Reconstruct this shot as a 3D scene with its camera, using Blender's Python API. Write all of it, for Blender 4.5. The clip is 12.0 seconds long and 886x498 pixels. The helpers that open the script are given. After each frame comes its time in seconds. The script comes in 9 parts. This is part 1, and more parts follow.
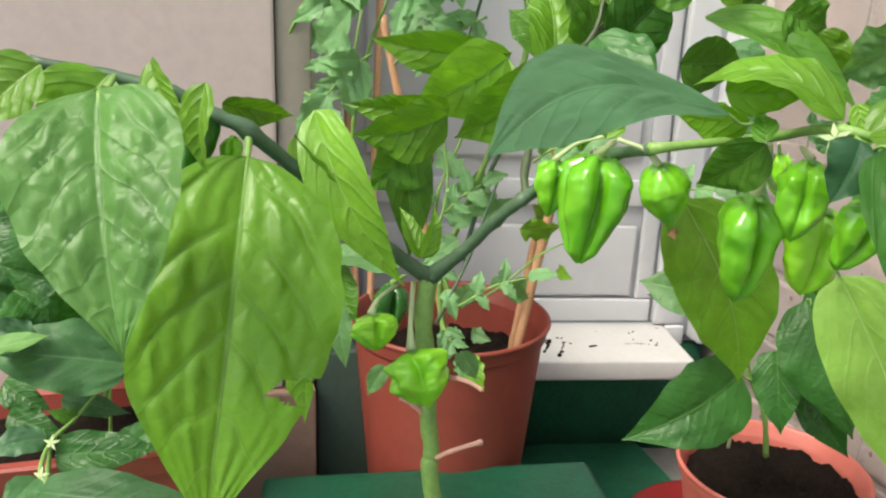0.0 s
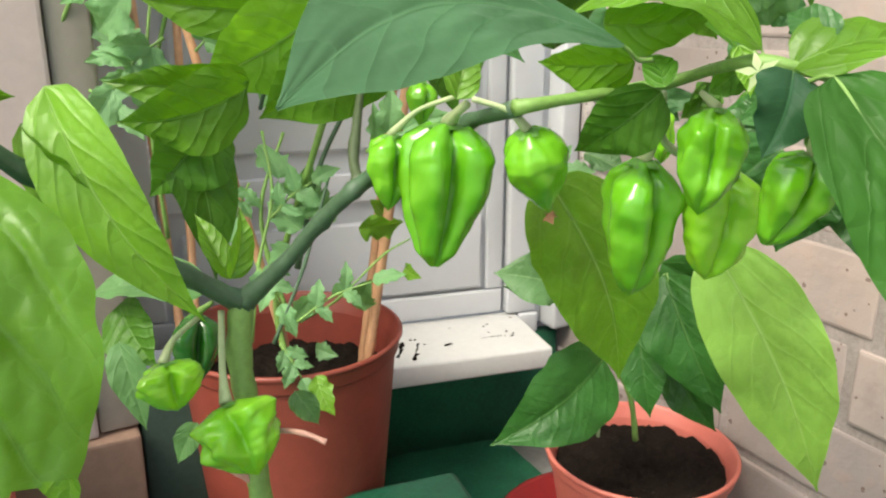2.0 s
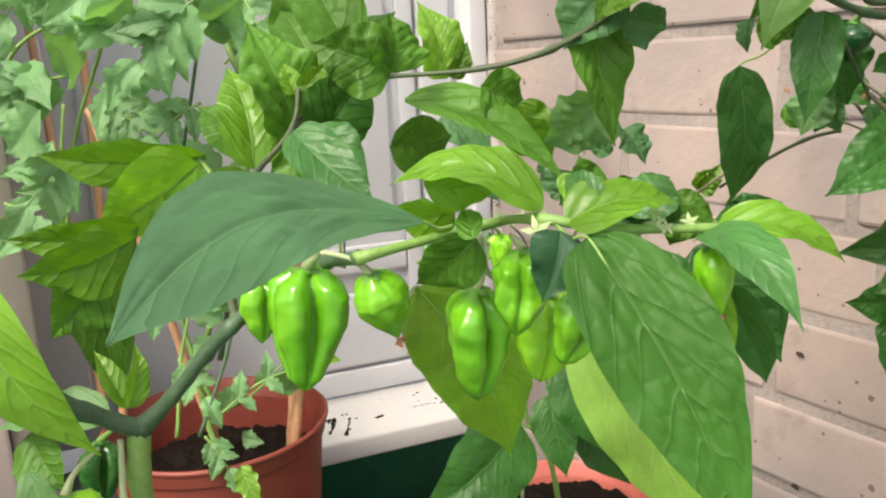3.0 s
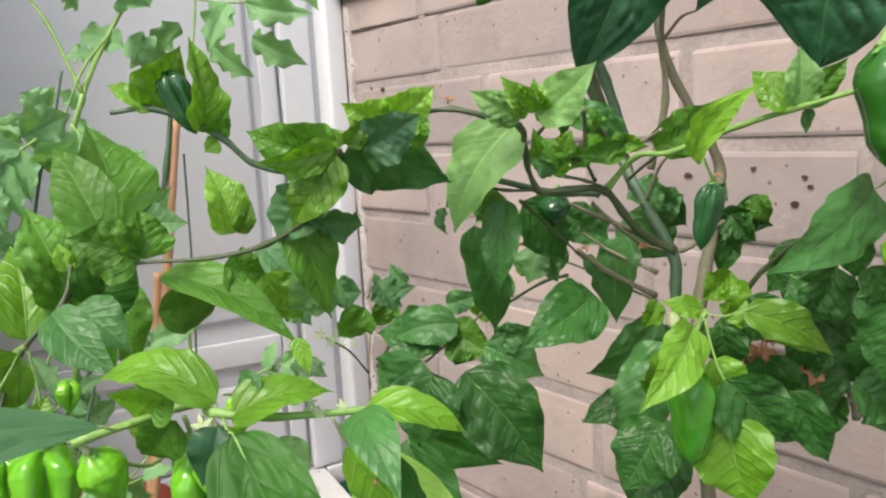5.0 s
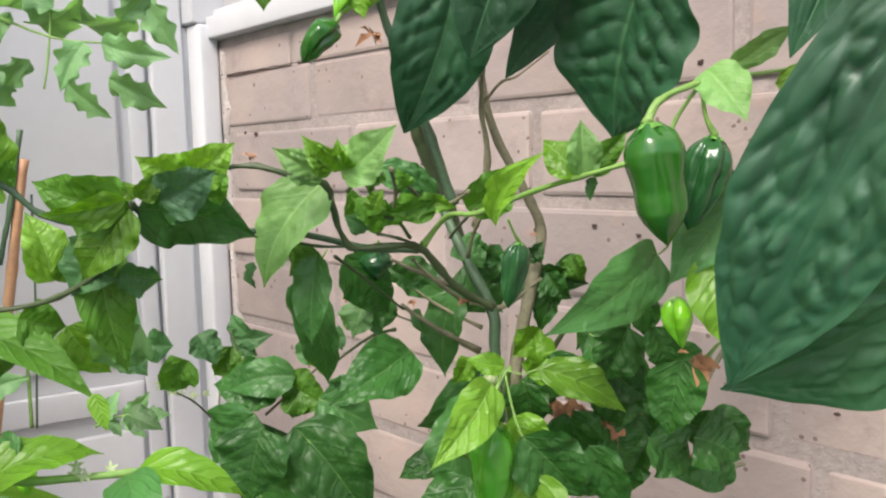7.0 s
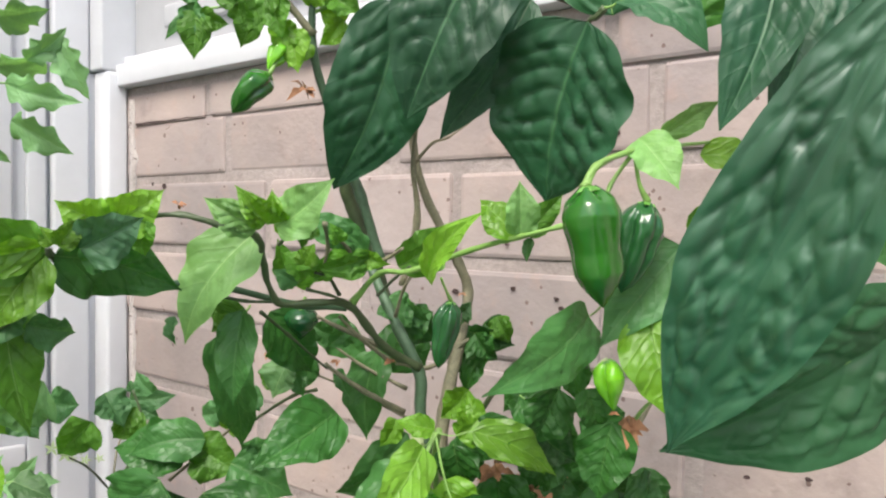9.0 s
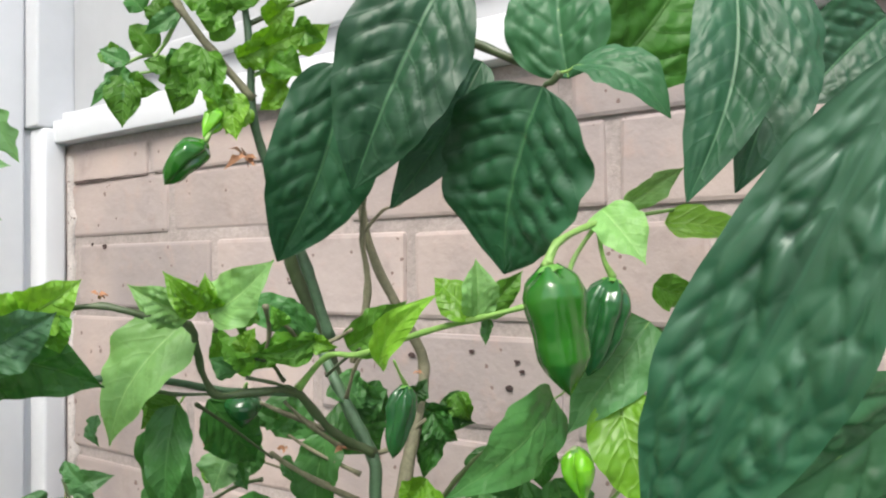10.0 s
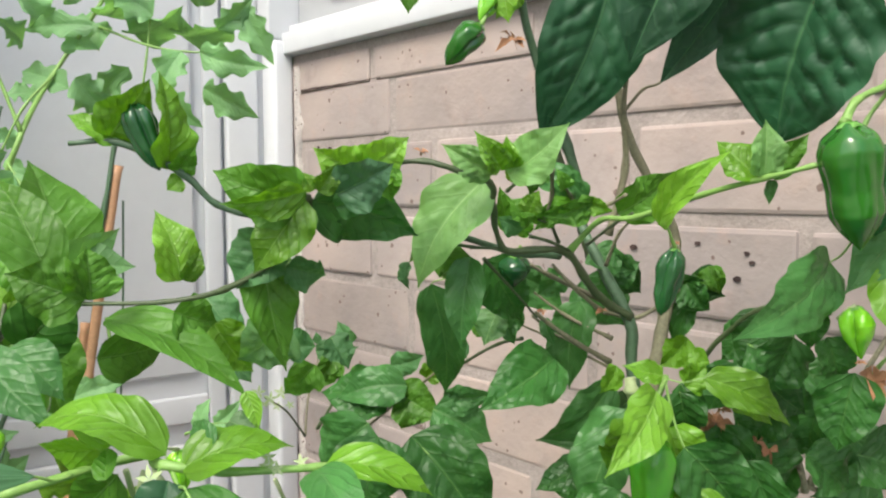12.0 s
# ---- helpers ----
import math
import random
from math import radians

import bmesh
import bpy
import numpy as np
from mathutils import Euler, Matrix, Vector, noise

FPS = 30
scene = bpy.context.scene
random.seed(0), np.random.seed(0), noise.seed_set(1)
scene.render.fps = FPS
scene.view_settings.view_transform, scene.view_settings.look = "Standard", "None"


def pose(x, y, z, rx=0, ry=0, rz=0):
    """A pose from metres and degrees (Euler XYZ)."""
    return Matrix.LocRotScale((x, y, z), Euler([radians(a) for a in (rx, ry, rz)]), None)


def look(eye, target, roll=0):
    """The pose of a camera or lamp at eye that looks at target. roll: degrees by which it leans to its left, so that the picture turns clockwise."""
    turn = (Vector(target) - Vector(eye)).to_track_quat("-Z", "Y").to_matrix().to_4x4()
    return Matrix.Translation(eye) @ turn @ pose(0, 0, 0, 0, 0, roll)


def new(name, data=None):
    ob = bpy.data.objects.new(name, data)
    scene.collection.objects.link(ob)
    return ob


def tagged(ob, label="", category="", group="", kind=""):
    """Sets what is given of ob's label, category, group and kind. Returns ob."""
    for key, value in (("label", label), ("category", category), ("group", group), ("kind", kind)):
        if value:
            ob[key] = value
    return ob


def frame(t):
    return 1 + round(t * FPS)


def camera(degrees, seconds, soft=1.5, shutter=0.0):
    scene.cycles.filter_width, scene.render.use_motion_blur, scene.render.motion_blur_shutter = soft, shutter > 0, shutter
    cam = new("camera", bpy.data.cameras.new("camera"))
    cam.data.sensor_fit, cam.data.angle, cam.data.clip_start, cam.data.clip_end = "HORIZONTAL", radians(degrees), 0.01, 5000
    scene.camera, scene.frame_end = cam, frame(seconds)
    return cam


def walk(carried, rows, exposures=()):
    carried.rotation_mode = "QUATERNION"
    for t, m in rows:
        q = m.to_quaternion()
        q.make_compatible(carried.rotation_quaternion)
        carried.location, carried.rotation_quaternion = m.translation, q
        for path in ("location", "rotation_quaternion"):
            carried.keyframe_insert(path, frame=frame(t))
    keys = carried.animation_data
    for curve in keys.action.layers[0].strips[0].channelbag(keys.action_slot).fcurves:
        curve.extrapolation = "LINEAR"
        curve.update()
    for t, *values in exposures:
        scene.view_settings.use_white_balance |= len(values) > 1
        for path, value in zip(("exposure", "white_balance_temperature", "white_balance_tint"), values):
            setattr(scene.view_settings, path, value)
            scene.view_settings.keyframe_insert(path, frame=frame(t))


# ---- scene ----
cam = camera(58.64, 12.0, 2.2)
PATH = [
    (0, (-0.5801, -0.7635, 0.5336), (-0.3129, 0.1549, 0.2416), 2.22),
    (0.5, (-0.6011, -0.7539, 0.5190), (-0.3195, 0.1543, 0.2095), 1.87),
    (1, (-0.5893, -0.7273, 0.5198), (-0.2450, 0.1586, 0.2091), 0.90),
    (1.5, (-0.5664, -0.7022, 0.5024), (-0.1537, 0.1567, 0.1991), 0.51),
    (2, (-0.5538, -0.7031, 0.5160), (-0.1033, 0.1413, 0.2262), 0.18),
    (2.5, (-0.5522, -0.7169, 0.5307), (-0.0668, 0.1206, 0.2798), -1.15),
    (3, (-0.5449, -0.7400, 0.5452), (-0.0241, 0.0834, 0.3197), -2.64),
    (3.5, (-0.5471, -0.7691, 0.5625), (-0.0198, 0.0512, 0.3411), -3.64),
    (3.7, (-0.5433, -0.7719, 0.5638), (-0.0071, 0.0437, 0.3466), -3.77),
    (5.3, (-0.4984, -0.8244, 0.5942), (0.1173, -0.0501, 0.4480), -2.74),
    (5.5, (-0.4995, -0.8238, 0.5914), (0.1294, -0.0586, 0.4534), -2.24),
    (6, (-0.5031, -0.8271, 0.5995), (0.1473, -0.0740, 0.5002), -1.22),
    (6.5, (-0.4845, -0.8375, 0.6018), (0.1864, -0.1021, 0.5071), -1.29),
    (6.7, (-0.4773, -0.8489, 0.5993), (0.2024, -0.1224, 0.4989), -1.25),
    (8.3, (-0.4648, -0.8410, 0.5922), (0.2832, -0.1840, 0.4978), 0.01),
    (8.5, (-0.4712, -0.8373, 0.5948), (0.2887, -0.1913, 0.5231), 0.84),
    (9, (-0.4776, -0.8364, 0.5941), (0.3019, -0.2108, 0.5625), 0.71),
    (9.5, (-0.4649, -0.8321, 0.6110), (0.3390, -0.2376, 0.6272), -0.64),
    (10, (-0.4582, -0.8236, 0.6082), (0.3544, -0.2411, 0.6287), -0.66),
    (10.5, (-0.4482, -0.8080, 0.5929), (0.3592, -0.2194, 0.5535), -0.88),
    (11, (-0.4530, -0.8114, 0.6023), (0.3378, -0.2038, 0.5296), -1.60),
    (11.5, (-0.4789, -0.8072, 0.5995), (0.2697, -0.1476, 0.5306), -1.30),
    (12, (-0.5089, -0.8066, 0.5855), (0.1659, -0.0724, 0.5114), -0.07),
]
# the clip warms a little over the wall and cools again over the dark leaves
TINTS = ((0, 0.03, 6750, 4), (1, 0.08, 6700, 0), (2.5, 0.09, 6900, 5), (3.5, 0.12, 7050, 10), (5.3, -0.06, 6500, 9), (6.5, -0.06, 6550, 10), (8.5, 0.05, 6500, 9), (9.5, 0.05, 6300, 7), (11, 0.05, 6400, 4), (12, 0.03, 6500, 4))
walk(cam, [(t, look(eye, target, roll)) for t, eye, target, roll in PATH], TINTS)

rng = random.Random(7)

# the sun stands to the left of the brick wall, high, behind thin cloud
SUN_ELEVATION, SUN_AZIMUTH = 52.0, 249.0
world = bpy.data.worlds.new("sky")
world.use_nodes = True
scene.world = world
sky = world.node_tree.nodes.new("ShaderNodeTexSky")
sky.sky_type, sky.sun_disc = "NISHITA", False
sky.sun_elevation, sky.sun_rotation = radians(SUN_ELEVATION), radians(SUN_AZIMUTH)
sky.air_density, sky.dust_density, sky.ozone_density = 1.0, 4.0, 1.0
backdrop = world.node_tree.nodes["Background"]
backdrop.inputs["Strength"].default_value = 0.28
world.node_tree.links.new(sky.outputs["Color"], backdrop.inputs["Color"])

sun_data = bpy.data.lights.new("sun", "SUN")
sun_data.energy, sun_data.angle, sun_data.color = 3.7, radians(24), (1.0, 0.96, 0.88)
sun = new("sun", sun_data)
sun_from = Vector((math.sin(radians(SUN_AZIMUTH)) * math.cos(radians(SUN_ELEVATION)),
                   math.cos(radians(SUN_AZIMUTH)) * math.cos(radians(SUN_ELEVATION)), math.sin(radians(SUN_ELEVATION))))
sun.matrix_world = look(sun_from * 5, (0, 0, 0))


# ---- materials ----
def material(name):
    m = bpy.data.materials.new(name)
    m.use_nodes = True
    return m, m.node_tree.nodes, m.node_tree.links, m.node_tree.nodes["Principled BSDF"]


def noise_node(n, l, vector, scale, detail=4.0, rough=0.55):
    t = n.new("ShaderNodeTexNoise")
    t.inputs["Scale"].default_value, t.inputs["Detail"].default_value, t.inputs["Roughness"].default_value = scale, detail, rough
    if vector is not None:
        l.new(vector, t.inputs["Vector"])
    return t


def ramp(n, l, fac, stops):
    r = n.new("ShaderNodeValToRGB")
    r.color_ramp.elements[0].position, r.color_ramp.elements[0].color = stops[0][0], (*stops[0][1], 1)
    r.color_ramp.elements[1].position, r.color_ramp.elements[1].color = stops[-1][0], (*stops[-1][1], 1)
    for p, c in stops[1:-1]:
        r.color_ramp.elements.new(p).color = (*c, 1)
    l.new(fac, r.inputs["Fac"])
    return r.outputs["Color"]


def mix(n, l, fac, a, b, mode="MIX"):
    m = n.new("ShaderNodeMix")
    m.data_type, m.blend_type = "RGBA", mode
    for socket, value in ((m.inputs["Factor"], fac), (m.inputs["A"], a), (m.inputs["B"], b)):
        if hasattr(value, "is_linked") or hasattr(value, "links"):
            l.new(value, socket)
        elif isinstance(value, (int, float)):
            socket.default_value = value
        else:
            socket.default_value = (*value, 1)
    return m.outputs["Result"]


def calc(n, l, op, a, b=0.0, c=0.0, clamp=False):
    m = n.new("ShaderNodeMath")
    m.operation, m.use_clamp = op, clamp
    for socket, value in zip(m.inputs, (a, b, c)):
        if isinstance(value, (int, float)):
            socket.default_value = value
        else:
            l.new(value, socket)
    return m.outputs[0]


def bump(n, l, shader, height, strength, distance):
    b = n.new("ShaderNodeBump")
    b.inputs["Strength"].default_value, b.inputs["Distance"].default_value = strength, distance
    l.new(height, b.inputs["Height"])
    l.new(b.outputs["Normal"], shader.inputs["Normal"])
    return b


def plain(name, color, rough, scale=30.0, vary=0.25, relief=0.2, distance=0.001, metal=0.0, speck=None):
    """A surface with two scales of variation round one colour."""
    m, n, l, s = material(name)
    where = n.new("ShaderNodeTexCoord").outputs["Object"]
    big, small = noise_node(n, l, where, scale * 0.3, 3), noise_node(n, l, where, scale * 6, 5, 0.65)
    dark, light = tuple(c * (1 - vary) for c in color), tuple(min(1, c * (1 + vary)) for c in color)
    a = ramp(n, l, big.outputs["Fac"], [(0.3, dark), (0.7, light)])
    b = ramp(n, l, small.outputs["Fac"], [(0.35, dark), (0.65, light)])
    c = mix(n, l, 0.4, a, b)
    if speck:
        dots = noise_node(n, l, where, scale * 3.1, 2)
        k = calc(n, l, "GREATER_THAN", dots.outputs["Fac"], speck[0])
        c = mix(n, l, k, c, speck[1])
    l.new(c, s.inputs["Base Color"])
    s.inputs["Roughness"].default_value, s.inputs["Metallic"].default_value = rough, metal
    bump(n, l, s, small.outputs["Fac"], relief, distance)
    return m


def leaf_material(name, color, vein, rough=0.42, thin=0.30, glow=None, quilt=0.35, sheen=0.5, cells=170.0, relief=0.3):
    """A leaf blade: midrib and side veins along its own length and breadth, quilted between them, lets light through."""
    m, n, l, s = material(name)
    uv = n.new("ShaderNodeUVMap")
    uv.uv_map = "UVMap"
    sep = n.new("ShaderNodeSeparateXYZ")
    l.new(uv.outputs["UV"], sep.inputs["Vector"])
    where = n.new("ShaderNodeTexCoord").outputs["Object"]
    lines = n.new("ShaderNodeUVMap")
    lines.uv_map = "Veins"
    course = n.new("ShaderNodeSeparateXYZ")
    l.new(lines.outputs["UV"], course.inputs["Vector"])
    side = calc(n, l, "ABSOLUTE", calc(n, l, "MULTIPLY_ADD", sep.outputs["X"], 2.0, -1.0))
    tri = calc(n, l, "ABSOLUTE", calc(n, l, "SUBTRACT", calc(n, l, "FRACT", course.outputs["X"]), 0.5))
    breadth = calc(n, l, "MULTIPLY_ADD", side, -0.045, 0.075)
    rib = calc(n, l, "SUBTRACT", 1.0, calc(n, l, "DIVIDE", calc(n, l, "SUBTRACT", 0.5, tri), breadth), clamp=True)
    rib = calc(n, l, "MULTIPLY", rib, calc(n, l, "MULTIPLY_ADD", side, -0.8, 1.0, clamp=True))
    mid = calc(n, l, "SUBTRACT", 1.0, calc(n, l, "DIVIDE", side, 0.035), clamp=True)
    veins = calc(n, l, "MAXIMUM", mid, calc(n, l, "MULTIPLY", rib, 0.32))
    net = n.new("ShaderNodeTexVoronoi")
    net.feature, net.inputs["Scale"].default_value = "DISTANCE_TO_EDGE", cells
    l.new(where, net.inputs["Vector"])
    mesh_vein = calc(n, l, "SUBTRACT", 1.0, calc(n, l, "DIVIDE", net.outputs["Distance"], 0.09), clamp=True)
    veins_all = calc(n, l, "MAXIMUM", veins, calc(n, l, "MULTIPLY", mesh_vein, 0.09))
    info = n.new("ShaderNodeObjectInfo")
    blotch = noise_node(n, l, where, 22, 3)
    dark, light = tuple(c * 0.68 for c in color), tuple(c * 1.35 for c in color)
    tone = ramp(n, l, blotch.outputs["Fac"], [(0.28, dark), (0.72, light)])
    own = calc(n, l, "MULTIPLY_ADD", info.outputs["Random"], 0.7, 0.65)
    tone = mix(n, l, 1.0, tone, ramp(n, l, own, [(0.0, (0, 0, 0)), (1.0, (1, 1, 1))]), "MULTIPLY")
    fine = noise_node(n, l, where, 420, 3)
    tone = mix(n, l, calc(n, l, "MULTIPLY", fine.outputs["Fac"], 0.22), tone, dark)
    tone = mix(n, l, calc(n, l, "MULTIPLY", veins_all, 0.7), tone, vein)
    l.new(tone, s.inputs["Base Color"])
    gloss = calc(n, l, "MULTIPLY_ADD", fine.outputs["Fac"], 0.2, rough - 0.1)
    l.new(gloss, s.inputs["Roughness"])
    s.inputs["Specular IOR Level"].default_value = sheen
    # relief: the blade swells like pillows between the sunken veins
    pillow = calc(n, l, "SUBTRACT", 1.0, calc(n, l, "POWER", calc(n, l, "MULTIPLY", tri, 2.0), 3.0))
    pillow = calc(n, l, "MULTIPLY", pillow, calc(n, l, "MULTIPLY_ADD", side, -0.5, 1.0))
    dome = calc(n, l, "SMOOTH_MIN", net.outputs["Distance"], 0.3, 0.25)
    height = calc(n, l, "ADD", calc(n, l, "MULTIPLY", pillow, 0.8), calc(n, l, "MULTIPLY", dome, quilt * 2.5))
    height = calc(n, l, "SUBTRACT", height, calc(n, l, "MULTIPLY", mid, 0.4))
    height = calc(n, l, "ADD", height, calc(n, l, "MULTIPLY", blotch.outputs["Fac"], 0.6))
    b = bump(n, l, s, height, relief, 0.002)
    through_light = n.new("ShaderNodeBsdfTranslucent")
    l.new(mix(n, l, 1.0, tone, glow or (1.5, 1.6, 0.62), "MULTIPLY"), through_light.inputs["Color"])
    l.new(b.outputs["Normal"], through_light.inputs["Normal"])
    both = n.new("ShaderNodeMixShader")
    both.inputs["Fac"].default_value = thin
    l.new(s.outputs["BSDF"], both.inputs[1])
    l.new(through_light.outputs["BSDF"], both.inputs[2])
    l.new(both.outputs["Shader"], n["Material Output"].inputs["Surface"])
    return m


def fruit_material(name, color, pale, rough=0.22):
    m, n, l, s = material(name)
    where = n.new("ShaderNodeTexCoord").outputs["Object"]
    a, b = noise_node(n, l, where, 45, 3), noise_node(n, l, where, 260, 4)
    info = n.new("ShaderNodeObjectInfo")
    tone = ramp(n, l, a.outputs["Fac"], [(0.3, color), (0.75, pale)])
    tone = mix(n, l, calc(n, l, "MULTIPLY", b.outputs["Fac"], 0.25), tone, tuple(c * 0.6 for c in color))
    tone = mix(n, l, calc(n, l, "MULTIPLY", info.outputs["Random"], 0.35), tone, pale)
    l.new(tone, s.inputs["Base Color"])
    s.inputs["Roughness"].default_value = rough
    s.inputs["Coat Weight"].default_value, s.inputs["Coat Roughness"].default_value = 0.25, 0.14
    s.inputs["Subsurface Weight"].default_value = 0.1
    s.inputs["Subsurface Radius"].default_value = (0.4, 0.9, 0.15)
    s.inputs["Subsurface Scale"].default_value = 0.006
    hills = noise_node(n, l, where, 130, 2)
    bump(n, l, s, hills.outputs["Fac"], 0.22, 0.0015)
    return m


LEAF = {
    "lime": leaf_material("leaf_lime", (0.178, 0.378, 0.032), (0.36, 0.56, 0.18), 0.40, 0.38, None, 0.25, 0.5, 170.0, 0.42),
    "fresh": leaf_material("leaf_fresh", (0.118, 0.275, 0.015), (0.24, 0.42, 0.10), 0.40, 0.34, None, 0.25, 0.5, 170.0, 0.42),
    "mid": leaf_material("leaf_mid", (0.080, 0.212, 0.021), (0.18, 0.33, 0.10), 0.44, 0.30, None, 0.35, 0.30, 170.0, 0.42),
    "deep": leaf_material("leaf_deep", (0.058, 0.178, 0.044), (0.12, 0.24, 0.08), 0.40, 0.26, None, 0.35, 0.36),
    "dark": leaf_material("leaf_dark", (0.0165, 0.073, 0.031), (0.075, 0.190, 0.080), 0.48, 0.12, (1.4, 1.7, 0.7), 0.15, 0.45, 90.0, 0.25),
    "blue": leaf_material("leaf_blue_green", (0.034, 0.118, 0.060), (0.034, 0.118, 0.060), 0.42, 0.14, (1.4, 1.7, 0.8), 0.12, 0.9, 60.0, 0.24),
    "teal": leaf_material("leaf_teal", (0.034, 0.115, 0.045), (0.06, 0.16, 0.07), 0.45, 0.14, (1.4, 1.7, 0.8), 0.1, 0.3, 170.0, 0.1),
    # darker than deep; for leaves in the shadowed bush this colour holds the shade
    "rich": leaf_material("leaf_rich", (0.034, 0.125, 0.022), (0.09, 0.20, 0.05), 0.40, 0.24, None, 0.35, 0.36, 170.0, 0.45),
    "olive": leaf_material("leaf_olive", (0.036, 0.122, 0.016), (0.085, 0.17, 0.05), 0.48, 0.22, None, 0.5, 0.2, 110.0, 0.5),
    # paler copy of lime, with strong light on the leaf put into its colour
    "lime_lit": leaf_material("leaf_lime_lit", (0.25, 0.46, 0.085), (0.42, 0.60, 0.20), 0.42, 0.38, None, 0.25, 0.5, 170.0, 0.42),
    "mint": leaf_material("leaf_mint", (0.21, 0.41, 0.13), (0.33, 0.52, 0.20), 0.48, 0.36, None, 0.3, 0.4, 170.0, 0.25),
    "soft": leaf_material("leaf_soft", (0.072, 0.185, 0.066), (0.14, 0.27, 0.12), 0.48, 0.28, None, 0.3, 0.28, 170.0, 0.3),
    "sage": leaf_material("leaf_sage", (0.062, 0.155, 0.068), (0.10, 0.22, 0.10), 0.45, 0.22, None, 0.1, 0.4, 170.0, 0.3),
    "pale": leaf_material("leaf_pale", (0.13, 0.28, 0.10), (0.26, 0.42, 0.19), 0.5, 0.32),
    "hazy": leaf_material("leaf_hazy", (0.098, 0.232, 0.052), (0.19, 0.34, 0.13), 0.42, 0.30, None, 0.35, 0.36, 170.0, 0.42),
    "tomato": leaf_material("leaf_tomato", (0.175, 0.355, 0.150), (0.22, 0.40, 0.18), 0.55, 0.36, None),
}
FRUIT = {
    "lime": fruit_material("fruit_lime", (0.14, 0.46, 0.012), (0.30, 0.62, 0.03)),
    "bright": fruit_material("fruit_bright", (0.085, 0.32, 0.010), (0.18, 0.46, 0.02)),
    "leafy": fruit_material("fruit_leafy", (0.035, 0.180, 0.008), (0.065, 0.26, 0.015), 0.2),
    "green": fruit_material("fruit_green", (0.014, 0.092, 0.008), (0.028, 0.14, 0.013), 0.18),
    "dark": fruit_material("fruit_dark", (0.010, 0.065, 0.018), (0.022, 0.10, 0.025), 0.2),
}
STEM = {
    "green": plain("stem_green", (0.17, 0.30, 0.07), 0.5, 60, 0.3, 0.3),
    "dusky": plain("stem_dusky", (0.055, 0.105, 0.055), 0.5, 60, 0.35, 0.3),
    "deep": plain("stem_deep", (0.052, 0.075, 0.03), 0.5, 60, 0.35, 0.3),
    "wood": plain("stem_wood", (0.17, 0.16, 0.10), 0.75, 90, 0.4, 0.6),
    "pink": plain("stem_pink", (0.55, 0.30, 0.24), 0.6, 60, 0.2, 0.3),
    "pale": plain("stem_pale", (0.38, 0.45, 0.24), 0.5, 60, 0.2, 0.3),
}
CALYX = plain("calyx_green", (0.10, 0.26, 0.04), 0.5, 80, 0.25, 0.3)
DRY = plain("dried_petal", (0.34, 0.165, 0.085), 0.8, 80, 0.4, 0.6)
PETAL = plain("petal_white", (0.36, 0.45, 0.22), 0.6, 60, 0.12, 0.2)
TERRACOTTA = plain("terracotta_plastic", (0.53, 0.145, 0.112), 0.42, 9, 0.12, 0.08, 0.0005)
# terracotta darkened: the leaf shade on the trough is put into this colour
TERRACOTTA_DARK = plain("terracotta_plastic_shaded", (0.29, 0.055, 0.040), 0.45, 9, 0.2, 0.12, 0.0005)
TERRACOTTA_DEEP = plain("brick_red_plastic", (0.21, 0.042, 0.028), 0.5, 9, 0.2, 0.12, 0.0005)
RED_PLASTIC = plain("red_plastic", (0.24, 0.014, 0.016), 0.4, 9, 0.15, 0.08, 0.0005)
SOIL = plain("potting_soil", (0.013, 0.0085, 0.0062), 1.0, 60, 0.6, 1.0, 0.004, speck=(0.73, (0.06, 0.05, 0.04)))
SOIL.node_tree.nodes["Principled BSDF"].inputs["Specular IOR Level"].default_value = 0.15
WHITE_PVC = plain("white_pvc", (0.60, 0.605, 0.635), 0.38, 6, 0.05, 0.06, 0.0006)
# darker copy of the white PVC: the upper panel's shade is in its colour
WHITE_PVC_SHADED = plain("white_pvc_shaded", (0.45, 0.455, 0.475), 0.5, 6, 0.06, 0.1, 0.0006)
WHITE_SILL = plain("white_sill_dirty", (0.70, 0.69, 0.68), 0.5, 22, 0.07, 0.15, 0.0006, speck=(0.72, (0.25, 0.21, 0.18)))
GREEN_MAT = plain("green_mat", (0.012, 0.125, 0.062), 0.9, 40, 0.35, 0.8, 0.002)
GREEN_BOX = plain("green_box_plastic", (0.004, 0.060, 0.030), 0.5, 30, 0.5, 0.6, 0.001)
CONCRETE = plain("grey_concrete", (0.21, 0.205, 0.20), 0.85, 12, 0.25, 0.6, 0.002)
MORTAR = plain("mortar", (0.315, 0.268, 0.256), 0.95, 45, 0.32, 0.6, 0.0020)
PAINTED_WALL = plain("painted_wall", (0.44, 0.36, 0.34), 0.8, 12, 0.1, 0.4, 0.001)
PLINTH_BROWN = plain("plinth_brown", (0.30, 0.19, 0.14), 0.8, 14, 0.2, 0.5, 0.001)
PLASTER = plain("pale_plaster", (0.50, 0.45, 0.43), 0.9, 60, 0.3, 0.9, 0.002, speck=(0.66, (0.12, 0.08, 0.07)))
DARK_HOLE = plain("dark_hole", (0.05, 0.03, 0.028), 0.95, 200, 0.5, 0.8, 0.001)
CANE = plain("bamboo_cane", (0.50, 0.27, 0.15), 0.55, 40, 0.25, 0.2, 0.0006)
DARK_GAP = plain("dark_gap_fill", (0.035, 0.06, 0.045), 0.9, 20, 0.3, 0.4)


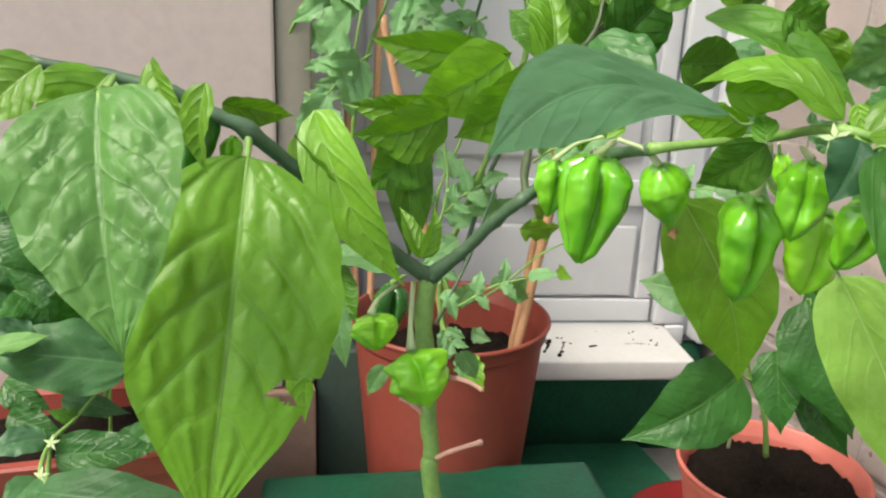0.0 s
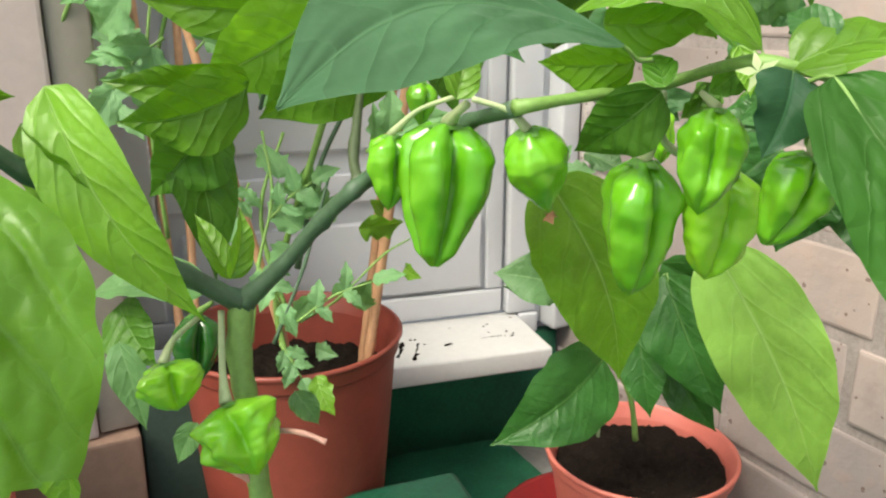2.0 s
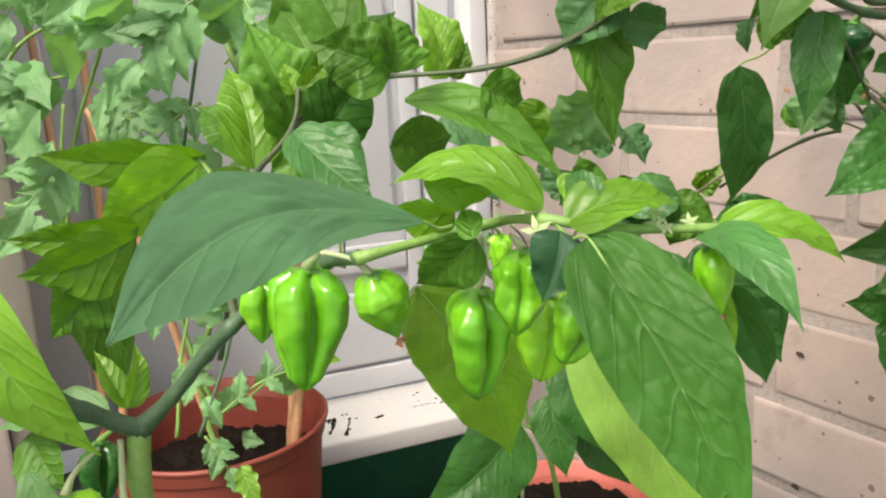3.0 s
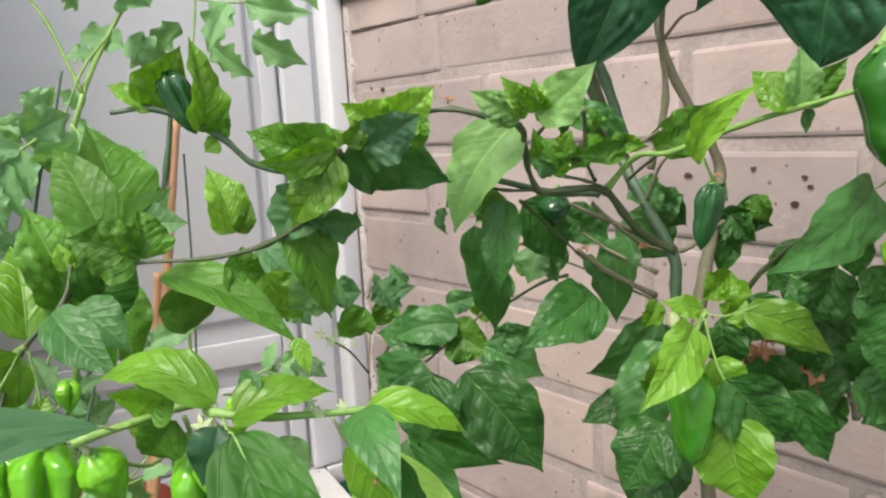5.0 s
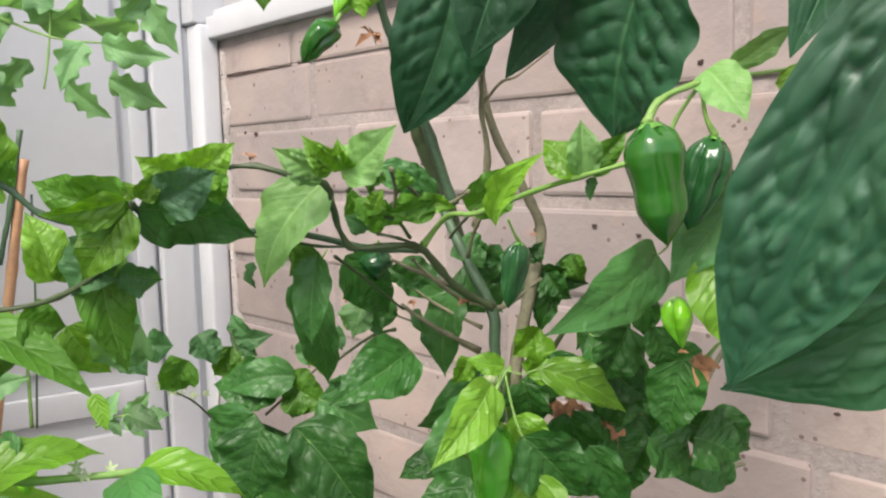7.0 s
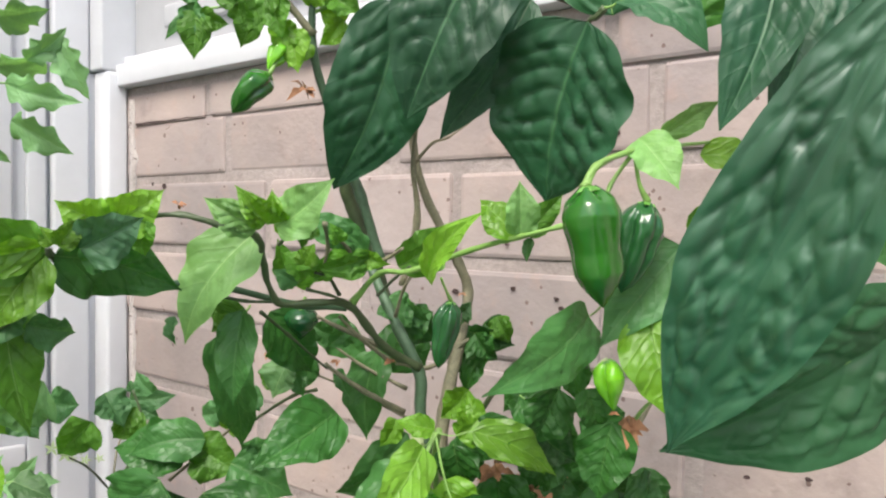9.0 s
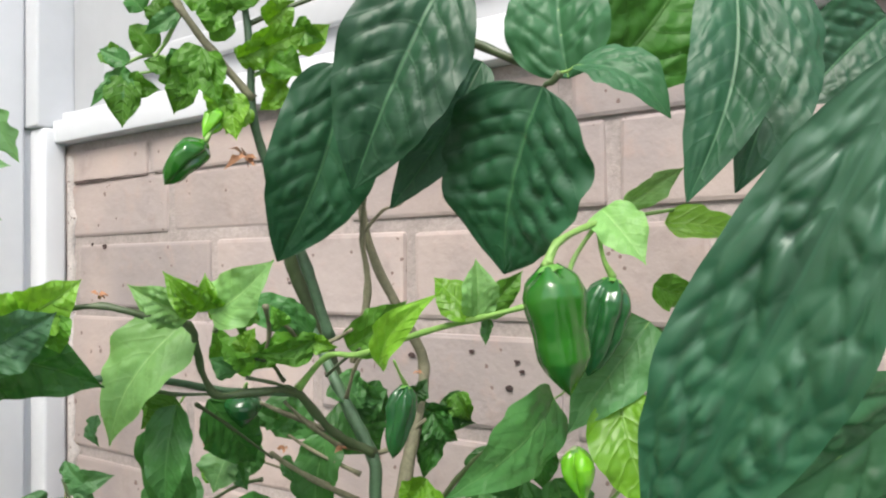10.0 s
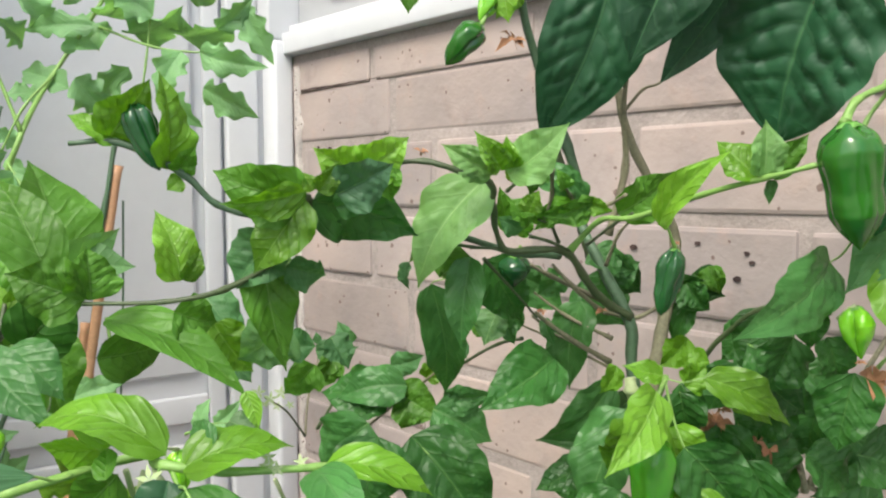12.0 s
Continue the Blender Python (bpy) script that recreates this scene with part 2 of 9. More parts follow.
def brick_material():
    m, n, l, s = material("painted_pink_brick")
    geo = n.new("ShaderNodeNewGeometry").outputs["Position"]
    info = n.new("ShaderNodeObjectInfo")
    big, mid, fine = noise_node(n, l, geo, 9, 4), noise_node(n, l, geo, 42, 5, 0.6), noise_node(n, l, geo, 320, 4, 0.7)
    tone = ramp(n, l, big.outputs["Fac"], [(0.28, (0.215, 0.180, 0.180)), (0.5, (0.297, 0.254, 0.252)), (0.72, (0.395, 0.343, 0.34))])
    own = ramp(n, l, info.outputs["Random"], [(0.0, (0.225, 0.200, 0.197)), (0.5, (0.315, 0.270, 0.264)), (1.0, (0.435, 0.366, 0.345))])
    tone = mix(n, l, 0.55, tone, own)
    tone = mix(n, l, calc(n, l, "MULTIPLY", fine.outputs["Fac"], 0.35), tone, (0.27, 0.21, 0.20))
    warm = ramp(n, l, mid.outputs["Fac"], [(0.55, (0, 0, 0)), (0.8, (1, 1, 1))])
    tone = mix(n, l, calc(n, l, "MULTIPLY", warm, 0.35), tone, (0.45, 0.28, 0.22))
    # broad orange and grey stains
    wash = noise_node(n, l, geo, 4.5, 3)
    tone = mix(n, l, calc(n, l, "MULTIPLY", ramp(n, l, wash.outputs["Fac"], [(0.42, (0, 0, 0)), (0.62, (1, 1, 1))]), 0.45), tone, (0.47, 0.36, 0.31))
    grime = noise_node(n, l, geo, 17, 5, 0.7)
    tone = mix(n, l, calc(n, l, "MULTIPLY", ramp(n, l, grime.outputs["Fac"], [(0.56, (0, 0, 0)), (0.74, (1, 1, 1))]), 0.55), tone, (0.21, 0.16, 0.15))
    pits = n.new("ShaderNodeTexVoronoi")
    pits.inputs["Scale"].default_value, pits.inputs["Randomness"].default_value = 34, 1.0
    l.new(geo, pits.inputs["Vector"])
    gate = calc(n, l, "GREATER_THAN", noise_node(n, l, geo, 13, 1).outputs["Fac"], 0.46)
    edge = calc(n, l, "ADD", pits.outputs["Distance"], calc(n, l, "MULTIPLY_ADD", fine.outputs["Fac"], 0.16, -0.08))
    pit = calc(n, l, "MULTIPLY", calc(n, l, "LESS_THAN", edge, 0.085), gate)
    dots = n.new("ShaderNodeTexVoronoi")
    dots.inputs["Scale"].default_value = 85
    l.new(geo, dots.inputs["Vector"])
    some = calc(n, l, "GREATER_THAN", noise_node(n, l, geo, 19, 2).outputs["Fac"], 0.52)
    dot = calc(n, l, "MULTIPLY", calc(n, l, "LESS_THAN", calc(n, l, "ADD", dots.outputs["Distance"], calc(n, l, "MULTIPLY", fine.outputs["Fac"], 0.12)), 0.19), some)
    pit = calc(n, l, "MAXIMUM", pit, dot)
    tone = mix(n, l, calc(n, l, "MULTIPLY", pit, 0.75), tone, (0.12, 0.07, 0.06))
    l.new(tone, s.inputs["Base Color"])
    s.inputs["Roughness"].default_value = 0.88
    height = calc(n, l, "SUBTRACT", calc(n, l, "ADD", mid.outputs["Fac"], calc(n, l, "MULTIPLY", fine.outputs["Fac"], 0.16)), calc(n, l, "MULTIPLY", pit, 1.2))
    bump(n, l, s, height, 0.6, 0.0030)
    return m


BRICK = brick_material()


# ---- shared builders ----
def mesh_object(name, bm, mat, parent=None, label="", smooth=True):
    me = bpy.data.meshes.new(name)
    bm.to_mesh(me)
    bm.free()
    if smooth:
        me.polygons.foreach_set("use_smooth", [True] * len(me.polygons))
    for one in mat if isinstance(mat, (list, tuple)) else (mat,):
        me.materials.append(one)
    ob = new(name, me)
    if parent is not None:
        ob.parent = parent
    if label:
        ob["label"] = label
    return ob


def part(name, bm, mat, parent, label="", smooth=True):
    return mesh_object(name, bm, mat, parent, label, smooth)


def grid_object(name, points, faces, mats, parent, label="", uvs=None, slots=None, lines=None):
    me = bpy.data.meshes.new(name)
    me.from_pydata(points, [], faces)
    me.polygons.foreach_set("use_smooth", [True] * len(me.polygons))
    for one in mats:
        me.materials.append(one)
    if slots is not None:
        me.polygons.foreach_set("material_index", slots)
    for title, values in (("UVMap", uvs), ("Veins", lines)):
        if values is None:
            continue
        layer = me.uv_layers.new(name=title)
        loops = np.empty(len(me.loops), dtype=np.int32)
        me.loops.foreach_get("vertex_index", loops)
        layer.data.foreach_set("uv", np.asarray(values, dtype=np.float32)[loops].ravel())
    me.update()
    ob = new(name, me)
    ob.parent = parent
    if label:
        ob["label"] = label
    return ob


def box(bm, x0, x1, y0, y1, z0, z1, bevel=0.0, segments=2):
    made = bmesh.ops.create_cube(bm, size=1.0, matrix=Matrix.Translation(((x0 + x1) / 2, (y0 + y1) / 2, (z0 + z1) / 2)) @ Matrix.Diagonal((x1 - x0, y1 - y0, z1 - z0, 1)))
    if bevel:
        edges = list({e for v in made["verts"] for e in v.link_edges})
        bmesh.ops.bevel(bm, geom=edges, offset=bevel, segments=segments, affect="EDGES", profile=0.6)
    return bm


def empty(name, at, label, category, group=""):
    ob = new(name)
    ob.location = at
    ob.empty_display_size = 0.02
    return tagged(ob, label, category, group)


def spline(points, radii, per=6):
    """A smooth line through points with radii, Catmull-Rom."""
    p = [Vector(q) for q in points]
    p = [p[0] * 2 - p[1], *p, p[-1] * 2 - p[-2]]
    r = [radii[0], *radii, radii[-1]]
    out, rad = [], []
    for i in range(1, len(p) - 2):
        for k in range(per):
            t = k / per
            a, b, c, d = p[i - 1], p[i], p[i + 1], p[i + 2]
            out.append(0.5 * (2 * b + (c - a) * t + (2 * a - 5 * b + 4 * c - d) * t * t + (3 * b - a - 3 * c + d) * t ** 3))
            rad.append(r[i] + (r[i + 1] - r[i]) * t)
    return [*out, p[-2]], [*rad, r[-2]]


def sweep_tube(points, radii, sides=9, rough=0.0, seed=0):
    """Points and faces of a closed tube along a line."""
    verts, faces = [], []
    ahead = (points[1] - points[0]).normalized()
    side = ahead.orthogonal().normalized()
    for i, (q, r) in enumerate(zip(points, radii)):
        a = points[min(i + 1, len(points) - 1)] - points[max(i - 1, 0)]
        if a.length > 1e-9:
            ahead = a.normalized()
        side = (side - ahead * side.dot(ahead)).normalized()
        over = ahead.cross(side)
        for k in range(sides):
            w = 2 * math.pi * k / sides
            g = r * (1 + rough * noise.noise(Vector((q.x * 160 + math.cos(w) + seed, q.y * 160 + math.sin(w), q.z * 160))))
            verts.append(q + side * math.cos(w) * g + over * math.sin(w) * g)
    n = len(points)
    for i in range(n - 1):
        for k in range(sides):
            faces.append((i * sides + k, i * sides + (k + 1) % sides, (i + 1) * sides + (k + 1) % sides, (i + 1) * sides + k))
    faces.append(tuple(range(sides - 1, -1, -1)))
    faces.append(tuple((n - 1) * sides + k for k in range(sides)))
    return verts, faces


def stem(plant, points, radii, kind="green", name="branch", label="", rough=0.25):
    """A stem, branch or twig through the given points, thicker at the knots."""
    if len(radii) < len(points):
        radii = [radii[0] + (radii[-1] - radii[0]) * i / (len(points) - 1) for i in range(len(points))]
    line, rad = spline(points, radii, 7)
    if len(points) > 2 and name != "wire":
        rad = [r * (1.0 if name == "main_stem" else 1.22 if i % 7 == 0 else 1.06 if i % 7 in (1, 6) else 0.97) for i, r in enumerate(rad)]
    verts, faces = sweep_tube(line, rad, 9, rough, len(line))
    return grid_object(name, [v - plant.location for v in verts], faces, [STEM[kind]], plant, label)


def leaf(plant, base, tip, width, facing, bend=0.1, fold=0.15, kind="mid", stalk=None, pucker=0.03, wave=0.12, peak=0.62, rows=24, name="leaf", label="", hook=0.0, jag=0.0, full=0.66, skew=None, twist=None, crinkle=0.0, bite=None, acute=1.12):
    """A leaf blade from base to tip. facing: the way its upper side looks; bend: how far the midrib bows to that side;
    fold: how far the halves lift from the midrib; hook: how far the tip curls back; stalk: where its stalk begins."""
    base, tip, facing = Vector(base), Vector(tip), Vector(facing)
    length = (tip - base).length
    along = (tip - base) / length
    up = (facing - along * facing.dot(along)).normalized()
    across = along.cross(up)
    rows = max(rows, 28)
    cols = max(8, rows * 2 // 3 // 2 * 2)
    turn = rng.uniform(0, 6.28)
    skew = rng.uniform(-0.06, 0.06) if skew is None else skew
    twist = rng.uniform(-0.4, 0.4) if twist is None else twist
    points, uvs, lines, faces = [], [], [], []
    ribs = 8.0 if kind in ("dark", "blue") else 6.0
    for i in range(rows + 1):
        v = i / rows
        half = max(0.0, math.sin(math.pi * v ** peak)) ** (full + (acute - full) * v ** 2.2) * (1 - 0.15 * v ** 7)
        half = width / 2 * max(half, 0.02)
        spine = base + along * length * (v - 0.04 * math.sin(math.pi * v) * abs(bend)) + up * length * (bend * 4 * v * (1 - v) - hook * max(0, v - 0.55) ** 2 * 4)
        spine += across * length * skew * math.sin(math.pi * v)
        c, s = math.cos(twist * (v - 0.4)), math.sin(twist * (v - 0.4))
        for j in range(cols + 1):
            u = 2 * j / cols - 1
            rim = 1 + 0.05 * noise.noise(Vector((v * 11 + turn, 5.0 if u > 0 else 1.0, turn))) * (abs(u) > 0.7)
            rim *= 1 - jag * (abs(u) > 0.3) * (0.5 + 0.5 * math.cos(v * 23 + (0 if u > 0 else 1.2))) * abs(u)
            lift = fold * abs(u) * half * (1 - 0.35 * abs(u)) * 2 + 0.030 * half * (1 - math.exp(-abs(u) / 0.07))
            ripple = wave * half * u * u * (math.sin(v * 9.5 + turn * (1 if u > 0 else 1.7)) + 0.4 * abs(u) * math.sin(v * 27 + turn * (2 if u > 0 else 3.1)))
            drift = 0.35 * noise.noise(Vector((u * 1.6 + turn, v * 4.5, turn)))
            course = v * ribs - (abs(u) * half * 2 / width) ** 1.25 * 2.1 + 0.2 * u / (abs(u) + 0.1) + drift
            notch = 1 - abs(2 * (course % 1) - 1) ** 4
            # finer veins part each strip between two side veins into pillows
            strip = abs(u) * 3.4 * half * 2 / width + 1.3 * noise.noise(Vector((math.floor(course) * 5.3, turn, 4.0 if u > 0 else 8.0))) + 0.5 * (course % 1)
            parting = 0.42 if kind in ("dark", "blue", "teal") else 0.26
            notch *= 1 - parting * abs(2 * (strip % 1) - 1) ** 2.4
            cell = 0.75 + 0.5 * noise.noise(Vector((abs(u) * 6 + turn, math.floor(course) * 3.7, turn + (9 if u > 0 else 0))))
            swell = 2.0 * pucker * width * (notch * cell - 0.40) * math.sin(math.pi * min(1, abs(u) * 0.93 + 0.07)) * min(1, 6 * v) * min(1, 2.6 * (1 - v)) ** 1.5
            if crinkle:
                q = Vector((u * half / width * 9 + turn, v * length / width * 5.5, turn)) * (0.55 if kind == "blue" else 1.0)
                q += noise.noise_vector(q * 0.6) * 0.55
                near = noise.voronoi(q * 1.15)[0]
                lump = 1 - math.exp(-3.2 * (near[1] - near[0])) - 0.6 + 0.5 * noise.noise(q * 0.45)
                swell += crinkle * width * lump * min(1, abs(u) * 5) * min(1, 5 * v * (1 - v)) * (1 - u ** 8)
            bob = 0.25 * pucker * width * noise.noise(Vector((u * 5 + turn, v * 9, turn)))
            lines.append((course, abs(u)))
            points.append(spine + (across * c + up * s) * u * half * rim + (up * c - across * s) * (lift + ripple + swell + bob) - plant.location)
            uvs.append((0.5 + u / 2, v))
    for i in range(rows):
        for j in range(cols):
            a = i * (cols + 1) + j
            u, v = 2 * (j + 0.5) / cols - 1, (i + 0.5) / rows
            # a piece eaten out of the rim
            if bite and ((u - bite[0]) / bite[2]) ** 2 + ((v - bite[1]) / bite[3]) ** 2 < 1 + 0.5 * noise.noise(Vector((u * 9, v * 30, 3))):
                continue
            faces.append((a, a + cols + 1, a + cols + 2, a + 1))
    slots = [0] * len(faces)
    # midrib, raised under the blade, running on into the stalk
    line = [base + along * length * v + up * length * bend * 4 * v * (1 - v) + across * length * skew * math.sin(math.pi * v) - up * width * 0.012 - up * length * hook * max(0, v - 0.55) ** 2 * 4 for v in (0, 0.12, 0.25, 0.4, 0.55, 0.7)]
    thick = [width * 0.015 * (1 - 0.8 * k / 6) for k in range(6)]
    if stalk is not None:
        stalk = Vector(stalk)
        sag = (stalk + base) / 2 + Vector((0, 0, -0.12)) * (stalk - base).length
        line, thick = [stalk, sag, *line], [width * 0.022, width * 0.018, *thick]
    line, thick = spline(line, thick, 4)
    verts, more = sweep_tube(line, thick, 6)
    k = len(points)
    points += [q - plant.location for q in verts]
    faces += [tuple(a + k for a in f) for f in more]
    uvs += [(0.5, 0.5)] * len(verts)
    lines += [(0.5, 0.5)] * len(verts)
    slots += [1] * len(more)
    rib = STEM["pale"] if kind in ("lime_lit", "pale") else STEM["green"] if kind not in ("dark", "blue") else STEM["deep"]
    return grid_object(name, points, faces, [LEAF[kind], rib], plant, label, uvs, slots, lines)


SHAPES = {
    # radius along the fruit from the shoulder to the tip, as shares of the half width
    "lantern": (0.42, 0.88, 1.0, 1.0, 0.96, 0.88, 0.78, 0.66, 0.53, 0.42, 0.12),
    "squat": (0.35, 0.88, 1.0, 1.0, 0.98, 0.93, 0.85, 0.72, 0.54, 0.32, 0.0),
    "long": (0.30, 0.80, 0.97, 1.0, 0.95, 0.88, 0.82, 0.74, 0.60, 0.38, 0.0),
    "bell": (0.30, 0.85, 1.0, 0.98, 0.90, 0.84, 0.86, 0.84, 0.64, 0.34, 0.0),
    "bud": (0.30, 0.74, 0.93, 1.0, 0.97, 0.90, 0.78, 0.61, 0.43, 0.25, 0.04),
}


def pepper(plant, top, tip, width, kind="bright", shape="lantern", lobes=3, groove=0.40, wrinkle=0.12, stalk=None, label="", turn=0.0, curl=0.0, dried=False, split=None):
    """A pepper hanging from top to tip, with its calyx and stalk; stalk: the points from the twig down to the calyx;
    split: the way that one of its grooves looks."""
    top, tip = Vector(top), Vector(tip)
    axis = tip - top
    length = axis.length
    axis /= length
    side = axis.orthogonal().normalized()
    over = axis.cross(side)
    profile = SHAPES[shape]
    rows, cols = 44, 60
    seed = rng.uniform(0, 50)
    sway = seed
    if split is not None:
        turn, sway = math.pi / lobes - math.atan2(Vector(split).dot(over), Vector(split).dot(side)), 0.0
    points, faces = [], []
    for i in range(rows + 1):
        v = i / rows
        s = v * (len(profile) - 1)
        k = min(int(s), len(profile) - 2)
        r = profile[k] + (profile[k + 1] - profile[k]) * (s - k)
        for j in range(cols):
            w = 2 * math.pi * j / cols
            lobe = abs(math.cos(lobes * (w + turn) / 2 + 0.35 * math.sin(v * 3 + sway)))
            dent = 1 - groove * (1 - lobe) ** 1.9 * (1.0 + 0.7 * math.sin(math.pi * min(1, v * 1.1)))
            q = Vector((math.cos(w) * 2.2 + seed, math.sin(w) * 2.2, v * 4.2))
            dent += wrinkle * (noise.noise(q * 1.1) + 0.22 * noise.noise(q * 2.6))
            shoulder = 0.05 * math.cos(lobes * (w + turn) + 1.0) * (1 - v) ** 3
            spot = top + axis * length * (v - shoulder * 0.5 + 0.04 * wrinkle * noise.noise(q * 2)) + side * curl * length * math.sin(math.pi * v)
            reach = width / 2 * r * dent
            points.append(spot + side * math.cos(w) * reach + over * math.sin(w) * reach - plant.location)
    for i in range(rows):
        for j in range(cols):
            faces.append((i * cols + j, i * cols + (j + 1) % cols, (i + 1) * cols + (j + 1) % cols, (i + 1) * cols + j))
    faces.append(tuple(range(cols - 1, -1, -1)))
    fruit = grid_object("pepper", points, faces, [FRUIT[kind]], plant, label)
    # calyx: a scalloped cap on the shoulder
    points, faces = [], []
    ring = 30
    for i in range(6):
        v = i / 5
        for j in range(ring):
            w = 2 * math.pi * j / ring
            reach = width / 2 * (0.10 + v * (0.27 + 0.07 * math.cos(5 * w + seed)))
            drop = length * (-0.030 + 0.040 * v * v + 0.012 * noise.noise(Vector((w * 2, v * 3, seed))))
            points.append(top + axis * drop + side * math.cos(w) * reach + over * math.sin(w) * reach - plant.location)
    for i in range(5):
        for j in range(ring):
            faces.append((i * ring + j, i * ring + (j + 1) % ring, (i + 1) * ring + (j + 1) % ring, (i + 1) * ring + j))
    faces.append(tuple(range(ring - 1, -1, -1)))
    grid_object("calyx", points, faces, [CALYX], fruit)
    if stalk:
        ends = [Vector(q) for q in stalk] + [top - axis * length * 0.03]
        line, rad = spline(ends, [width * 0.045] * (len(ends) - 1) + [width * 0.085], 6)
        verts, faces = sweep_tube(line, rad, 8, 0.1)
        grid_object("stalk", [q - plant.location for q in verts], faces, [STEM["pale"] if kind in ("lime", "bright") else STEM["green"]], fruit)
    if dried:
        points, faces = [], []
        for i in range(5):
            a = [rng.uniform(-1, 1) for _ in range(9)]
            q = tip + axis * width * 0.03
            k = len(points)
            points += [q - plant.location, q + (side * a[0] + over * a[1]) * width * 0.12 + axis * width * 0.06 - plant.location, q + (side * a[2] + over * a[3]) * width * 0.16 + axis * width * 0.12 - plant.location, q + (side * a[4] + over * a[5]) * width * 0.1 - plant.location]
            faces.append((k, k + 1, k + 2, k + 3))
        grid_object("dried_flower", points, faces, [DRY], fruit, "shrivelled brown flower remnant")
    return fruit


def revolve(bm, profile, sides=64):
    """Turns a list of (radius, height) about the z axis into a skin."""
    rings = []
    for r, z in profile:
        rings.append([bm.verts.new((r * math.cos(2 * math.pi * k / sides), r * math.sin(2 * math.pi * k / sides), z)) for k in range(sides)])
    for a, b in zip(rings, rings[1:]):
        for k in range(sides):
            bm.faces.new((a[k], a[(k + 1) % sides], b[(k + 1) % sides], b[k]))
    return rings


def plant_pot(at, rim, height, mat, label, soil_depth=0.03, foot=0.72, thick=0.004):
    """A round plastic pot with a rolled rim band, a drain foot and soil in it."""
    pot = empty("plant_pot", at, label, "plant pot")
    bm = bmesh.new()
    band = height * 0.10 if height < 0.2 else 0.016
    low, neck, bore = rim * foot, rim * 0.945, rim * 0.93 - 0.0035
    wall = [(low + (neck - low) * f, 0.003 + (height - band - 0.003) * f) for f in (0.0, 0.02, 0.35, 0.7, 0.97, 1.0)]
    revolve(bm, [(0.001, 0.004), (low - 0.012, 0.004), (low - 0.010, 0), (low - 0.002, 0)] + wall)
    revolve(bm, [(bore + (low - thick - bore) * f, height - band + (0.006 - height + band) * f) for f in (0.0, 0.03, 0.5, 0.97, 1.0)] + [(low - thick - 0.003, 0.006), (0.001, 0.006)])
    part("body", bm, mat, pot)
    bm = bmesh.new()
    revolve(bm, [(neck - 0.001, height - band), (neck + 0.0012, height - band - 0.0004), (neck + 0.0024, height - band + 0.0006), (neck + 0.0028, height - band + 0.002), (rim * 0.985, height - 0.006), (rim * 0.988, height - 0.005), (rim, height - 0.0035),
                 (rim + 0.001, height - 0.0022), (rim + 0.001, height - 0.0006), (rim, height + 0.0004), (rim - 0.0015, height + 0.0008), (rim - 0.003, height - 0.0004), (rim - 0.0038, height - 0.003), (bore + 0.0006, height - band + 0.002), (bore, height - band)])
    part("rim", bm, mat, pot)
    bm = bmesh.new()
    top = height - soil_depth
    rings, sides = 30, 96
    verts = [bm.verts.new((0, 0, top))]
    reach = bore + (low - thick - bore) * max(0, height - band - top) / (height - band - 0.006) + 0.0012
    for i in range(1, rings + 1):
        for k in range(sides):
            w, r = 2 * math.pi * k / sides, reach * i / rings
            q = Vector((r * math.cos(w), r * math.sin(w), 0))
            lump = 0.006 * noise.noise(q * 70) + 0.004 * abs(noise.noise(q * 190)) + 0.0035 * noise.noise(q * 380) + 0.002 * noise.noise(q * 760)
            verts.append(bm.verts.new((q.x, q.y, top + lump - 0.003 * q.y / rim)))
    for k in range(sides):
        bm.faces.new((verts[0], verts[1 + k], verts[1 + (k + 1) % sides]))
    for i in range(rings - 1):
        for k in range(sides):
            a, b = 1 + i * sides, 1 + (i + 1) * sides
            bm.faces.new((verts[a + k], verts[b + k], verts[b + (k + 1) % sides], verts[a + (k + 1) % sides]))
    part("soil", bm, SOIL, pot, "dark crumbly potting soil")
    return pot


def blossom(plant, at, facing, size):
    """A small open star-shaped flower with five pointed petals."""
    at, facing = Vector(at), Vector(facing).normalized()
    side = facing.orthogonal().normalized()
    over = facing.cross(side)
    points, faces = [at + facing * size * 0.15 - plant.location], []
    for k in range(5):
        w = 2 * math.pi * k / 5
        a = len(points)
        for turn, reach, rise in ((-0.5, 0.42, 0.12), (0.0, 1.0, 0.0), (0.5, 0.42, 0.12)):
            points.append(at + (side * math.cos(w + turn) + over * math.sin(w + turn)) * size * reach + facing * size * rise - plant.location)
        faces += [(0, a, a + 1), (0, a + 1, a + 2)]
    return grid_object("flower", points, faces, [PETAL], plant, "small white star-shaped flower")


def dried_flower(plant, at, size):
    """A shrivelled brown flower of a few curled petals."""
    at = Vector(at)
    points, faces = [], []
    for k in range(9):
        way = Vector((rng.uniform(-1, 1), rng.uniform(-1, 1), rng.uniform(-1, 0.4)))
        side = way.orthogonal().normalized() * size * rng.uniform(0.2, 0.4)
        a = len(points)
        mid = at + way * size * 0.5 + Vector((0, 0, size * 0.25))
        points += [at - plant.location, mid - side - plant.location, mid + side - plant.location, at + way * size - plant.location]
        faces += [(a, a + 1, a + 2), (a + 1, a + 3, a + 2)]
    return grid_object("dried_flower", points, faces, [DRY], plant, "shrivelled brown flower")


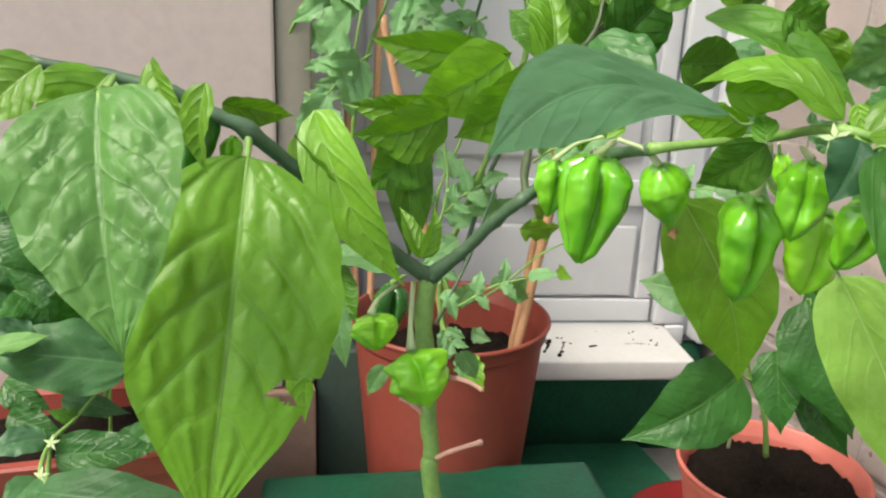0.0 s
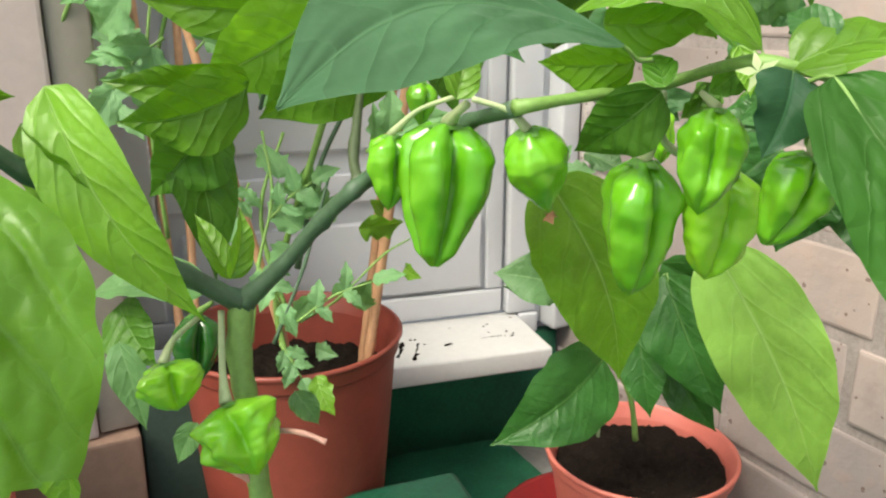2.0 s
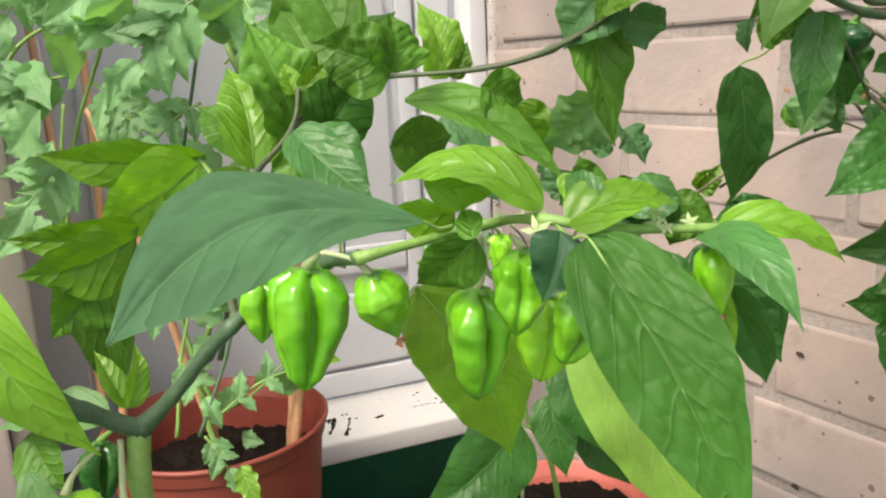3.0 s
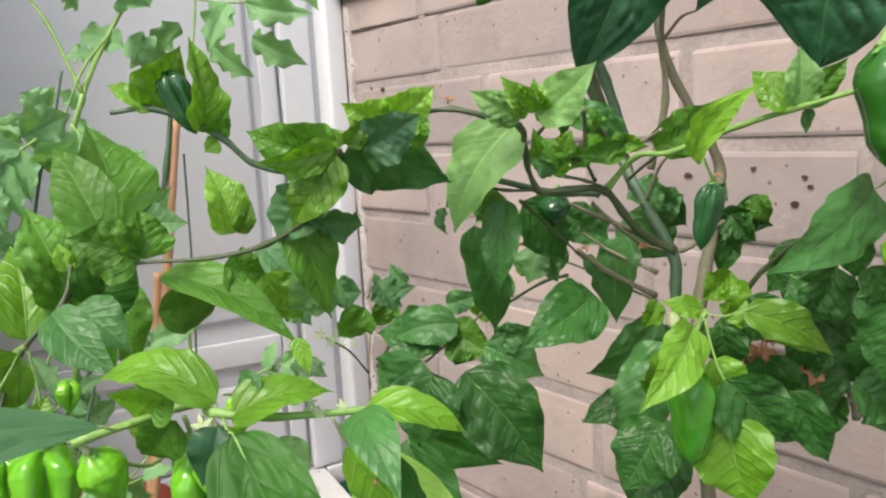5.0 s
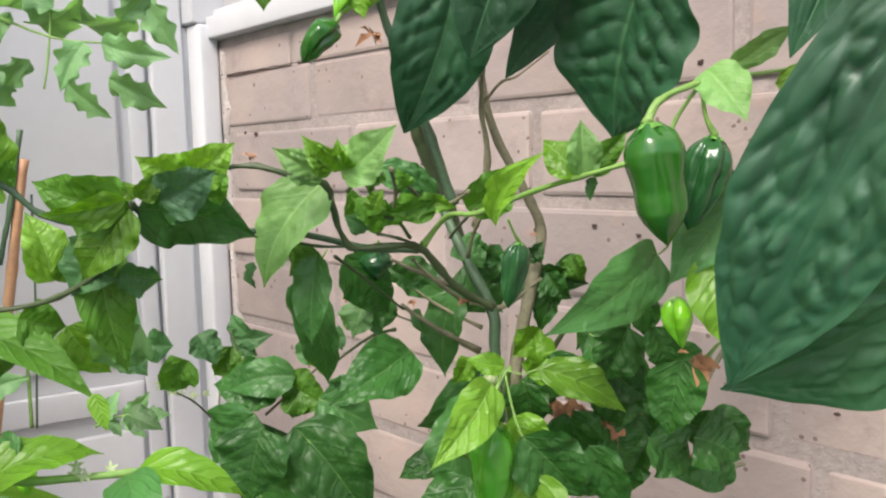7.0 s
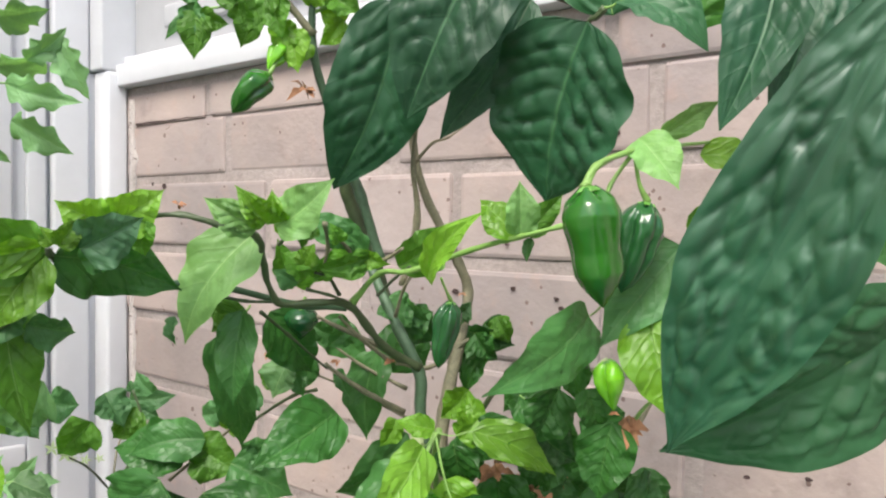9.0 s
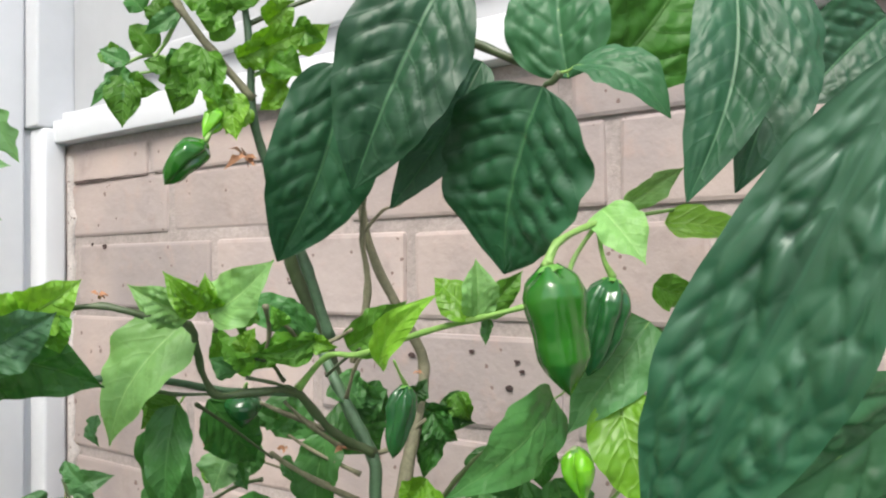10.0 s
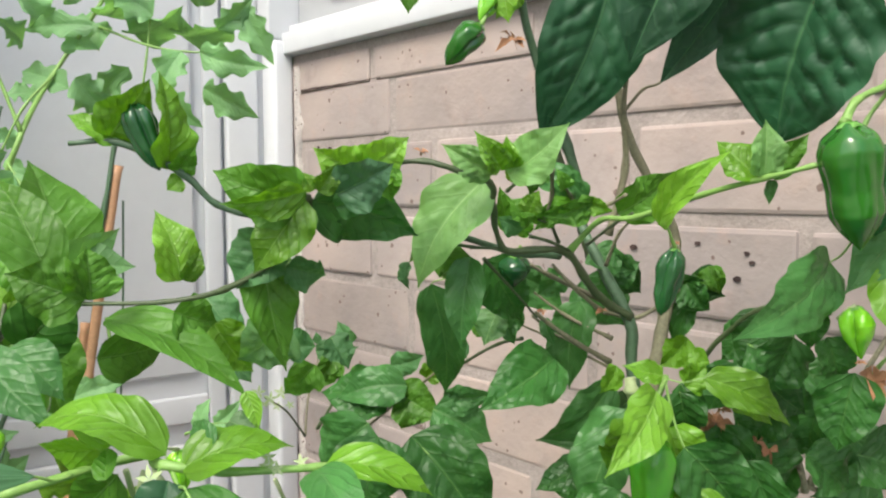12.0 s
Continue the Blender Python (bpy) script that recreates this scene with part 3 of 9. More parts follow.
def cane(low, high, radius):
    """A bamboo cane with its knots."""
    low, high = Vector(low), Vector(high)
    way = high - low
    low = low - way * max(0.0, (low.z - 0.215) / way.z) if way.z > 0 else low
    ob = empty("bamboo_cane", low, "pale orange bamboo cane stuck in the large pot", "cane", "canes in the large pot")
    count = 40
    line = [low + (high - low) * k / count for k in range(count + 1)]
    rad = [radius * (1 + (0.18 if k % 9 == 4 else 0.0)) for k in range(count + 1)]
    verts, faces = sweep_tube(line, rad, 10, 0.05)
    grid_object("shaft", [q - low for q in verts], faces, [CANE], ob)
    return ob


def compound(plant, base, tip, facing, count=7, size=0.03, kind="tomato"):
    """A feathered leaf: leaflets in pairs along a thin stalk, the largest at its end."""
    base, tip, facing = Vector(base), Vector(tip), Vector(facing).normalized()
    along = tip - base
    side = along.cross(facing).normalized()
    stem(plant, [base, (base + tip) / 2 + Vector((0, 0, 0.08 * along.length)), tip], [0.0011, 0.0006], "green", "leaf_stalk")
    for k in range(count):
        v = 0.25 + 0.75 * (k // 2) / max(1, count // 2)
        root = base + along * v + Vector((0, 0, 0.08 * along.length * 4 * v * (1 - v)))
        way = along.normalized() * 0.55 + side * (1 if k % 2 else -1) * rng.uniform(0.7, 1.0) + Vector((0, 0, rng.uniform(-0.5, 0.1)))
        if k == count - 1:
            way = along.normalized() + Vector((0, 0, -0.3))
        reach = size * rng.uniform(0.75, 1.2) * (1.25 if k == count - 1 else 1.0)
        look_at = facing + Vector((rng.uniform(-0.4, 0.4), rng.uniform(-0.4, 0.4), rng.uniform(-0.2, 0.5)))
        leaf(plant, root, root + way.normalized() * reach, reach * rng.uniform(0.5, 0.68), look_at, 0.08, 0.15, kind, None, 0.03, 0.2, 0.7, 20, "leaflet", jag=0.24)


# ---- setting ----
ground_bm = bmesh.new()
bmesh.ops.create_grid(ground_bm, x_segments=8, y_segments=8, size=60, matrix=Matrix.Translation((0, 0, -0.006)))
tagged(mesh_object("ground", ground_bm, CONCRETE, smooth=False), "grey concrete ground of the yard", "ground", kind="structure")

COURSE, BED = 0.074, 0.010
PLINTH = 0.175
WALL_TOP = 0.742


def brick_mesh(length, height, depth, seed):
    bm = bmesh.new()
    box(bm, 0, depth, -length, 0, 0, height, 0.0032, 2)
    for v in bm.verts:
        q = Vector((seed * 7.3, v.co.y * 60, v.co.z * 60))
        v.co += Vector((0.0018 * noise.noise(q), 0.0012 * noise.noise(q + Vector((9, 0, 0))), 0.0012 * noise.noise(q + Vector((0, 0, 9)))))
    me = bpy.data.meshes.new("brick")
    bm.to_mesh(me)
    bm.free()
    me.materials.append(BRICK)
    return me


def brick_wall(name, label):
    """The dwarf wall beside the plants: its mortar core is set back behind the faces of the bricks."""
    bm = bmesh.new()
    box(bm, 0.0021, 0.10, -2.6, 0.10, -0.006, WALL_TOP + 0.0015)
    wall = tagged(mesh_object(name, bm, MORTAR, smooth=False), label, "wall", kind="structure")
    kinds = [brick_mesh(0.215, COURSE - BED, 0.09, k) for k in range(6)]
    thin = [brick_mesh(0.215, 0.034, 0.09, k + 30) for k in range(4)]
    upper = [brick_mesh(0.215, 0.056, 0.09, k + 40) for k in range(4)]
    # how far the first upright joint of each course stands from the corner, from the top course down
    firsts = (0.140, 0.172, 0.236, 0.14, 0.20, 0.225, 0.14, 0.122, 0.23, 0.11, 0.2)
    count = 0
    for row, first in enumerate(firsts):
        if row == 0:
            use, low = thin, 0.700
        elif row == 1:
            use, low = upper, 0.643
        else:
            use, low = kinds, 0.639 + 0.0045 - COURSE * (row - 1)
        if low < -0.005:
            break
        y = -first + 0.2205
        while y > -2.45:
            ob = bpy.data.objects.new("brick", use[count % len(use)])
            scene.collection.objects.link(ob)
            ob.parent = wall
            ob.location = (rng.uniform(-0.0015, 0.0015), y - 0.005, low)
            count += 1
            y -= 0.2245
    return wall


east = brick_wall("wall_east", "low wall of pale pink weathered bricks with grey mortar")
# dark broken-out holes in the face of the wall
for y, z, size in ((-0.068, 0.631, 0.0062), (-0.046, 0.634, 0.0042), (-0.60, 0.655, 0.004), (-0.52, 0.548, 0.0045), (-0.56, 0.537, 0.0035), (-0.34, 0.595, 0.003), (-0.40, 0.20, 0.006), (-0.730, 0.483, 0.0045), (-0.689, 0.465, 0.0040), (-0.688, 0.446, 0.0030), (-0.722, 0.452, 0.0035), (-0.397, 0.313, 0.0055), (-0.467, 0.543, 0.0050), (-0.556, 0.543, 0.0035), (-0.550, 0.525, 0.0045), (-0.514, 0.580, 0.0030)):
    points = [(-0.0022, y, z)]
    for k in range(14):
        w = 2 * math.pi * k / 14
        r = 0.52 * size * (1 + 0.55 * noise.noise(Vector((math.cos(w) * 1.5 + y * 70, math.sin(w) * 1.5, z * 50))))
        points.append((-0.0019, y + 1.3 * r * math.cos(w), z + 0.8 * r * math.sin(w)))
    grid_object("hole", points, [(0, k + 1, (k + 1) % 14 + 1) for k in range(14)], [DARK_HOLE], east, "dark hole broken out of a brick")

# an open joint under the top bricks beside the corner
points = []
for k in range(13):
    y, gape = -0.0119 - 0.1494 * k / 12, 0.0026 * (1 - 0.75 * k / 12) * (1 + 0.6 * noise.noise(Vector((k * 0.9, 3, 1))))
    z = 0.7009 + 0.0012 * noise.noise(Vector((k * 0.7, 8, 2)))
    points += [(-0.0024, y, z + gape / 2), (-0.0024, y, z - gape / 2)]
grid_object("crack", points, [(2 * k, 2 * k + 1, 2 * k + 3, 2 * k + 2) for k in range(12)], [DARK_HOLE], east, "dark open joint between two bricks")

# white sill on the wall and the white framed panel over it
bm = bmesh.new()
box(bm, -0.014, 0.12, -2.6, 0.0105, WALL_TOP + 0.002, WALL_TOP + 0.026, 0.0015)
box(bm, -0.004, 0.11, -2.6, 0.0105, WALL_TOP + 0.027, WALL_TOP + 0.036, 0.002)
tagged(mesh_object("trim", bm, WHITE_PVC), "white plastic sill along the brick wall", "window sill", kind="structure")
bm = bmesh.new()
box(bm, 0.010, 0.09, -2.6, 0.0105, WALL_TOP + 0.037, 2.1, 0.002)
panel = tagged(mesh_object("wall_east_upper", bm, WHITE_PVC_SHADED), "smooth white panelling over the sill", "wall", kind="structure")
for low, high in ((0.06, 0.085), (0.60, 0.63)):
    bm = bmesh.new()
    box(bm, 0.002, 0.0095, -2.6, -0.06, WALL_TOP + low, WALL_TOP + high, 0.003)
    part("rail", bm, WHITE_PVC_SHADED, panel)

# corner post and the white door with its threshold
bm = bmesh.new()
box(bm, -0.026, -0.0005, 0.0065, 0.036, 0.15, WALL_TOP + 0.018, 0.004)
box(bm, -0.036, -0.0005, 0.0385, 0.075, 0.15, WALL_TOP + 0.018, 0.002)
tagged(mesh_object("corner_post", bm, WHITE_PVC), "white plastic corner post between door and bricks", "post", kind="structure")
bm = bmesh.new()
box(bm, -0.030, 0.10, 0.0115, 0.12, WALL_TOP + 0.019, 2.1, 0.003)
tagged(mesh_object("corner_post_upper", bm, WHITE_PVC), "white plastic corner post over the sill", "post", kind="structure")

# the door stands a little askew to the brick wall, set back behind its sill
DOOR_L, DOOR_R = -0.3735, 0.1035
door_turn = Matrix.Translation((-0.13, 0.061, 0.0)) @ Matrix.Rotation(-math.atan(0.185), 4, "Z")
door = empty("door_1", (-0.13, 0.061, 0.165), "closed white plastic door with a raised lower panel", "door")
door["kind"] = "structure"


def door_piece(name, x0, x1, y0, y1, z0, z1, bevel):
    piece = box(bmesh.new(), x0, x1, y0, y1, z0, z1, bevel)
    bmesh.ops.transform(piece, matrix=Matrix.Translation(-door.location) @ door_turn, verts=piece.verts)
    return part(name, piece, WHITE_PVC, door)


def door_side(name, x0, x1, y0, y1, z0, z1, bevel, mat, label, category):
    piece = box(bmesh.new(), x0, x1, y0, y1, z0, z1, bevel)
    bmesh.ops.transform(piece, matrix=door_turn, verts=piece.verts)
    return tagged(mesh_object(name, piece, mat), label, category, kind="structure")


door_piece("leaf_panel", DOOR_L, DOOR_R, 0.008, 0.045, 0.165, 2.05, 0.002)
door_piece("bottom_rail", DOOR_L, 0.0595, 0.0, 0.0075, 0.1675, 0.1965, 0.003)
door_piece("stile_right", 0.0385, 0.0595, 0.0, 0.0075, 0.1975, 2.04, 0.003)
door_piece("frame_right", 0.0630, DOOR_R - 0.001, -0.008, 0.0075, 0.166, 2.045, 0.004)
door_piece("stile_left", DOOR_L, -0.3205, 0.0, 0.0075, 0.1975, 2.04, 0.003)
door_piece("middle_rail", -0.3195, 0.0375, 0.0, 0.0075, 0.314, 0.347, 0.003)
door_piece("lower_panel", -0.300, 0.0335, 0.001, 0.0075, 0.2005, 0.291, 0.004)
door_piece("upper_panel", -0.297, 0.027, 0.003, 0.0075, 0.371, 1.9, 0.004)
door_side("threshold_sill", -0.258, 0.077, -0.109, 0.007, 0.140, 0.164, 0.003, WHITE_SILL, "white door sill with crumbs of dirt on it", "door sill")
door_side("threshold_riser", -0.366, 0.128, -0.012, 0.006, -0.006, 0.139, 0.0, GREEN_MAT, "dark green riser under the white door sill", "riser")
door_side("door_frame_foot", 0.0785, DOOR_R, -0.010, 0.0075, 0.1395, 0.165, 0.003, WHITE_PVC, "foot of the white door frame", "door frame")
# added block in a dark colour, in place of the dark gap beside the pot
bm = box(bmesh.new(), -0.4975, -0.409, -0.05, -0.005, -0.006, 0.205, 0.003)
tagged(mesh_object("threshold_end", bm, DARK_GAP), "dark block standing in for the dark gap left of the large pot", "riser", kind="structure")

# flaked plaster between the corner post and the bricks
points, faces = [], []
for k in range(61):
    z = 0.16 + 0.57 * k / 60
    inner = -0.007 - 0.010 * noise.noise(Vector((z * 28, 2, 5))) - 0.006 * noise.noise(Vector((z * 90, 7, 1)))
    for y, x in ((0.0060, -0.0004), (inner + 0.003, -0.0042 - 0.0012 * noise.noise(Vector((z * 60, 1, 1)))), (inner, -0.0005), (inner, 0.004)):
        points.append((x, y, z))
for k in range(60):
    for c in range(3):
        a = 4 * k + c
        faces.append((a, a + 4, a + 5, a + 1))
plaster = grid_object("trim", points, faces, [PLASTER], None)
tagged(plaster, "flaking strip of pale plaster beside the corner post", "plaster", kind="structure")

# painted wall on the other side of the door, with a brown plinth
bm = bmesh.new()
box(bm, -2.6, -0.531, -0.0572, 0.10, PLINTH, 2.1, 0.003)
tagged(mesh_object("wall_north", bm, PAINTED_WALL, smooth=False), "smooth pinkish painted wall beside the door", "wall", kind="structure")
bm = bmesh.new()
box(bm, -2.6, -0.5, -0.066, 0.10, -0.006, PLINTH - 0.001, 0.003)
tagged(mesh_object("wall_north_plinth", bm, PLINTH_BROWN, smooth=False), "tan brown plinth under the painted wall", "plinth", kind="structure")
bm = box(bmesh.new(), -0.530, -0.4985, -0.052, 0.18, PLINTH + 0.001, 2.08, 0.003)
tagged(mesh_object("door_frame", bm, plain("door_frame_beige", (0.31, 0.27, 0.235), 0.6, 10, 0.15)), "beige-grey door jamb beside the painted wall", "door frame", kind="structure")

# green mat over the ground in the corner
bm = bmesh.new()
bmesh.ops.create_grid(bm, x_segments=60, y_segments=60, size=0.5725, matrix=Matrix.Translation((-0.6475, -0.5125, 0.002)))
for v in bm.verts:
    v.co.z += 0.0015 * noise.noise(v.co * 25)
tagged(mesh_object("mat", bm, GREEN_MAT), "dark green felt mat on the ground", "mat", kind="structure")

# ---- things on the ground ----
bm = bmesh.new()
turn_box = Matrix.Translation((-0.245, -0.172, 0.003)) @ Matrix.Rotation(radians(-7), 4, "Z")
tray = empty("green_box", (-0.40, -0.30, 0.003), "dark green plastic box standing upside down on the mat", "box")
box(bm, -0.33, 0.0, -0.24, 0.0, 0.0, 0.135, 0.008, 3)
for v in bm.verts:
    taper = 1 - 0.10 * v.co.z / 0.122
    v.co.x, v.co.y = (v.co.x + 0.165) * taper - 0.165, (v.co.y + 0.12) * taper - 0.12
bmesh.ops.transform(bm, matrix=Matrix.Translation(-tray.location) @ turn_box, verts=bm.verts)
part("body", bm, GREEN_BOX, tray)
bm = bmesh.new()
box(bm, -0.338, 0.008, -0.248, 0.008, 0.0, 0.014, 0.004)
bmesh.ops.transform(bm, matrix=Matrix.Translation(-tray.location) @ turn_box, verts=bm.verts)
part("lip", bm, GREEN_BOX, tray)

plant_pot((-0.378, -0.100, 0.004), 0.094, 0.255, TERRACOTTA_DEEP, "large brick-red plastic pot by the white door", 0.045, 0.72)
saucer = empty("pot_saucer", (-0.118, -0.21, 0.004), "dark red plastic saucer under the small pot", "saucer")
bm = bmesh.new()
revolve(bm, [(0.001, 0.0), (0.078, 0.0), (0.098, 0.040), (0.102, 0.0405), (0.1015, 0.042), (0.097, 0.041), (0.076, 0.003), (0.001, 0.003)])
part("dish", bm, RED_PLASTIC, saucer)
plant_pot((-0.100, -0.232, 0.008), 0.085, 0.132, TERRACOTTA, "small terracotta-coloured plastic pot with dark soil", 0.018, 0.70)
plant_pot((-0.487, -0.498, 0.004), 0.085, 0.19, TERRACOTTA, "terracotta-coloured plastic pot under the fruiting pepper plant", 0.03, 0.72)
plant_pot((-0.13, -0.62, 0.004), 0.10, 0.21, TERRACOTTA_DARK, "brick-red plastic pot against the brick wall", 0.03, 0.72)


def trough(at, length, breadth, height, mat, label):
    """A long planter with a flared lip and soil."""
    thing = empty("planter_trough", at, label, "planter")
    bm = bmesh.new()
    rings = []
    for inset, z in ((0.02, 0.0), (0.004, height - 0.02), (0.0, height - 0.02), (-0.004, height - 0.002), (-0.002, height), (0.006, height), (0.010, height - 0.004), (0.022, 0.01)):
        rings.append([bm.verts.new((sx * (length / 2 - inset), sy * (breadth / 2 - inset), z)) for sx, sy in ((-1, -1), (1, -1), (1, 1), (-1, 1))])
    for a, b in zip(rings, rings[1:]):
        for k in range(4):
            bm.faces.new((a[k], a[(k + 1) % 4], b[(k + 1) % 4], b[k]))
    bm.faces.new(rings[-1])
    bm.faces.new(rings[0][::-1])
    part("body", bm, mat, thing, smooth=False)
    bm = bmesh.new()
    bmesh.ops.create_grid(bm, x_segments=50, y_segments=26, size=0.5, matrix=Matrix.Diagonal((length - 0.024, breadth - 0.024, 1, 1)))
    for v in bm.verts:
        v.co.z = height - 0.022 + 0.006 * noise.noise(v.co * 60) + 0.002 * noise.noise(v.co * 200)
    part("soil", bm, SOIL, thing, "dark crumbly potting soil")
    return thing


trough((-0.775, -0.131, 0.004), 0.36, 0.132, 0.198, TERRACOTTA_DARK, "long terracotta-coloured planter trough with seedlings")


def crumbs(name, label, x0, x1, y0, y1, z, count, size, mat):
    """Bits of dirt strewn over a ledge, one thing that nobody could count."""
    points, faces = [], []
    for _ in range(count):
        c = Vector((rng.uniform(x0, x1), rng.uniform(y0, y1), z))
        s = size * rng.uniform(0.3, 1.0)
        k = len(points)
        for dx, dy, dz in ((-1, -0.6, 0), (1, -0.5, 0), (0.7, 0.8, 0), (-0.8, 0.6, 0), (0.1, 0, 0.8)):
            points.append(c + Vector((dx * rng.uniform(0.6, 1.3), dy * rng.uniform(0.6, 1.8), dz)) * s)
        faces += [(k, k + 1, k + 4), (k + 1, k + 2, k + 4), (k + 2, k + 3, k + 4), (k + 3, k, k + 4)]
    me = bpy.data.meshes.new(name)
    me.from_pydata(points, [], faces)
    me.materials.append(mat)
    return tagged(new(name, me), label, "dirt", kind="stuff")


crumbs("soil_crumbs", "crumbs of dark soil spilt on the white sill", -0.235, -0.195, -0.010, 0.035, 0.1642, 8, 0.0026, SOIL)
crumbs("soil_crumbs", "crumbs of dark soil spilt on the white sill", -0.195, -0.085, -0.02, 0.03, 0.1642, 7, 0.0022, SOIL)
clumps = bmesh.new()
for x0, y0, x1, y1, wide in ((-0.2341, -0.0053, -0.2142, 0.0264, 0.0042), (-0.2209, -0.0179, -0.2011, 0.0150, 0.0036), (-0.1769, -0.0016, -0.1689, -0.0006, 0.0028), (-0.1305, -0.0023, -0.1082, -0.0064, 0.0016)):
    for k in range(9):
        f = k / 8
        c = Vector((x0 + (x1 - x0) * f + rng.uniform(-0.3, 0.3) * wide, y0 + (y1 - y0) * f, 0.1645))
        bmesh.ops.create_icosphere(clumps, subdivisions=1, radius=wide * rng.uniform(0.35, 0.75), matrix=Matrix.Translation(c) @ Matrix.Diagonal((rng.uniform(0.7, 1.3), rng.uniform(0.7, 1.5), 0.45, 1)))
tagged(mesh_object("soil_crumbs", clumps, SOIL), "smeared clumps of dark soil on the white sill", "dirt", kind="stuff")


# ---- plants ----

# tall pepper plant with lantern-shaped lime-green peppers
fruiting_plant = empty("pepper_plant", (-0.4870, -0.4980, 0.1600), "tall pepper plant with lantern-shaped lime-green peppers", "plant")
stem(fruiting_plant, [(-0.4870, -0.4980, 0.1600), (-0.4890, -0.4970, 0.2600), (-0.5033, -0.4950, 0.3474), (-0.5029, -0.4929, 0.3604), (-0.5044, -0.4893, 0.3818), (-0.5049, -0.4843, 0.4019), (-0.5046, -0.4801, 0.4176), (-0.5020, -0.4774, 0.4312)], [0.0042, 0.0038, 0.0035, 0.0034, 0.0034, 0.0036, 0.0038, 0.0040], "green", "main_stem")
stem(fruiting_plant, [(-0.5020, -0.4774, 0.4312), (-0.4920, -0.4851, 0.4429), (-0.4820, -0.4948, 0.4584), (-0.4760, -0.5048, 0.4686), (-0.4679, -0.5025, 0.4716), (-0.4502, -0.5002, 0.4782), (-0.4472, -0.5175, 0.4870), (-0.4494, -0.5447, 0.4938)], [0.0038, 0.0025, 0.0024, 0.0024, 0.0026, 0.0022, 0.0021, 0.0020], "dusky", "branch")
stem(fruiting_plant, [(-0.4517, -0.5466, 0.4941), (-0.4110, -0.5530, 0.4990), (-0.4180, -0.5850, 0.5060), (-0.4023, -0.5953, 0.5026), (-0.3767, -0.6049, 0.5003), (-0.3686, -0.6076, 0.5001)], [0.0016, 0.0014, 0.0014, 0.0013, 0.0012, 0.0010], "green", "branch")
stem(fruiting_plant, [(-0.5020, -0.4774, 0.4312), (-0.5185, -0.4792, 0.4433), (-0.5384, -0.4847, 0.4635), (-0.5542, -0.4883, 0.4775), (-0.5705, -0.4959, 0.4925), (-0.5802, -0.4960, 0.4974), (-0.5938, -0.4939, 0.5045), (-0.6124, -0.4906, 0.5093), (-0.6355, -0.4860, 0.5130)], [0.0036, 0.0027, 0.0026, 0.0025, 0.0028, 0.0024, 0.0022, 0.0020, 0.0018], "dusky", "branch")
stem(fruiting_plant, [(-0.4738, -0.5030, 0.4700), (-0.4702, -0.4921, 0.4791), (-0.4524, -0.4654, 0.5064), (-0.4319, -0.4589, 0.5242), (-0.4245, -0.4530, 0.5408)], [0.0018, 0.0014, 0.0012, 0.0011, 0.0009], "deep", "branch")
stem(fruiting_plant, [(-0.4319, -0.4589, 0.5242), (-0.4160, -0.4481, 0.5339), (-0.3951, -0.4330, 0.5488)], [0.0011, 0.0009, 0.0007], "deep", "branch")
stem(fruiting_plant, [(-0.4486, -0.4644, 0.5100), (-0.4571, -0.4541, 0.5058), (-0.4614, -0.4366, 0.5154)], [0.0014, 0.0012, 0.0010], "green", "twig")
stem(fruiting_plant, [(-0.5015, -0.4956, 0.3605), (-0.4968, -0.5011, 0.3663), (-0.4838, -0.4989, 0.3674)], [0.0010, 0.0009, 0.0011], "pink", "cut_twig")
stem(fruiting_plant, [(-0.5046, -0.4899, 0.3765), (-0.5101, -0.4903, 0.3823), (-0.5151, -0.4883, 0.3855)], [0.0014, 0.0012, 0.0014], "pink", "cut_twig")
stem(fruiting_plant, [(-0.4988, -0.4932, 0.3951), (-0.4927, -0.5014, 0.3966), (-0.4870, -0.5051, 0.3939)], [0.0009, 0.0008, 0.0009], "pink", "cut_twig")
leaf(fruiting_plant, (-0.5716, -0.5067, 0.4860), (-0.5899, -0.5537, 0.3799), 0.0660, (0.05, -0.94, 0.34), 0.06, 0.10, "fresh", stalk=(-0.5705, -0.4959, 0.4925), pucker=0.028, rows=110, peak=0.72, wave=0.06, skew=0.0, twist=0.1, bite=(-0.92, 0.62, 0.42, 0.035))
leaf(fruiting_plant, (-0.6090, -0.5440, 0.5108), (-0.6042, -0.5794, 0.4508), 0.0437, (-0.24, -0.81, 0.54), 0.07, 0.16, "hazy", stalk=(-0.6065, -0.5315, 0.5126), pucker=0.035, rows=52, peak=0.62, wave=0.08, skew=0.0, twist=0.1, crinkle=0.032)
leaf(fruiting_plant, (-0.5477, -0.4845, 0.4979), (-0.5176, -0.5001, 0.4363), 0.0219, (-0.24, -0.96, 0.12), 0.10, 0.12, "lime", rows=30, skew=0.05, wave=0.05)
leaf(fruiting_plant, (-0.5107, -0.4413, 0.4870), (-0.5040, -0.4503, 0.4300), 0.0224, (0.05, -0.99, 0.16), 0.08, 0.18, "mid", rows=30, skew=-0.04, wave=0.05)
leaf(fruiting_plant, (-0.4887, -0.4516, 0.4948), (-0.5310, -0.4413, 0.4951), 0.0169, (-0.22, -0.90, -0.38), 0.12, 0.15, "fresh", rows=24)
leaf(fruiting_plant, (-0.5039, -0.4687, 0.4363), (-0.5097, -0.4539, 0.4545), 0.0096, (0.25, -0.71, 0.66), 0.10, 0.30, "lime")
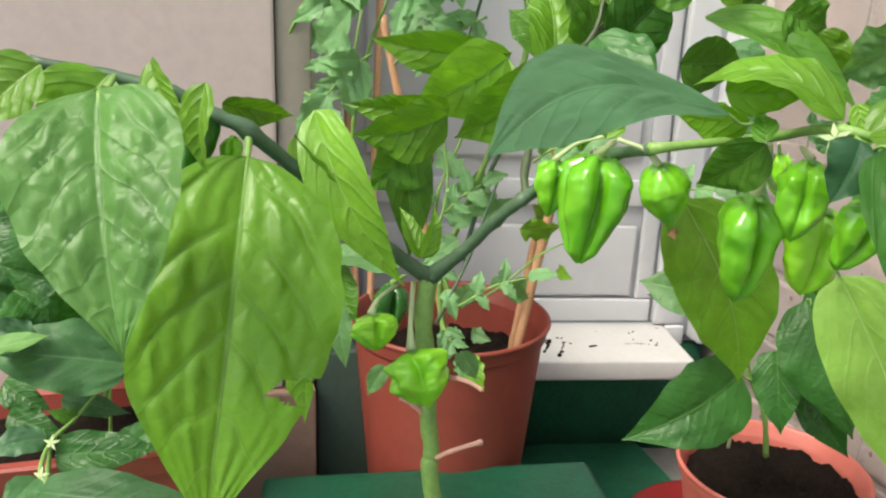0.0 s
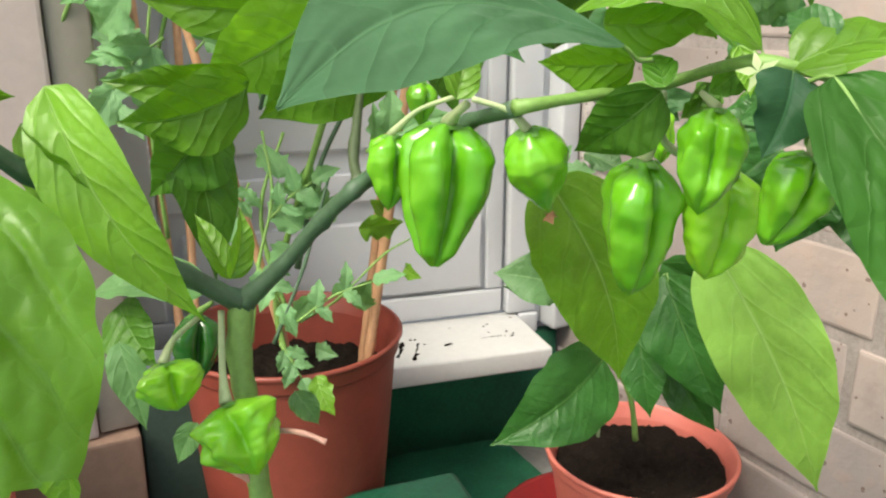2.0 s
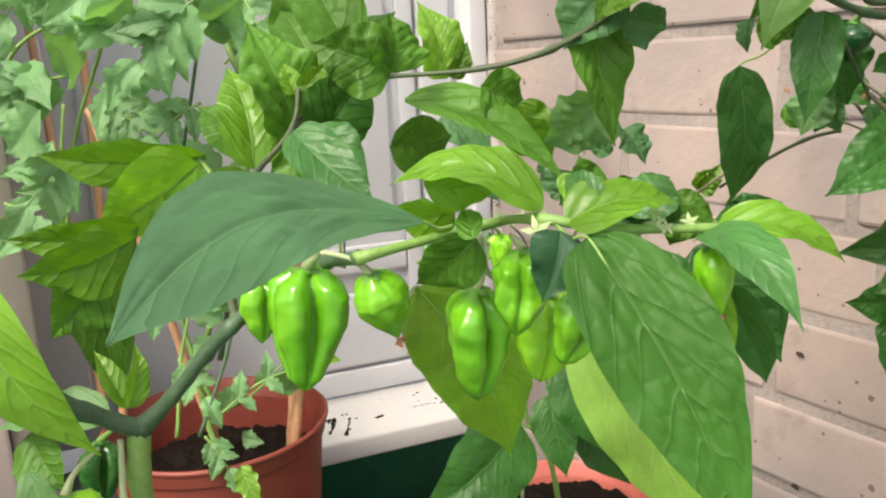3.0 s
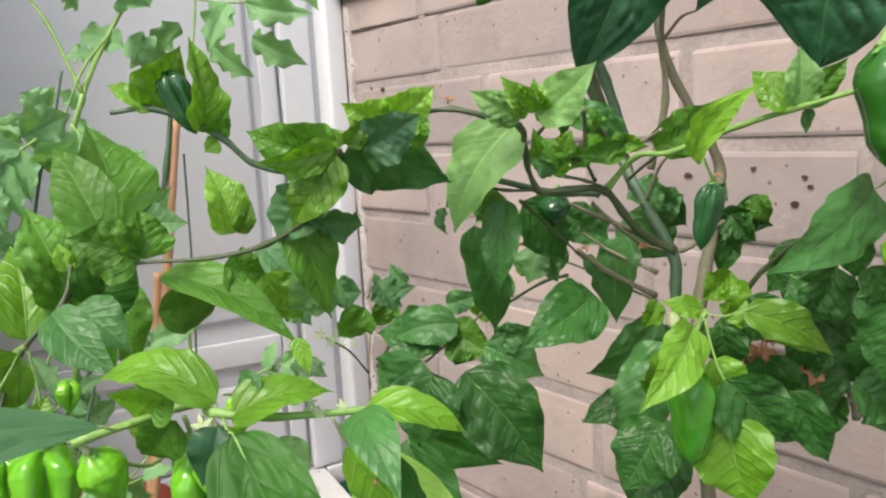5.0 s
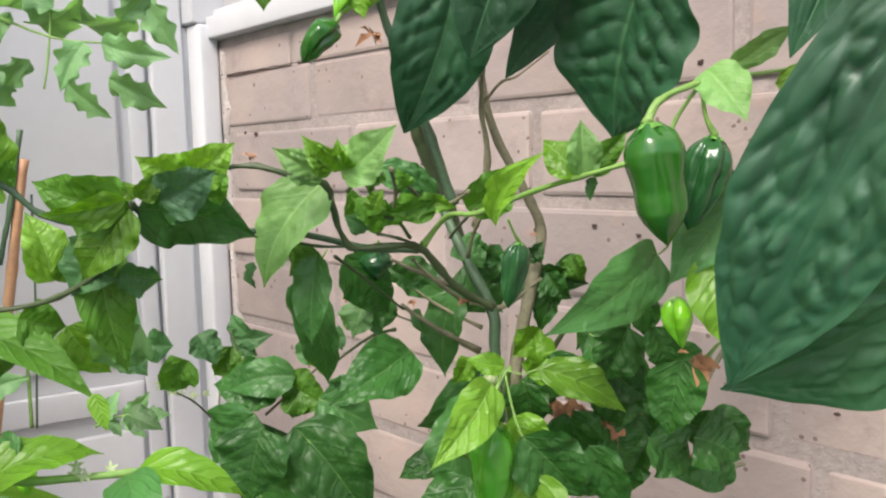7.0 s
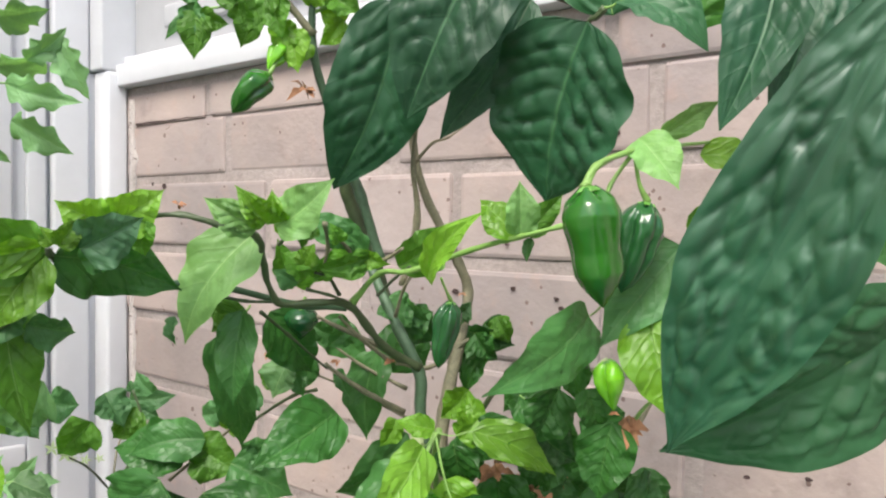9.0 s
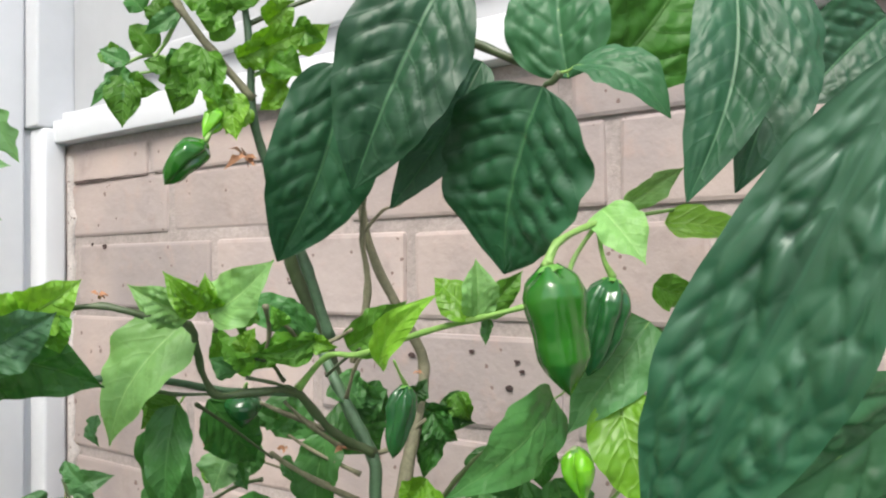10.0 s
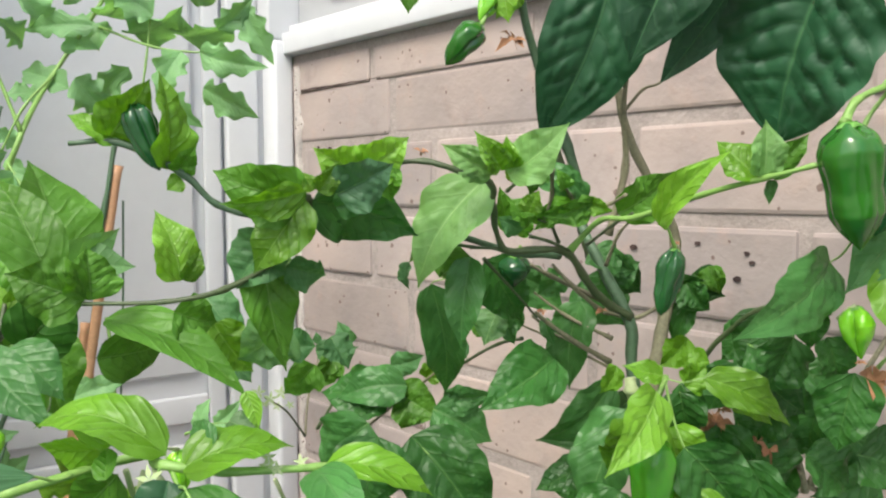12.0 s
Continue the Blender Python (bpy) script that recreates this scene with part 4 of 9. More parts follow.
leaf(fruiting_plant, (-0.5038, -0.4709, 0.4370), (-0.4978, -0.4646, 0.4575), 0.0100, (0.47, -0.88, 0.13), 0.06, 0.30, "lime")
leaf(fruiting_plant, (-0.5992, -0.4994, 0.5150), (-0.5858, -0.5124, 0.4927), 0.0131, (-0.65, -0.76, 0.05), 0.12, 0.30, "lime")
leaf(fruiting_plant, (-0.5786, -0.4844, 0.5002), (-0.5543, -0.4787, 0.4952), 0.0119, (0.11, -0.88, -0.47), 0.10, 0.20, "fresh")
leaf(fruiting_plant, (-0.6118, -0.4963, 0.5100), (-0.6306, -0.4984, 0.4832), 0.0274, (-0.20, -0.96, 0.22), 0.10, 0.20, "fresh")
leaf(fruiting_plant, (-0.5541, -0.4810, 0.4887), (-0.5321, -0.4882, 0.4605), 0.0191, (-0.69, -0.60, -0.39), 0.10, 0.30, "lime")
leaf(fruiting_plant, (-0.5543, -0.5033, 0.4250), (-0.5560, -0.5188, 0.3950), 0.0138, (-0.61, -0.69, 0.39), 0.05, 0.30, "lime", wave=0.3)
leaf(fruiting_plant, (-0.5348, -0.4361, 0.4089), (-0.5300, -0.4434, 0.3781), 0.0134, (-0.50, -0.86, 0.13), 0.05, 0.15, "pale")
leaf(fruiting_plant, (-0.5057, -0.4415, 0.4237), (-0.5423, -0.4105, 0.4167), 0.0202, (-0.38, -0.24, 0.89), 0.12, 0.20, "pale")
leaf(fruiting_plant, (-0.5317, -0.4170, 0.4154), (-0.5238, -0.4388, 0.3978), 0.0212, (-0.65, -0.60, 0.45), 0.05, 0.20, "mid")
leaf(fruiting_plant, (-0.5165, -0.4640, 0.3877), (-0.5232, -0.4603, 0.3724), 0.0086, (-0.57, -0.82, 0.06), 0.05, 0.15, "pale")
leaf(fruiting_plant, (-0.4868, -0.4751, 0.3969), (-0.4798, -0.4771, 0.3840), 0.0092, (-0.29, -0.96, -0.00), 0.05, 0.15, "pale")
leaf(fruiting_plant, (-0.5829, -0.5351, 0.5118), (-0.5833, -0.5331, 0.4850), 0.0115, (-0.70, -0.71, -0.04), 0.10, 0.30, "lime")
leaf(fruiting_plant, (-0.6263, -0.5200, 0.5146), (-0.6452, -0.5196, 0.4978), 0.0182, (-0.30, -0.90, 0.32), 0.10, 0.20, "lime")
leaf(fruiting_plant, (-0.4532, -0.4763, 0.5110), (-0.4881, -0.4577, 0.4834), 0.0323, (-0.17, -0.90, -0.39), 0.10, 0.15, "fresh", stalk=(-0.4703, -0.4862, 0.4960), rows=26)
leaf(fruiting_plant, (-0.4662, -0.4551, 0.5151), (-0.5005, -0.4379, 0.4939), 0.0344, (-0.22, -0.90, -0.37), 0.10, 0.12, "lime", rows=26)
leaf(fruiting_plant, (-0.4585, -0.4382, 0.5163), (-0.5130, -0.4027, 0.5198), 0.0240, (-0.49, -0.70, -0.52), 0.13, 0.20, "fresh", rows=24)
leaf(fruiting_plant, (-0.4640, -0.4414, 0.5139), (-0.4921, -0.4331, 0.5016), 0.0194, (-0.10, -0.91, -0.39), 0.10, 0.15, "lime")
leaf(fruiting_plant, (-0.4467, -0.4567, 0.5112), (-0.4436, -0.4266, 0.5485), 0.0246, (-0.09, -0.77, 0.63), 0.10, 0.15, "fresh")
leaf(fruiting_plant, (-0.4376, -0.4514, 0.5162), (-0.4554, -0.4232, 0.5339), 0.0265, (-0.36, -0.65, 0.68), 0.10, 0.15, "mid")
leaf(fruiting_plant, (-0.4278, -0.4621, 0.5223), (-0.4127, -0.4828, 0.5034), 0.0220, (-0.28, -0.75, 0.60), 0.08, 0.20, "deep")
leaf(fruiting_plant, (-0.4222, -0.4597, 0.5217), (-0.4018, -0.4659, 0.5460), 0.0289, (-0.20, -0.98, -0.08), 0.08, 0.15, "olive")
leaf(fruiting_plant, (-0.4134, -0.4486, 0.5381), (-0.4145, -0.4147, 0.5707), 0.0279, (-0.40, -0.64, 0.66), 0.10, 0.15, "mid")
leaf(fruiting_plant, (-0.3947, -0.4326, 0.5511), (-0.3697, -0.4484, 0.5509), 0.0218, (-0.47, -0.74, 0.49), 0.10, 0.20, "pale")
leaf(fruiting_plant, (-0.3989, -0.4302, 0.5501), (-0.3738, -0.4410, 0.5685), 0.0214, (-0.20, -0.94, -0.28), 0.10, 0.20, "pale")
leaf(fruiting_plant, (-0.3946, -0.4667, 0.5153), (-0.3623, -0.4624, 0.5168), 0.0244, (0.14, -0.97, -0.20), 0.08, 0.10, "mid")
leaf(fruiting_plant, (-0.4919, -0.4599, 0.4930), (-0.5288, -0.4512, 0.4840), 0.0263, (-0.14, -0.93, -0.34), 0.10, 0.15, "fresh")
leaf(fruiting_plant, (-0.4983, -0.4468, 0.4816), (-0.5218, -0.4499, 0.4604), 0.0283, (0.19, -0.98, -0.06), 0.08, 0.15, "mid")
leaf(fruiting_plant, (-0.4406, -0.4818, 0.5256), (-0.4249, -0.5105, 0.5018), 0.0197, (-0.38, -0.70, 0.60), 0.05, 0.20, "deep")
leaf(fruiting_plant, (-0.4154, -0.4789, 0.5512), (-0.4254, -0.4497, 0.5904), 0.0252, (-0.40, -0.78, 0.48), 0.10, 0.15, "mid")
leaf(fruiting_plant, (-0.4261, -0.4531, 0.5367), (-0.4285, -0.4480, 0.5495), 0.0087, (-0.28, -0.91, 0.31), 0.05, 0.30, "lime")
leaf(fruiting_plant, (-0.4248, -0.4533, 0.5388), (-0.4141, -0.4574, 0.5487), 0.0087, (-0.27, -0.96, -0.10), 0.05, 0.30, "lime")
leaf(fruiting_plant, (-0.4505, -0.5823, 0.5099), (-0.5272, -0.6117, 0.5048), 0.0264, (0.18, -0.60, 0.78), 0.03, 0.05, "sage", stalk=(-0.4400, -0.5789, 0.5065), rows=40, peak=1.25, pucker=0.035, wave=0.04, skew=0.15, full=0.55, acute=1.0, twist=0.0)
leaf(fruiting_plant, (-0.3910, -0.4757, 0.4593), (-0.3267, -0.4496, 0.3536), 0.0440, (-0.40, -0.85, 0.10), 0.03, 0.14, "lime", stalk=(-0.4400, -0.5318, 0.4813), rows=40, pucker=0.03, full=0.58)
leaf(fruiting_plant, (-0.2934, -0.4676, 0.4166), (-0.2350, -0.4942, 0.2917), 0.0490, (-0.67, -0.65, 0.37), 0.05, 0.12, "lime_lit", stalk=(-0.3252, -0.4917, 0.4522), rows=38, pucker=0.03, skew=-0.03)
leaf(fruiting_plant, (-0.4190, -0.6049, 0.5044), (-0.4107, -0.6474, 0.4394), 0.0291, (-0.55, -0.73, 0.41), 0.05, 0.12, "olive", stalk=(-0.4163, -0.5907, 0.5047), rows=50, pucker=0.040, peak=0.62, crinkle=0.02)
leaf(fruiting_plant, (-0.4202, -0.5969, 0.5049), (-0.4273, -0.5977, 0.4884), 0.0156, (-0.41, -0.88, 0.22), 0.08, 0.12, "teal", wave=0.2, rows=30, pucker=0.01)
leaf(fruiting_plant, (-0.4158, -0.5852, 0.5083), (-0.4421, -0.5512, 0.5139), 0.0195, (-0.27, -0.36, 0.89), 0.20, 0.12, "fresh", stalk=(-0.4199, -0.5884, 0.5046), rows=26)
leaf(fruiting_plant, (-0.4138, -0.5910, 0.5051), (-0.3821, -0.6008, 0.5069), 0.0190, (-0.17, -0.38, 0.91), 0.18, 0.12, "fresh", rows=26)
leaf(fruiting_plant, (-0.3740, -0.6063, 0.5011), (-0.3482, -0.6269, 0.4899), 0.0144, (-0.13, -0.59, 0.79), 0.20, 0.15, "fresh", rows=26)
leaf(fruiting_plant, (-0.3768, -0.6050, 0.4997), (-0.3834, -0.6385, 0.4818), 0.0162, (-0.34, -0.39, 0.86), 0.18, 0.10, "deep", rows=26)
leaf(fruiting_plant, (-0.3755, -0.6008, 0.4880), (-0.3636, -0.6001, 0.4514), 0.0159, (-0.78, -0.57, -0.26), 0.05, 0.15, "lime")
leaf(fruiting_plant, (-0.3644, -0.6034, 0.4824), (-0.3474, -0.6051, 0.4487), 0.0158, (-0.85, -0.32, -0.41), 0.05, 0.15, "deep")
leaf(fruiting_plant, (-0.4055, -0.5946, 0.5110), (-0.4052, -0.5814, 0.5155), 0.0089, (-0.76, -0.19, 0.62), 0.08, 0.15, "deep")
leaf(fruiting_plant, (-0.4220, -0.5633, 0.4980), (-0.4287, -0.5405, 0.4814), 0.0176, (-0.73, -0.53, -0.44), 0.05, 0.15, "mid")
leaf(fruiting_plant, (-0.4230, -0.5547, 0.5043), (-0.4359, -0.5330, 0.5036), 0.0146, (-0.72, -0.45, -0.52), 0.08, 0.15, "fresh")
leaf(fruiting_plant, (-0.4607, -0.5352, 0.4955), (-0.4539, -0.5303, 0.5075), 0.0094, (-0.09, -0.90, 0.42), 0.08, 0.20, "lime")
leaf(fruiting_plant, (-0.4323, -0.5536, 0.5131), (-0.4127, -0.5711, 0.5173), 0.0143, (-0.49, -0.68, -0.54), 0.12, 0.15, "fresh")
leaf(fruiting_plant, (-0.4285, -0.5710, 0.5000), (-0.4239, -0.5594, 0.5061), 0.0078, (-0.48, -0.25, 0.84), 0.08, 0.15, "mid")
pepper(fruiting_plant, (-0.4558, -0.5221, 0.4869), (-0.4605, -0.5231, 0.4499), 0.0271, "bright", "lantern", stalk=[(-0.4565, -0.5329, 0.4939), (-0.4569, -0.5281, 0.4911)], lobes=4, groove=0.42, label='large lime-green lantern pepper with deep grooves', split=(-0.23, -0.96, 0.29))
pepper(fruiting_plant, (-0.4681, -0.5127, 0.4839), (-0.4691, -0.5126, 0.4638), 0.0137, "bright", "squat", stalk=[(-0.4583, -0.5315, 0.4959), (-0.4636, -0.5208, 0.4916)])
pepper(fruiting_plant, (-0.4456, -0.5438, 0.4878), (-0.4361, -0.5405, 0.4660), 0.0167, "bright", "bud", stalk=[(-0.4582, -0.5384, 0.4958), (-0.4504, -0.5424, 0.4930)], dried=True, groove=0.08)
pepper(fruiting_plant, (-0.4126, -0.5491, 0.4781), (-0.4116, -0.5459, 0.4403), 0.0223, "bright", "long", stalk=[(-0.4084, -0.5496, 0.4924), (-0.4117, -0.5516, 0.4849)], groove=0.42, wrinkle=0.17, turn=0.4, split=(-0.14, -1.01, 0.29))
pepper(fruiting_plant, (-0.3854, -0.5244, 0.4876), (-0.3850, -0.5264, 0.4719), 0.0098, "lime", "long", stalk=[(-0.3950, -0.5351, 0.4933)], groove=0.35, wrinkle=0.18)
blossom(fruiting_plant, (-0.3887, -0.6017, 0.5019), (-0.31, -0.88, 0.51), 0.0028)
blossom(fruiting_plant, (-0.3904, -0.5997, 0.5052), (-0.31, -0.88, 0.51), 0.0028)
pepper(fruiting_plant, (-0.4111, -0.5705, 0.4938), (-0.4143, -0.5706, 0.4694), 0.0164, "bright", "long", stalk=[(-0.4115, -0.5653, 0.4977)], groove=0.36, wrinkle=0.22, turn=0.8, split=(-0.72, -0.70, 0.29))
pepper(fruiting_plant, (-0.3933, -0.5587, 0.4757), (-0.3948, -0.5569, 0.4457), 0.0224, "lime", "long", stalk=[(-0.4182, -0.5598, 0.4975), (-0.4119, -0.5559, 0.4840)], groove=0.42, wrinkle=0.18, split=(-0.45, -0.84, 0.29))
pepper(fruiting_plant, (-0.4112, -0.5968, 0.4870), (-0.4148, -0.5909, 0.4676), 0.0158, "bright", "lantern", stalk=[(-0.4119, -0.5976, 0.4989)], groove=0.42, wrinkle=0.18, split=(-0.40, -0.89, 0.25))
pepper(fruiting_plant, (-0.3770, -0.6061, 0.4950), (-0.3736, -0.6084, 0.4767), 0.0109, "lime", "bud", stalk=[(-0.3781, -0.6042, 0.4995)], groove=0.14, dried=True)
pepper(fruiting_plant, (-0.5121, -0.4922, 0.4060), (-0.5069, -0.5025, 0.3874), 0.0242, "lime", "squat", stalk=[(-0.5083, -0.4765, 0.4294), (-0.5111, -0.4851, 0.4145)], groove=0.34, wrinkle=0.24, turn=1.0, split=(-0.32, -0.90, 0.30))
pepper(fruiting_plant, (-0.5282, -0.4916, 0.4222), (-0.5261, -0.4949, 0.4092), 0.0184, "lime", "squat", stalk=[(-0.5158, -0.4788, 0.4292), (-0.5245, -0.4871, 0.4269)], groove=0.4, wrinkle=0.18)
pepper(fruiting_plant, (-0.5122, -0.4545, 0.4206), (-0.5150, -0.4589, 0.3976), 0.0168, "green", "bud", stalk=[(-0.5078, -0.4603, 0.4265)])
pepper(fruiting_plant, (-0.5854, -0.4930, 0.5002), (-0.5929, -0.5000, 0.4720), 0.0154, "green", "long", stalk=[(-0.5850, -0.4950, 0.5048)], groove=0.1)
pepper(fruiting_plant, (-0.5752, -0.4894, 0.4895), (-0.5789, -0.4927, 0.4762), 0.0081, "lime", "bud")
pepper(fruiting_plant, (-0.4518, -0.4281, 0.4948), (-0.4533, -0.4276, 0.4778), 0.0177, "bright", "squat")
pepper(fruiting_plant, (-0.4357, -0.4656, 0.4931), (-0.4354, -0.4651, 0.4784), 0.0113, "bright", "bud")
pepper(fruiting_plant, (-0.5403, -0.4329, 0.4655), (-0.5440, -0.4334, 0.4565), 0.0063, "lime", "bud")
blossom(fruiting_plant, (-0.4228, -0.5908, 0.5044), (-0.7191, -0.7003, 0.1461), 0.0045)

# bushy pepper plant with woody stems and green peppers by the bricks
wall_plant = empty("pepper_plant", (-0.1300, -0.6200, 0.1850), "bushy pepper plant with woody stems and green peppers by the bricks", "plant")
stem(wall_plant, [(-0.1300, -0.6200, 0.1850), (-0.1500, -0.6000, 0.2800), (-0.1866, -0.6033, 0.4487), (-0.1890, -0.6039, 0.4830), (-0.1817, -0.6023, 0.5087), (-0.1661, -0.5983, 0.5394), (-0.1544, -0.5937, 0.5595), (-0.1606, -0.5902, 0.5782), (-0.1688, -0.5772, 0.6077), (-0.1718, -0.5711, 0.6317), (-0.1718, -0.5683, 0.6572), (-0.1711, -0.5653, 0.6913)], [0.0040, 0.0040, 0.0038, 0.0036, 0.0033, 0.0033, 0.0028, 0.0024, 0.0022, 0.0021, 0.0020, 0.0018], "wood", "main_stem")
stem(wall_plant, [(-0.1909, -0.6029, 0.4723), (-0.1902, -0.5933, 0.5004), (-0.1895, -0.5916, 0.5220), (-0.1939, -0.5760, 0.5509), (-0.1937, -0.5584, 0.5791)], [0.0028, 0.0028, 0.0029, 0.0026, 0.0020], "dusky", "main_stem")
stem(wall_plant, [(-0.1893, -0.5917, 0.5247), (-0.2104, -0.5874, 0.5370), (-0.2324, -0.5885, 0.5570), (-0.2501, -0.5892, 0.5605), (-0.2684, -0.5823, 0.5614), (-0.2806, -0.5879, 0.5786), (-0.2877, -0.5932, 0.5880), (-0.3055, -0.5937, 0.5928), (-0.3158, -0.5855, 0.5964), (-0.3256, -0.5771, 0.5954)], [0.0022, 0.0020, 0.0017, 0.0015, 0.0014, 0.0013, 0.0012, 0.0011, 0.0011, 0.0009], "deep", "branch", rough=0.6)
stem(wall_plant, [(-0.2323, -0.5884, 0.5587), (-0.2308, -0.6033, 0.5726), (-0.2292, -0.6196, 0.5743), (-0.2279, -0.6493, 0.5838), (-0.2306, -0.6748, 0.5897), (-0.2290, -0.6908, 0.5936), (-0.2230, -0.7048, 0.5978)], [0.0016, 0.0012, 0.0011, 0.0011, 0.0010, 0.0009, 0.0009], "green", "branch")
stem(wall_plant, [(-0.2055, -0.7081, 0.6220), (-0.2120, -0.7019, 0.6091), (-0.2230, -0.7048, 0.5978)], [0.0008, 0.0008, 0.0009], "green", "twig")
stem(wall_plant, [(-0.2321, -0.7018, 0.6072), (-0.2261, -0.7036, 0.6152), (-0.2086, -0.7074, 0.6215), (-0.1898, -0.7117, 0.6245), (-0.1570, -0.7204, 0.6290)], [0.0015, 0.0012, 0.0011, 0.0009, 0.0007], "green", "twig")
stem(wall_plant, [(-0.2239, -0.5760, 0.5557), (-0.2471, -0.5689, 0.5578), (-0.2911, -0.5654, 0.5688), (-0.3278, -0.5601, 0.5700), (-0.3634, -0.5524, 0.5758), (-0.3782, -0.5457, 0.5807), (-0.3889, -0.5416, 0.5917), (-0.4070, -0.5312, 0.6020), (-0.4194, -0.5206, 0.6016)], [0.0018, 0.0016, 0.0014, 0.0013, 0.0013, 0.0012, 0.0012, 0.0011, 0.0008], "dusky", "branch")
stem(wall_plant, [(-0.3403, -0.5570, 0.5721), (-0.3537, -0.5665, 0.5832)], [0.0013, 0.0013], "deep", "twig")
stem(wall_plant, [(-0.3541, -0.5673, 0.5843), (-0.3568, -0.5627, 0.5716), (-0.3610, -0.5553, 0.5602), (-0.3719, -0.5381, 0.5491), (-0.3871, -0.5190, 0.5438), (-0.4097, -0.4929, 0.5425)], [0.0012, 0.0012, 0.0011, 0.0011, 0.0009, 0.0008], "deep", "branch")
stem(wall_plant, [(-0.2268, -0.6341, 0.5091), (-0.2153, -0.6231, 0.4929), (-0.1941, -0.6077, 0.4607)], [0.0012, 0.0015, 0.0017], "green", "branch")
stem(wall_plant, [(-0.1804, -0.5718, 0.5631), (-0.1801, -0.5810, 0.5961), (-0.1889, -0.5856, 0.6202), (-0.1883, -0.5872, 0.6466)], [0.0020, 0.0016, 0.0013, 0.0011], "wood", "branch")
stem(wall_plant, [(-0.1889, -0.5857, 0.6229), (-0.1799, -0.5902, 0.6336), (-0.1715, -0.5938, 0.6371), (-0.1529, -0.5986, 0.6498)], [0.0009, 0.0007, 0.0005, 0.0004], "wood", "twig")
stem(wall_plant, [(-0.2055, -0.5436, 0.5219), (-0.1920, -0.5460, 0.5116), (-0.1896, -0.5640, 0.5067)], [0.0007, 0.0007, 0.0008], "wood", "twig")
stem(wall_plant, [(-0.2030, -0.5369, 0.5363), (-0.1883, -0.5516, 0.5209), (-0.1790, -0.5743, 0.5106)], [0.0007, 0.0008, 0.0011], "wood", "twig")
stem(wall_plant, [(-0.1998, -0.5292, 0.5150), (-0.1864, -0.5418, 0.5069), (-0.1723, -0.5690, 0.4935)], [0.0005, 0.0007, 0.0009], "wood", "twig")
stem(wall_plant, [(-0.1942, -0.6313, 0.5103), (-0.1966, -0.6419, 0.5225), (-0.2023, -0.6626, 0.5382), (-0.2042, -0.6895, 0.5397)], [0.0012, 0.0011, 0.0009, 0.0008], "deep", "branch")
stem(wall_plant, [(-0.1754, -0.6909, 0.4988), (-0.1717, -0.6950, 0.5134), (-0.1670, -0.7008, 0.5227)], [0.0008, 0.0008, 0.0007], "green", "branch")
leaf(wall_plant, (-0.3559, -0.5687, 0.5828), (-0.3822, -0.5513, 0.5925), 0.0232, (-0.60, -0.76, -0.26), 0.10, 0.15, "mid", pucker=0.06, crinkle=0.035, wave=0.25, rows=26, full=0.58)
leaf(wall_plant, (-0.3582, -0.5717, 0.5851), (-0.3830, -0.5574, 0.5811), 0.0130, (-0.36, -0.77, -0.53), 0.10, 0.30, "fresh", pucker=0.06, crinkle=0.035, wave=0.25, rows=26, full=0.58)
leaf(wall_plant, (-0.3557, -0.5675, 0.5827), (-0.3689, -0.5543, 0.5560), 0.0204, (-0.70, -0.72, -0.01), 0.08, 0.15, "fresh", pucker=0.06, crinkle=0.035, wave=0.25, rows=26, full=0.58)
leaf(wall_plant, (-0.3520, -0.5668, 0.5817), (-0.3054, -0.5704, 0.5676), 0.0268, (-0.15, -0.95, -0.27), -0.08, 0.15, "rich", pucker=0.06, crinkle=0.035, wave=0.25, rows=24, full=0.58)
leaf(wall_plant, (-0.3352, -0.5746, 0.5926), (-0.3528, -0.5689, 0.6006), 0.0162, (-0.44, -0.81, -0.39), 0.10, 0.20, "lime", pucker=0.06, crinkle=0.035, wave=0.25, rows=26, full=0.58)
leaf(wall_plant, (-0.3368, -0.5731, 0.5933), (-0.3217, -0.5846, 0.6050), 0.0172, (-0.41, -0.86, -0.31), 0.10, 0.20, "lime", pucker=0.06, crinkle=0.035, wave=0.25, rows=26, full=0.58)
leaf(wall_plant, (-0.3475, -0.5757, 0.5842), (-0.3316, -0.5880, 0.5952), 0.0196, (-0.44, -0.84, -0.30), 0.10, 0.20, "sage", pucker=0.06, crinkle=0.035, wave=0.25, rows=26, full=0.58)
leaf(wall_plant, (-0.3286, -0.5801, 0.5941), (-0.3251, -0.5782, 0.5814), 0.0114, (-0.66, -0.70, -0.29), 0.05, 0.15, "mid", pucker=0.06, crinkle=0.035, wave=0.25, rows=26, full=0.58)
leaf(wall_plant, (-0.3548, -0.5719, 0.5855), (-0.3584, -0.5706, 0.5919), 0.0063, (-0.30, -0.95, 0.02), 0.05, 0.30, "lime", pucker=0.06, crinkle=0.035, wave=0.25, rows=26, full=0.58)
leaf(wall_plant, (-0.3533, -0.5733, 0.5849), (-0.3488, -0.5785, 0.5947), 0.0090, (-0.40, -0.87, -0.28), 0.05, 0.30, "fresh", pucker=0.06, crinkle=0.035, wave=0.25, rows=26, full=0.58)
leaf(wall_plant, (-0.3436, -0.5691, 0.5795), (-0.3346, -0.5788, 0.5847), 0.0114, (-0.59, -0.73, -0.35), 0.05, 0.30, "deep", pucker=0.06, crinkle=0.035, wave=0.25, rows=26, full=0.58)
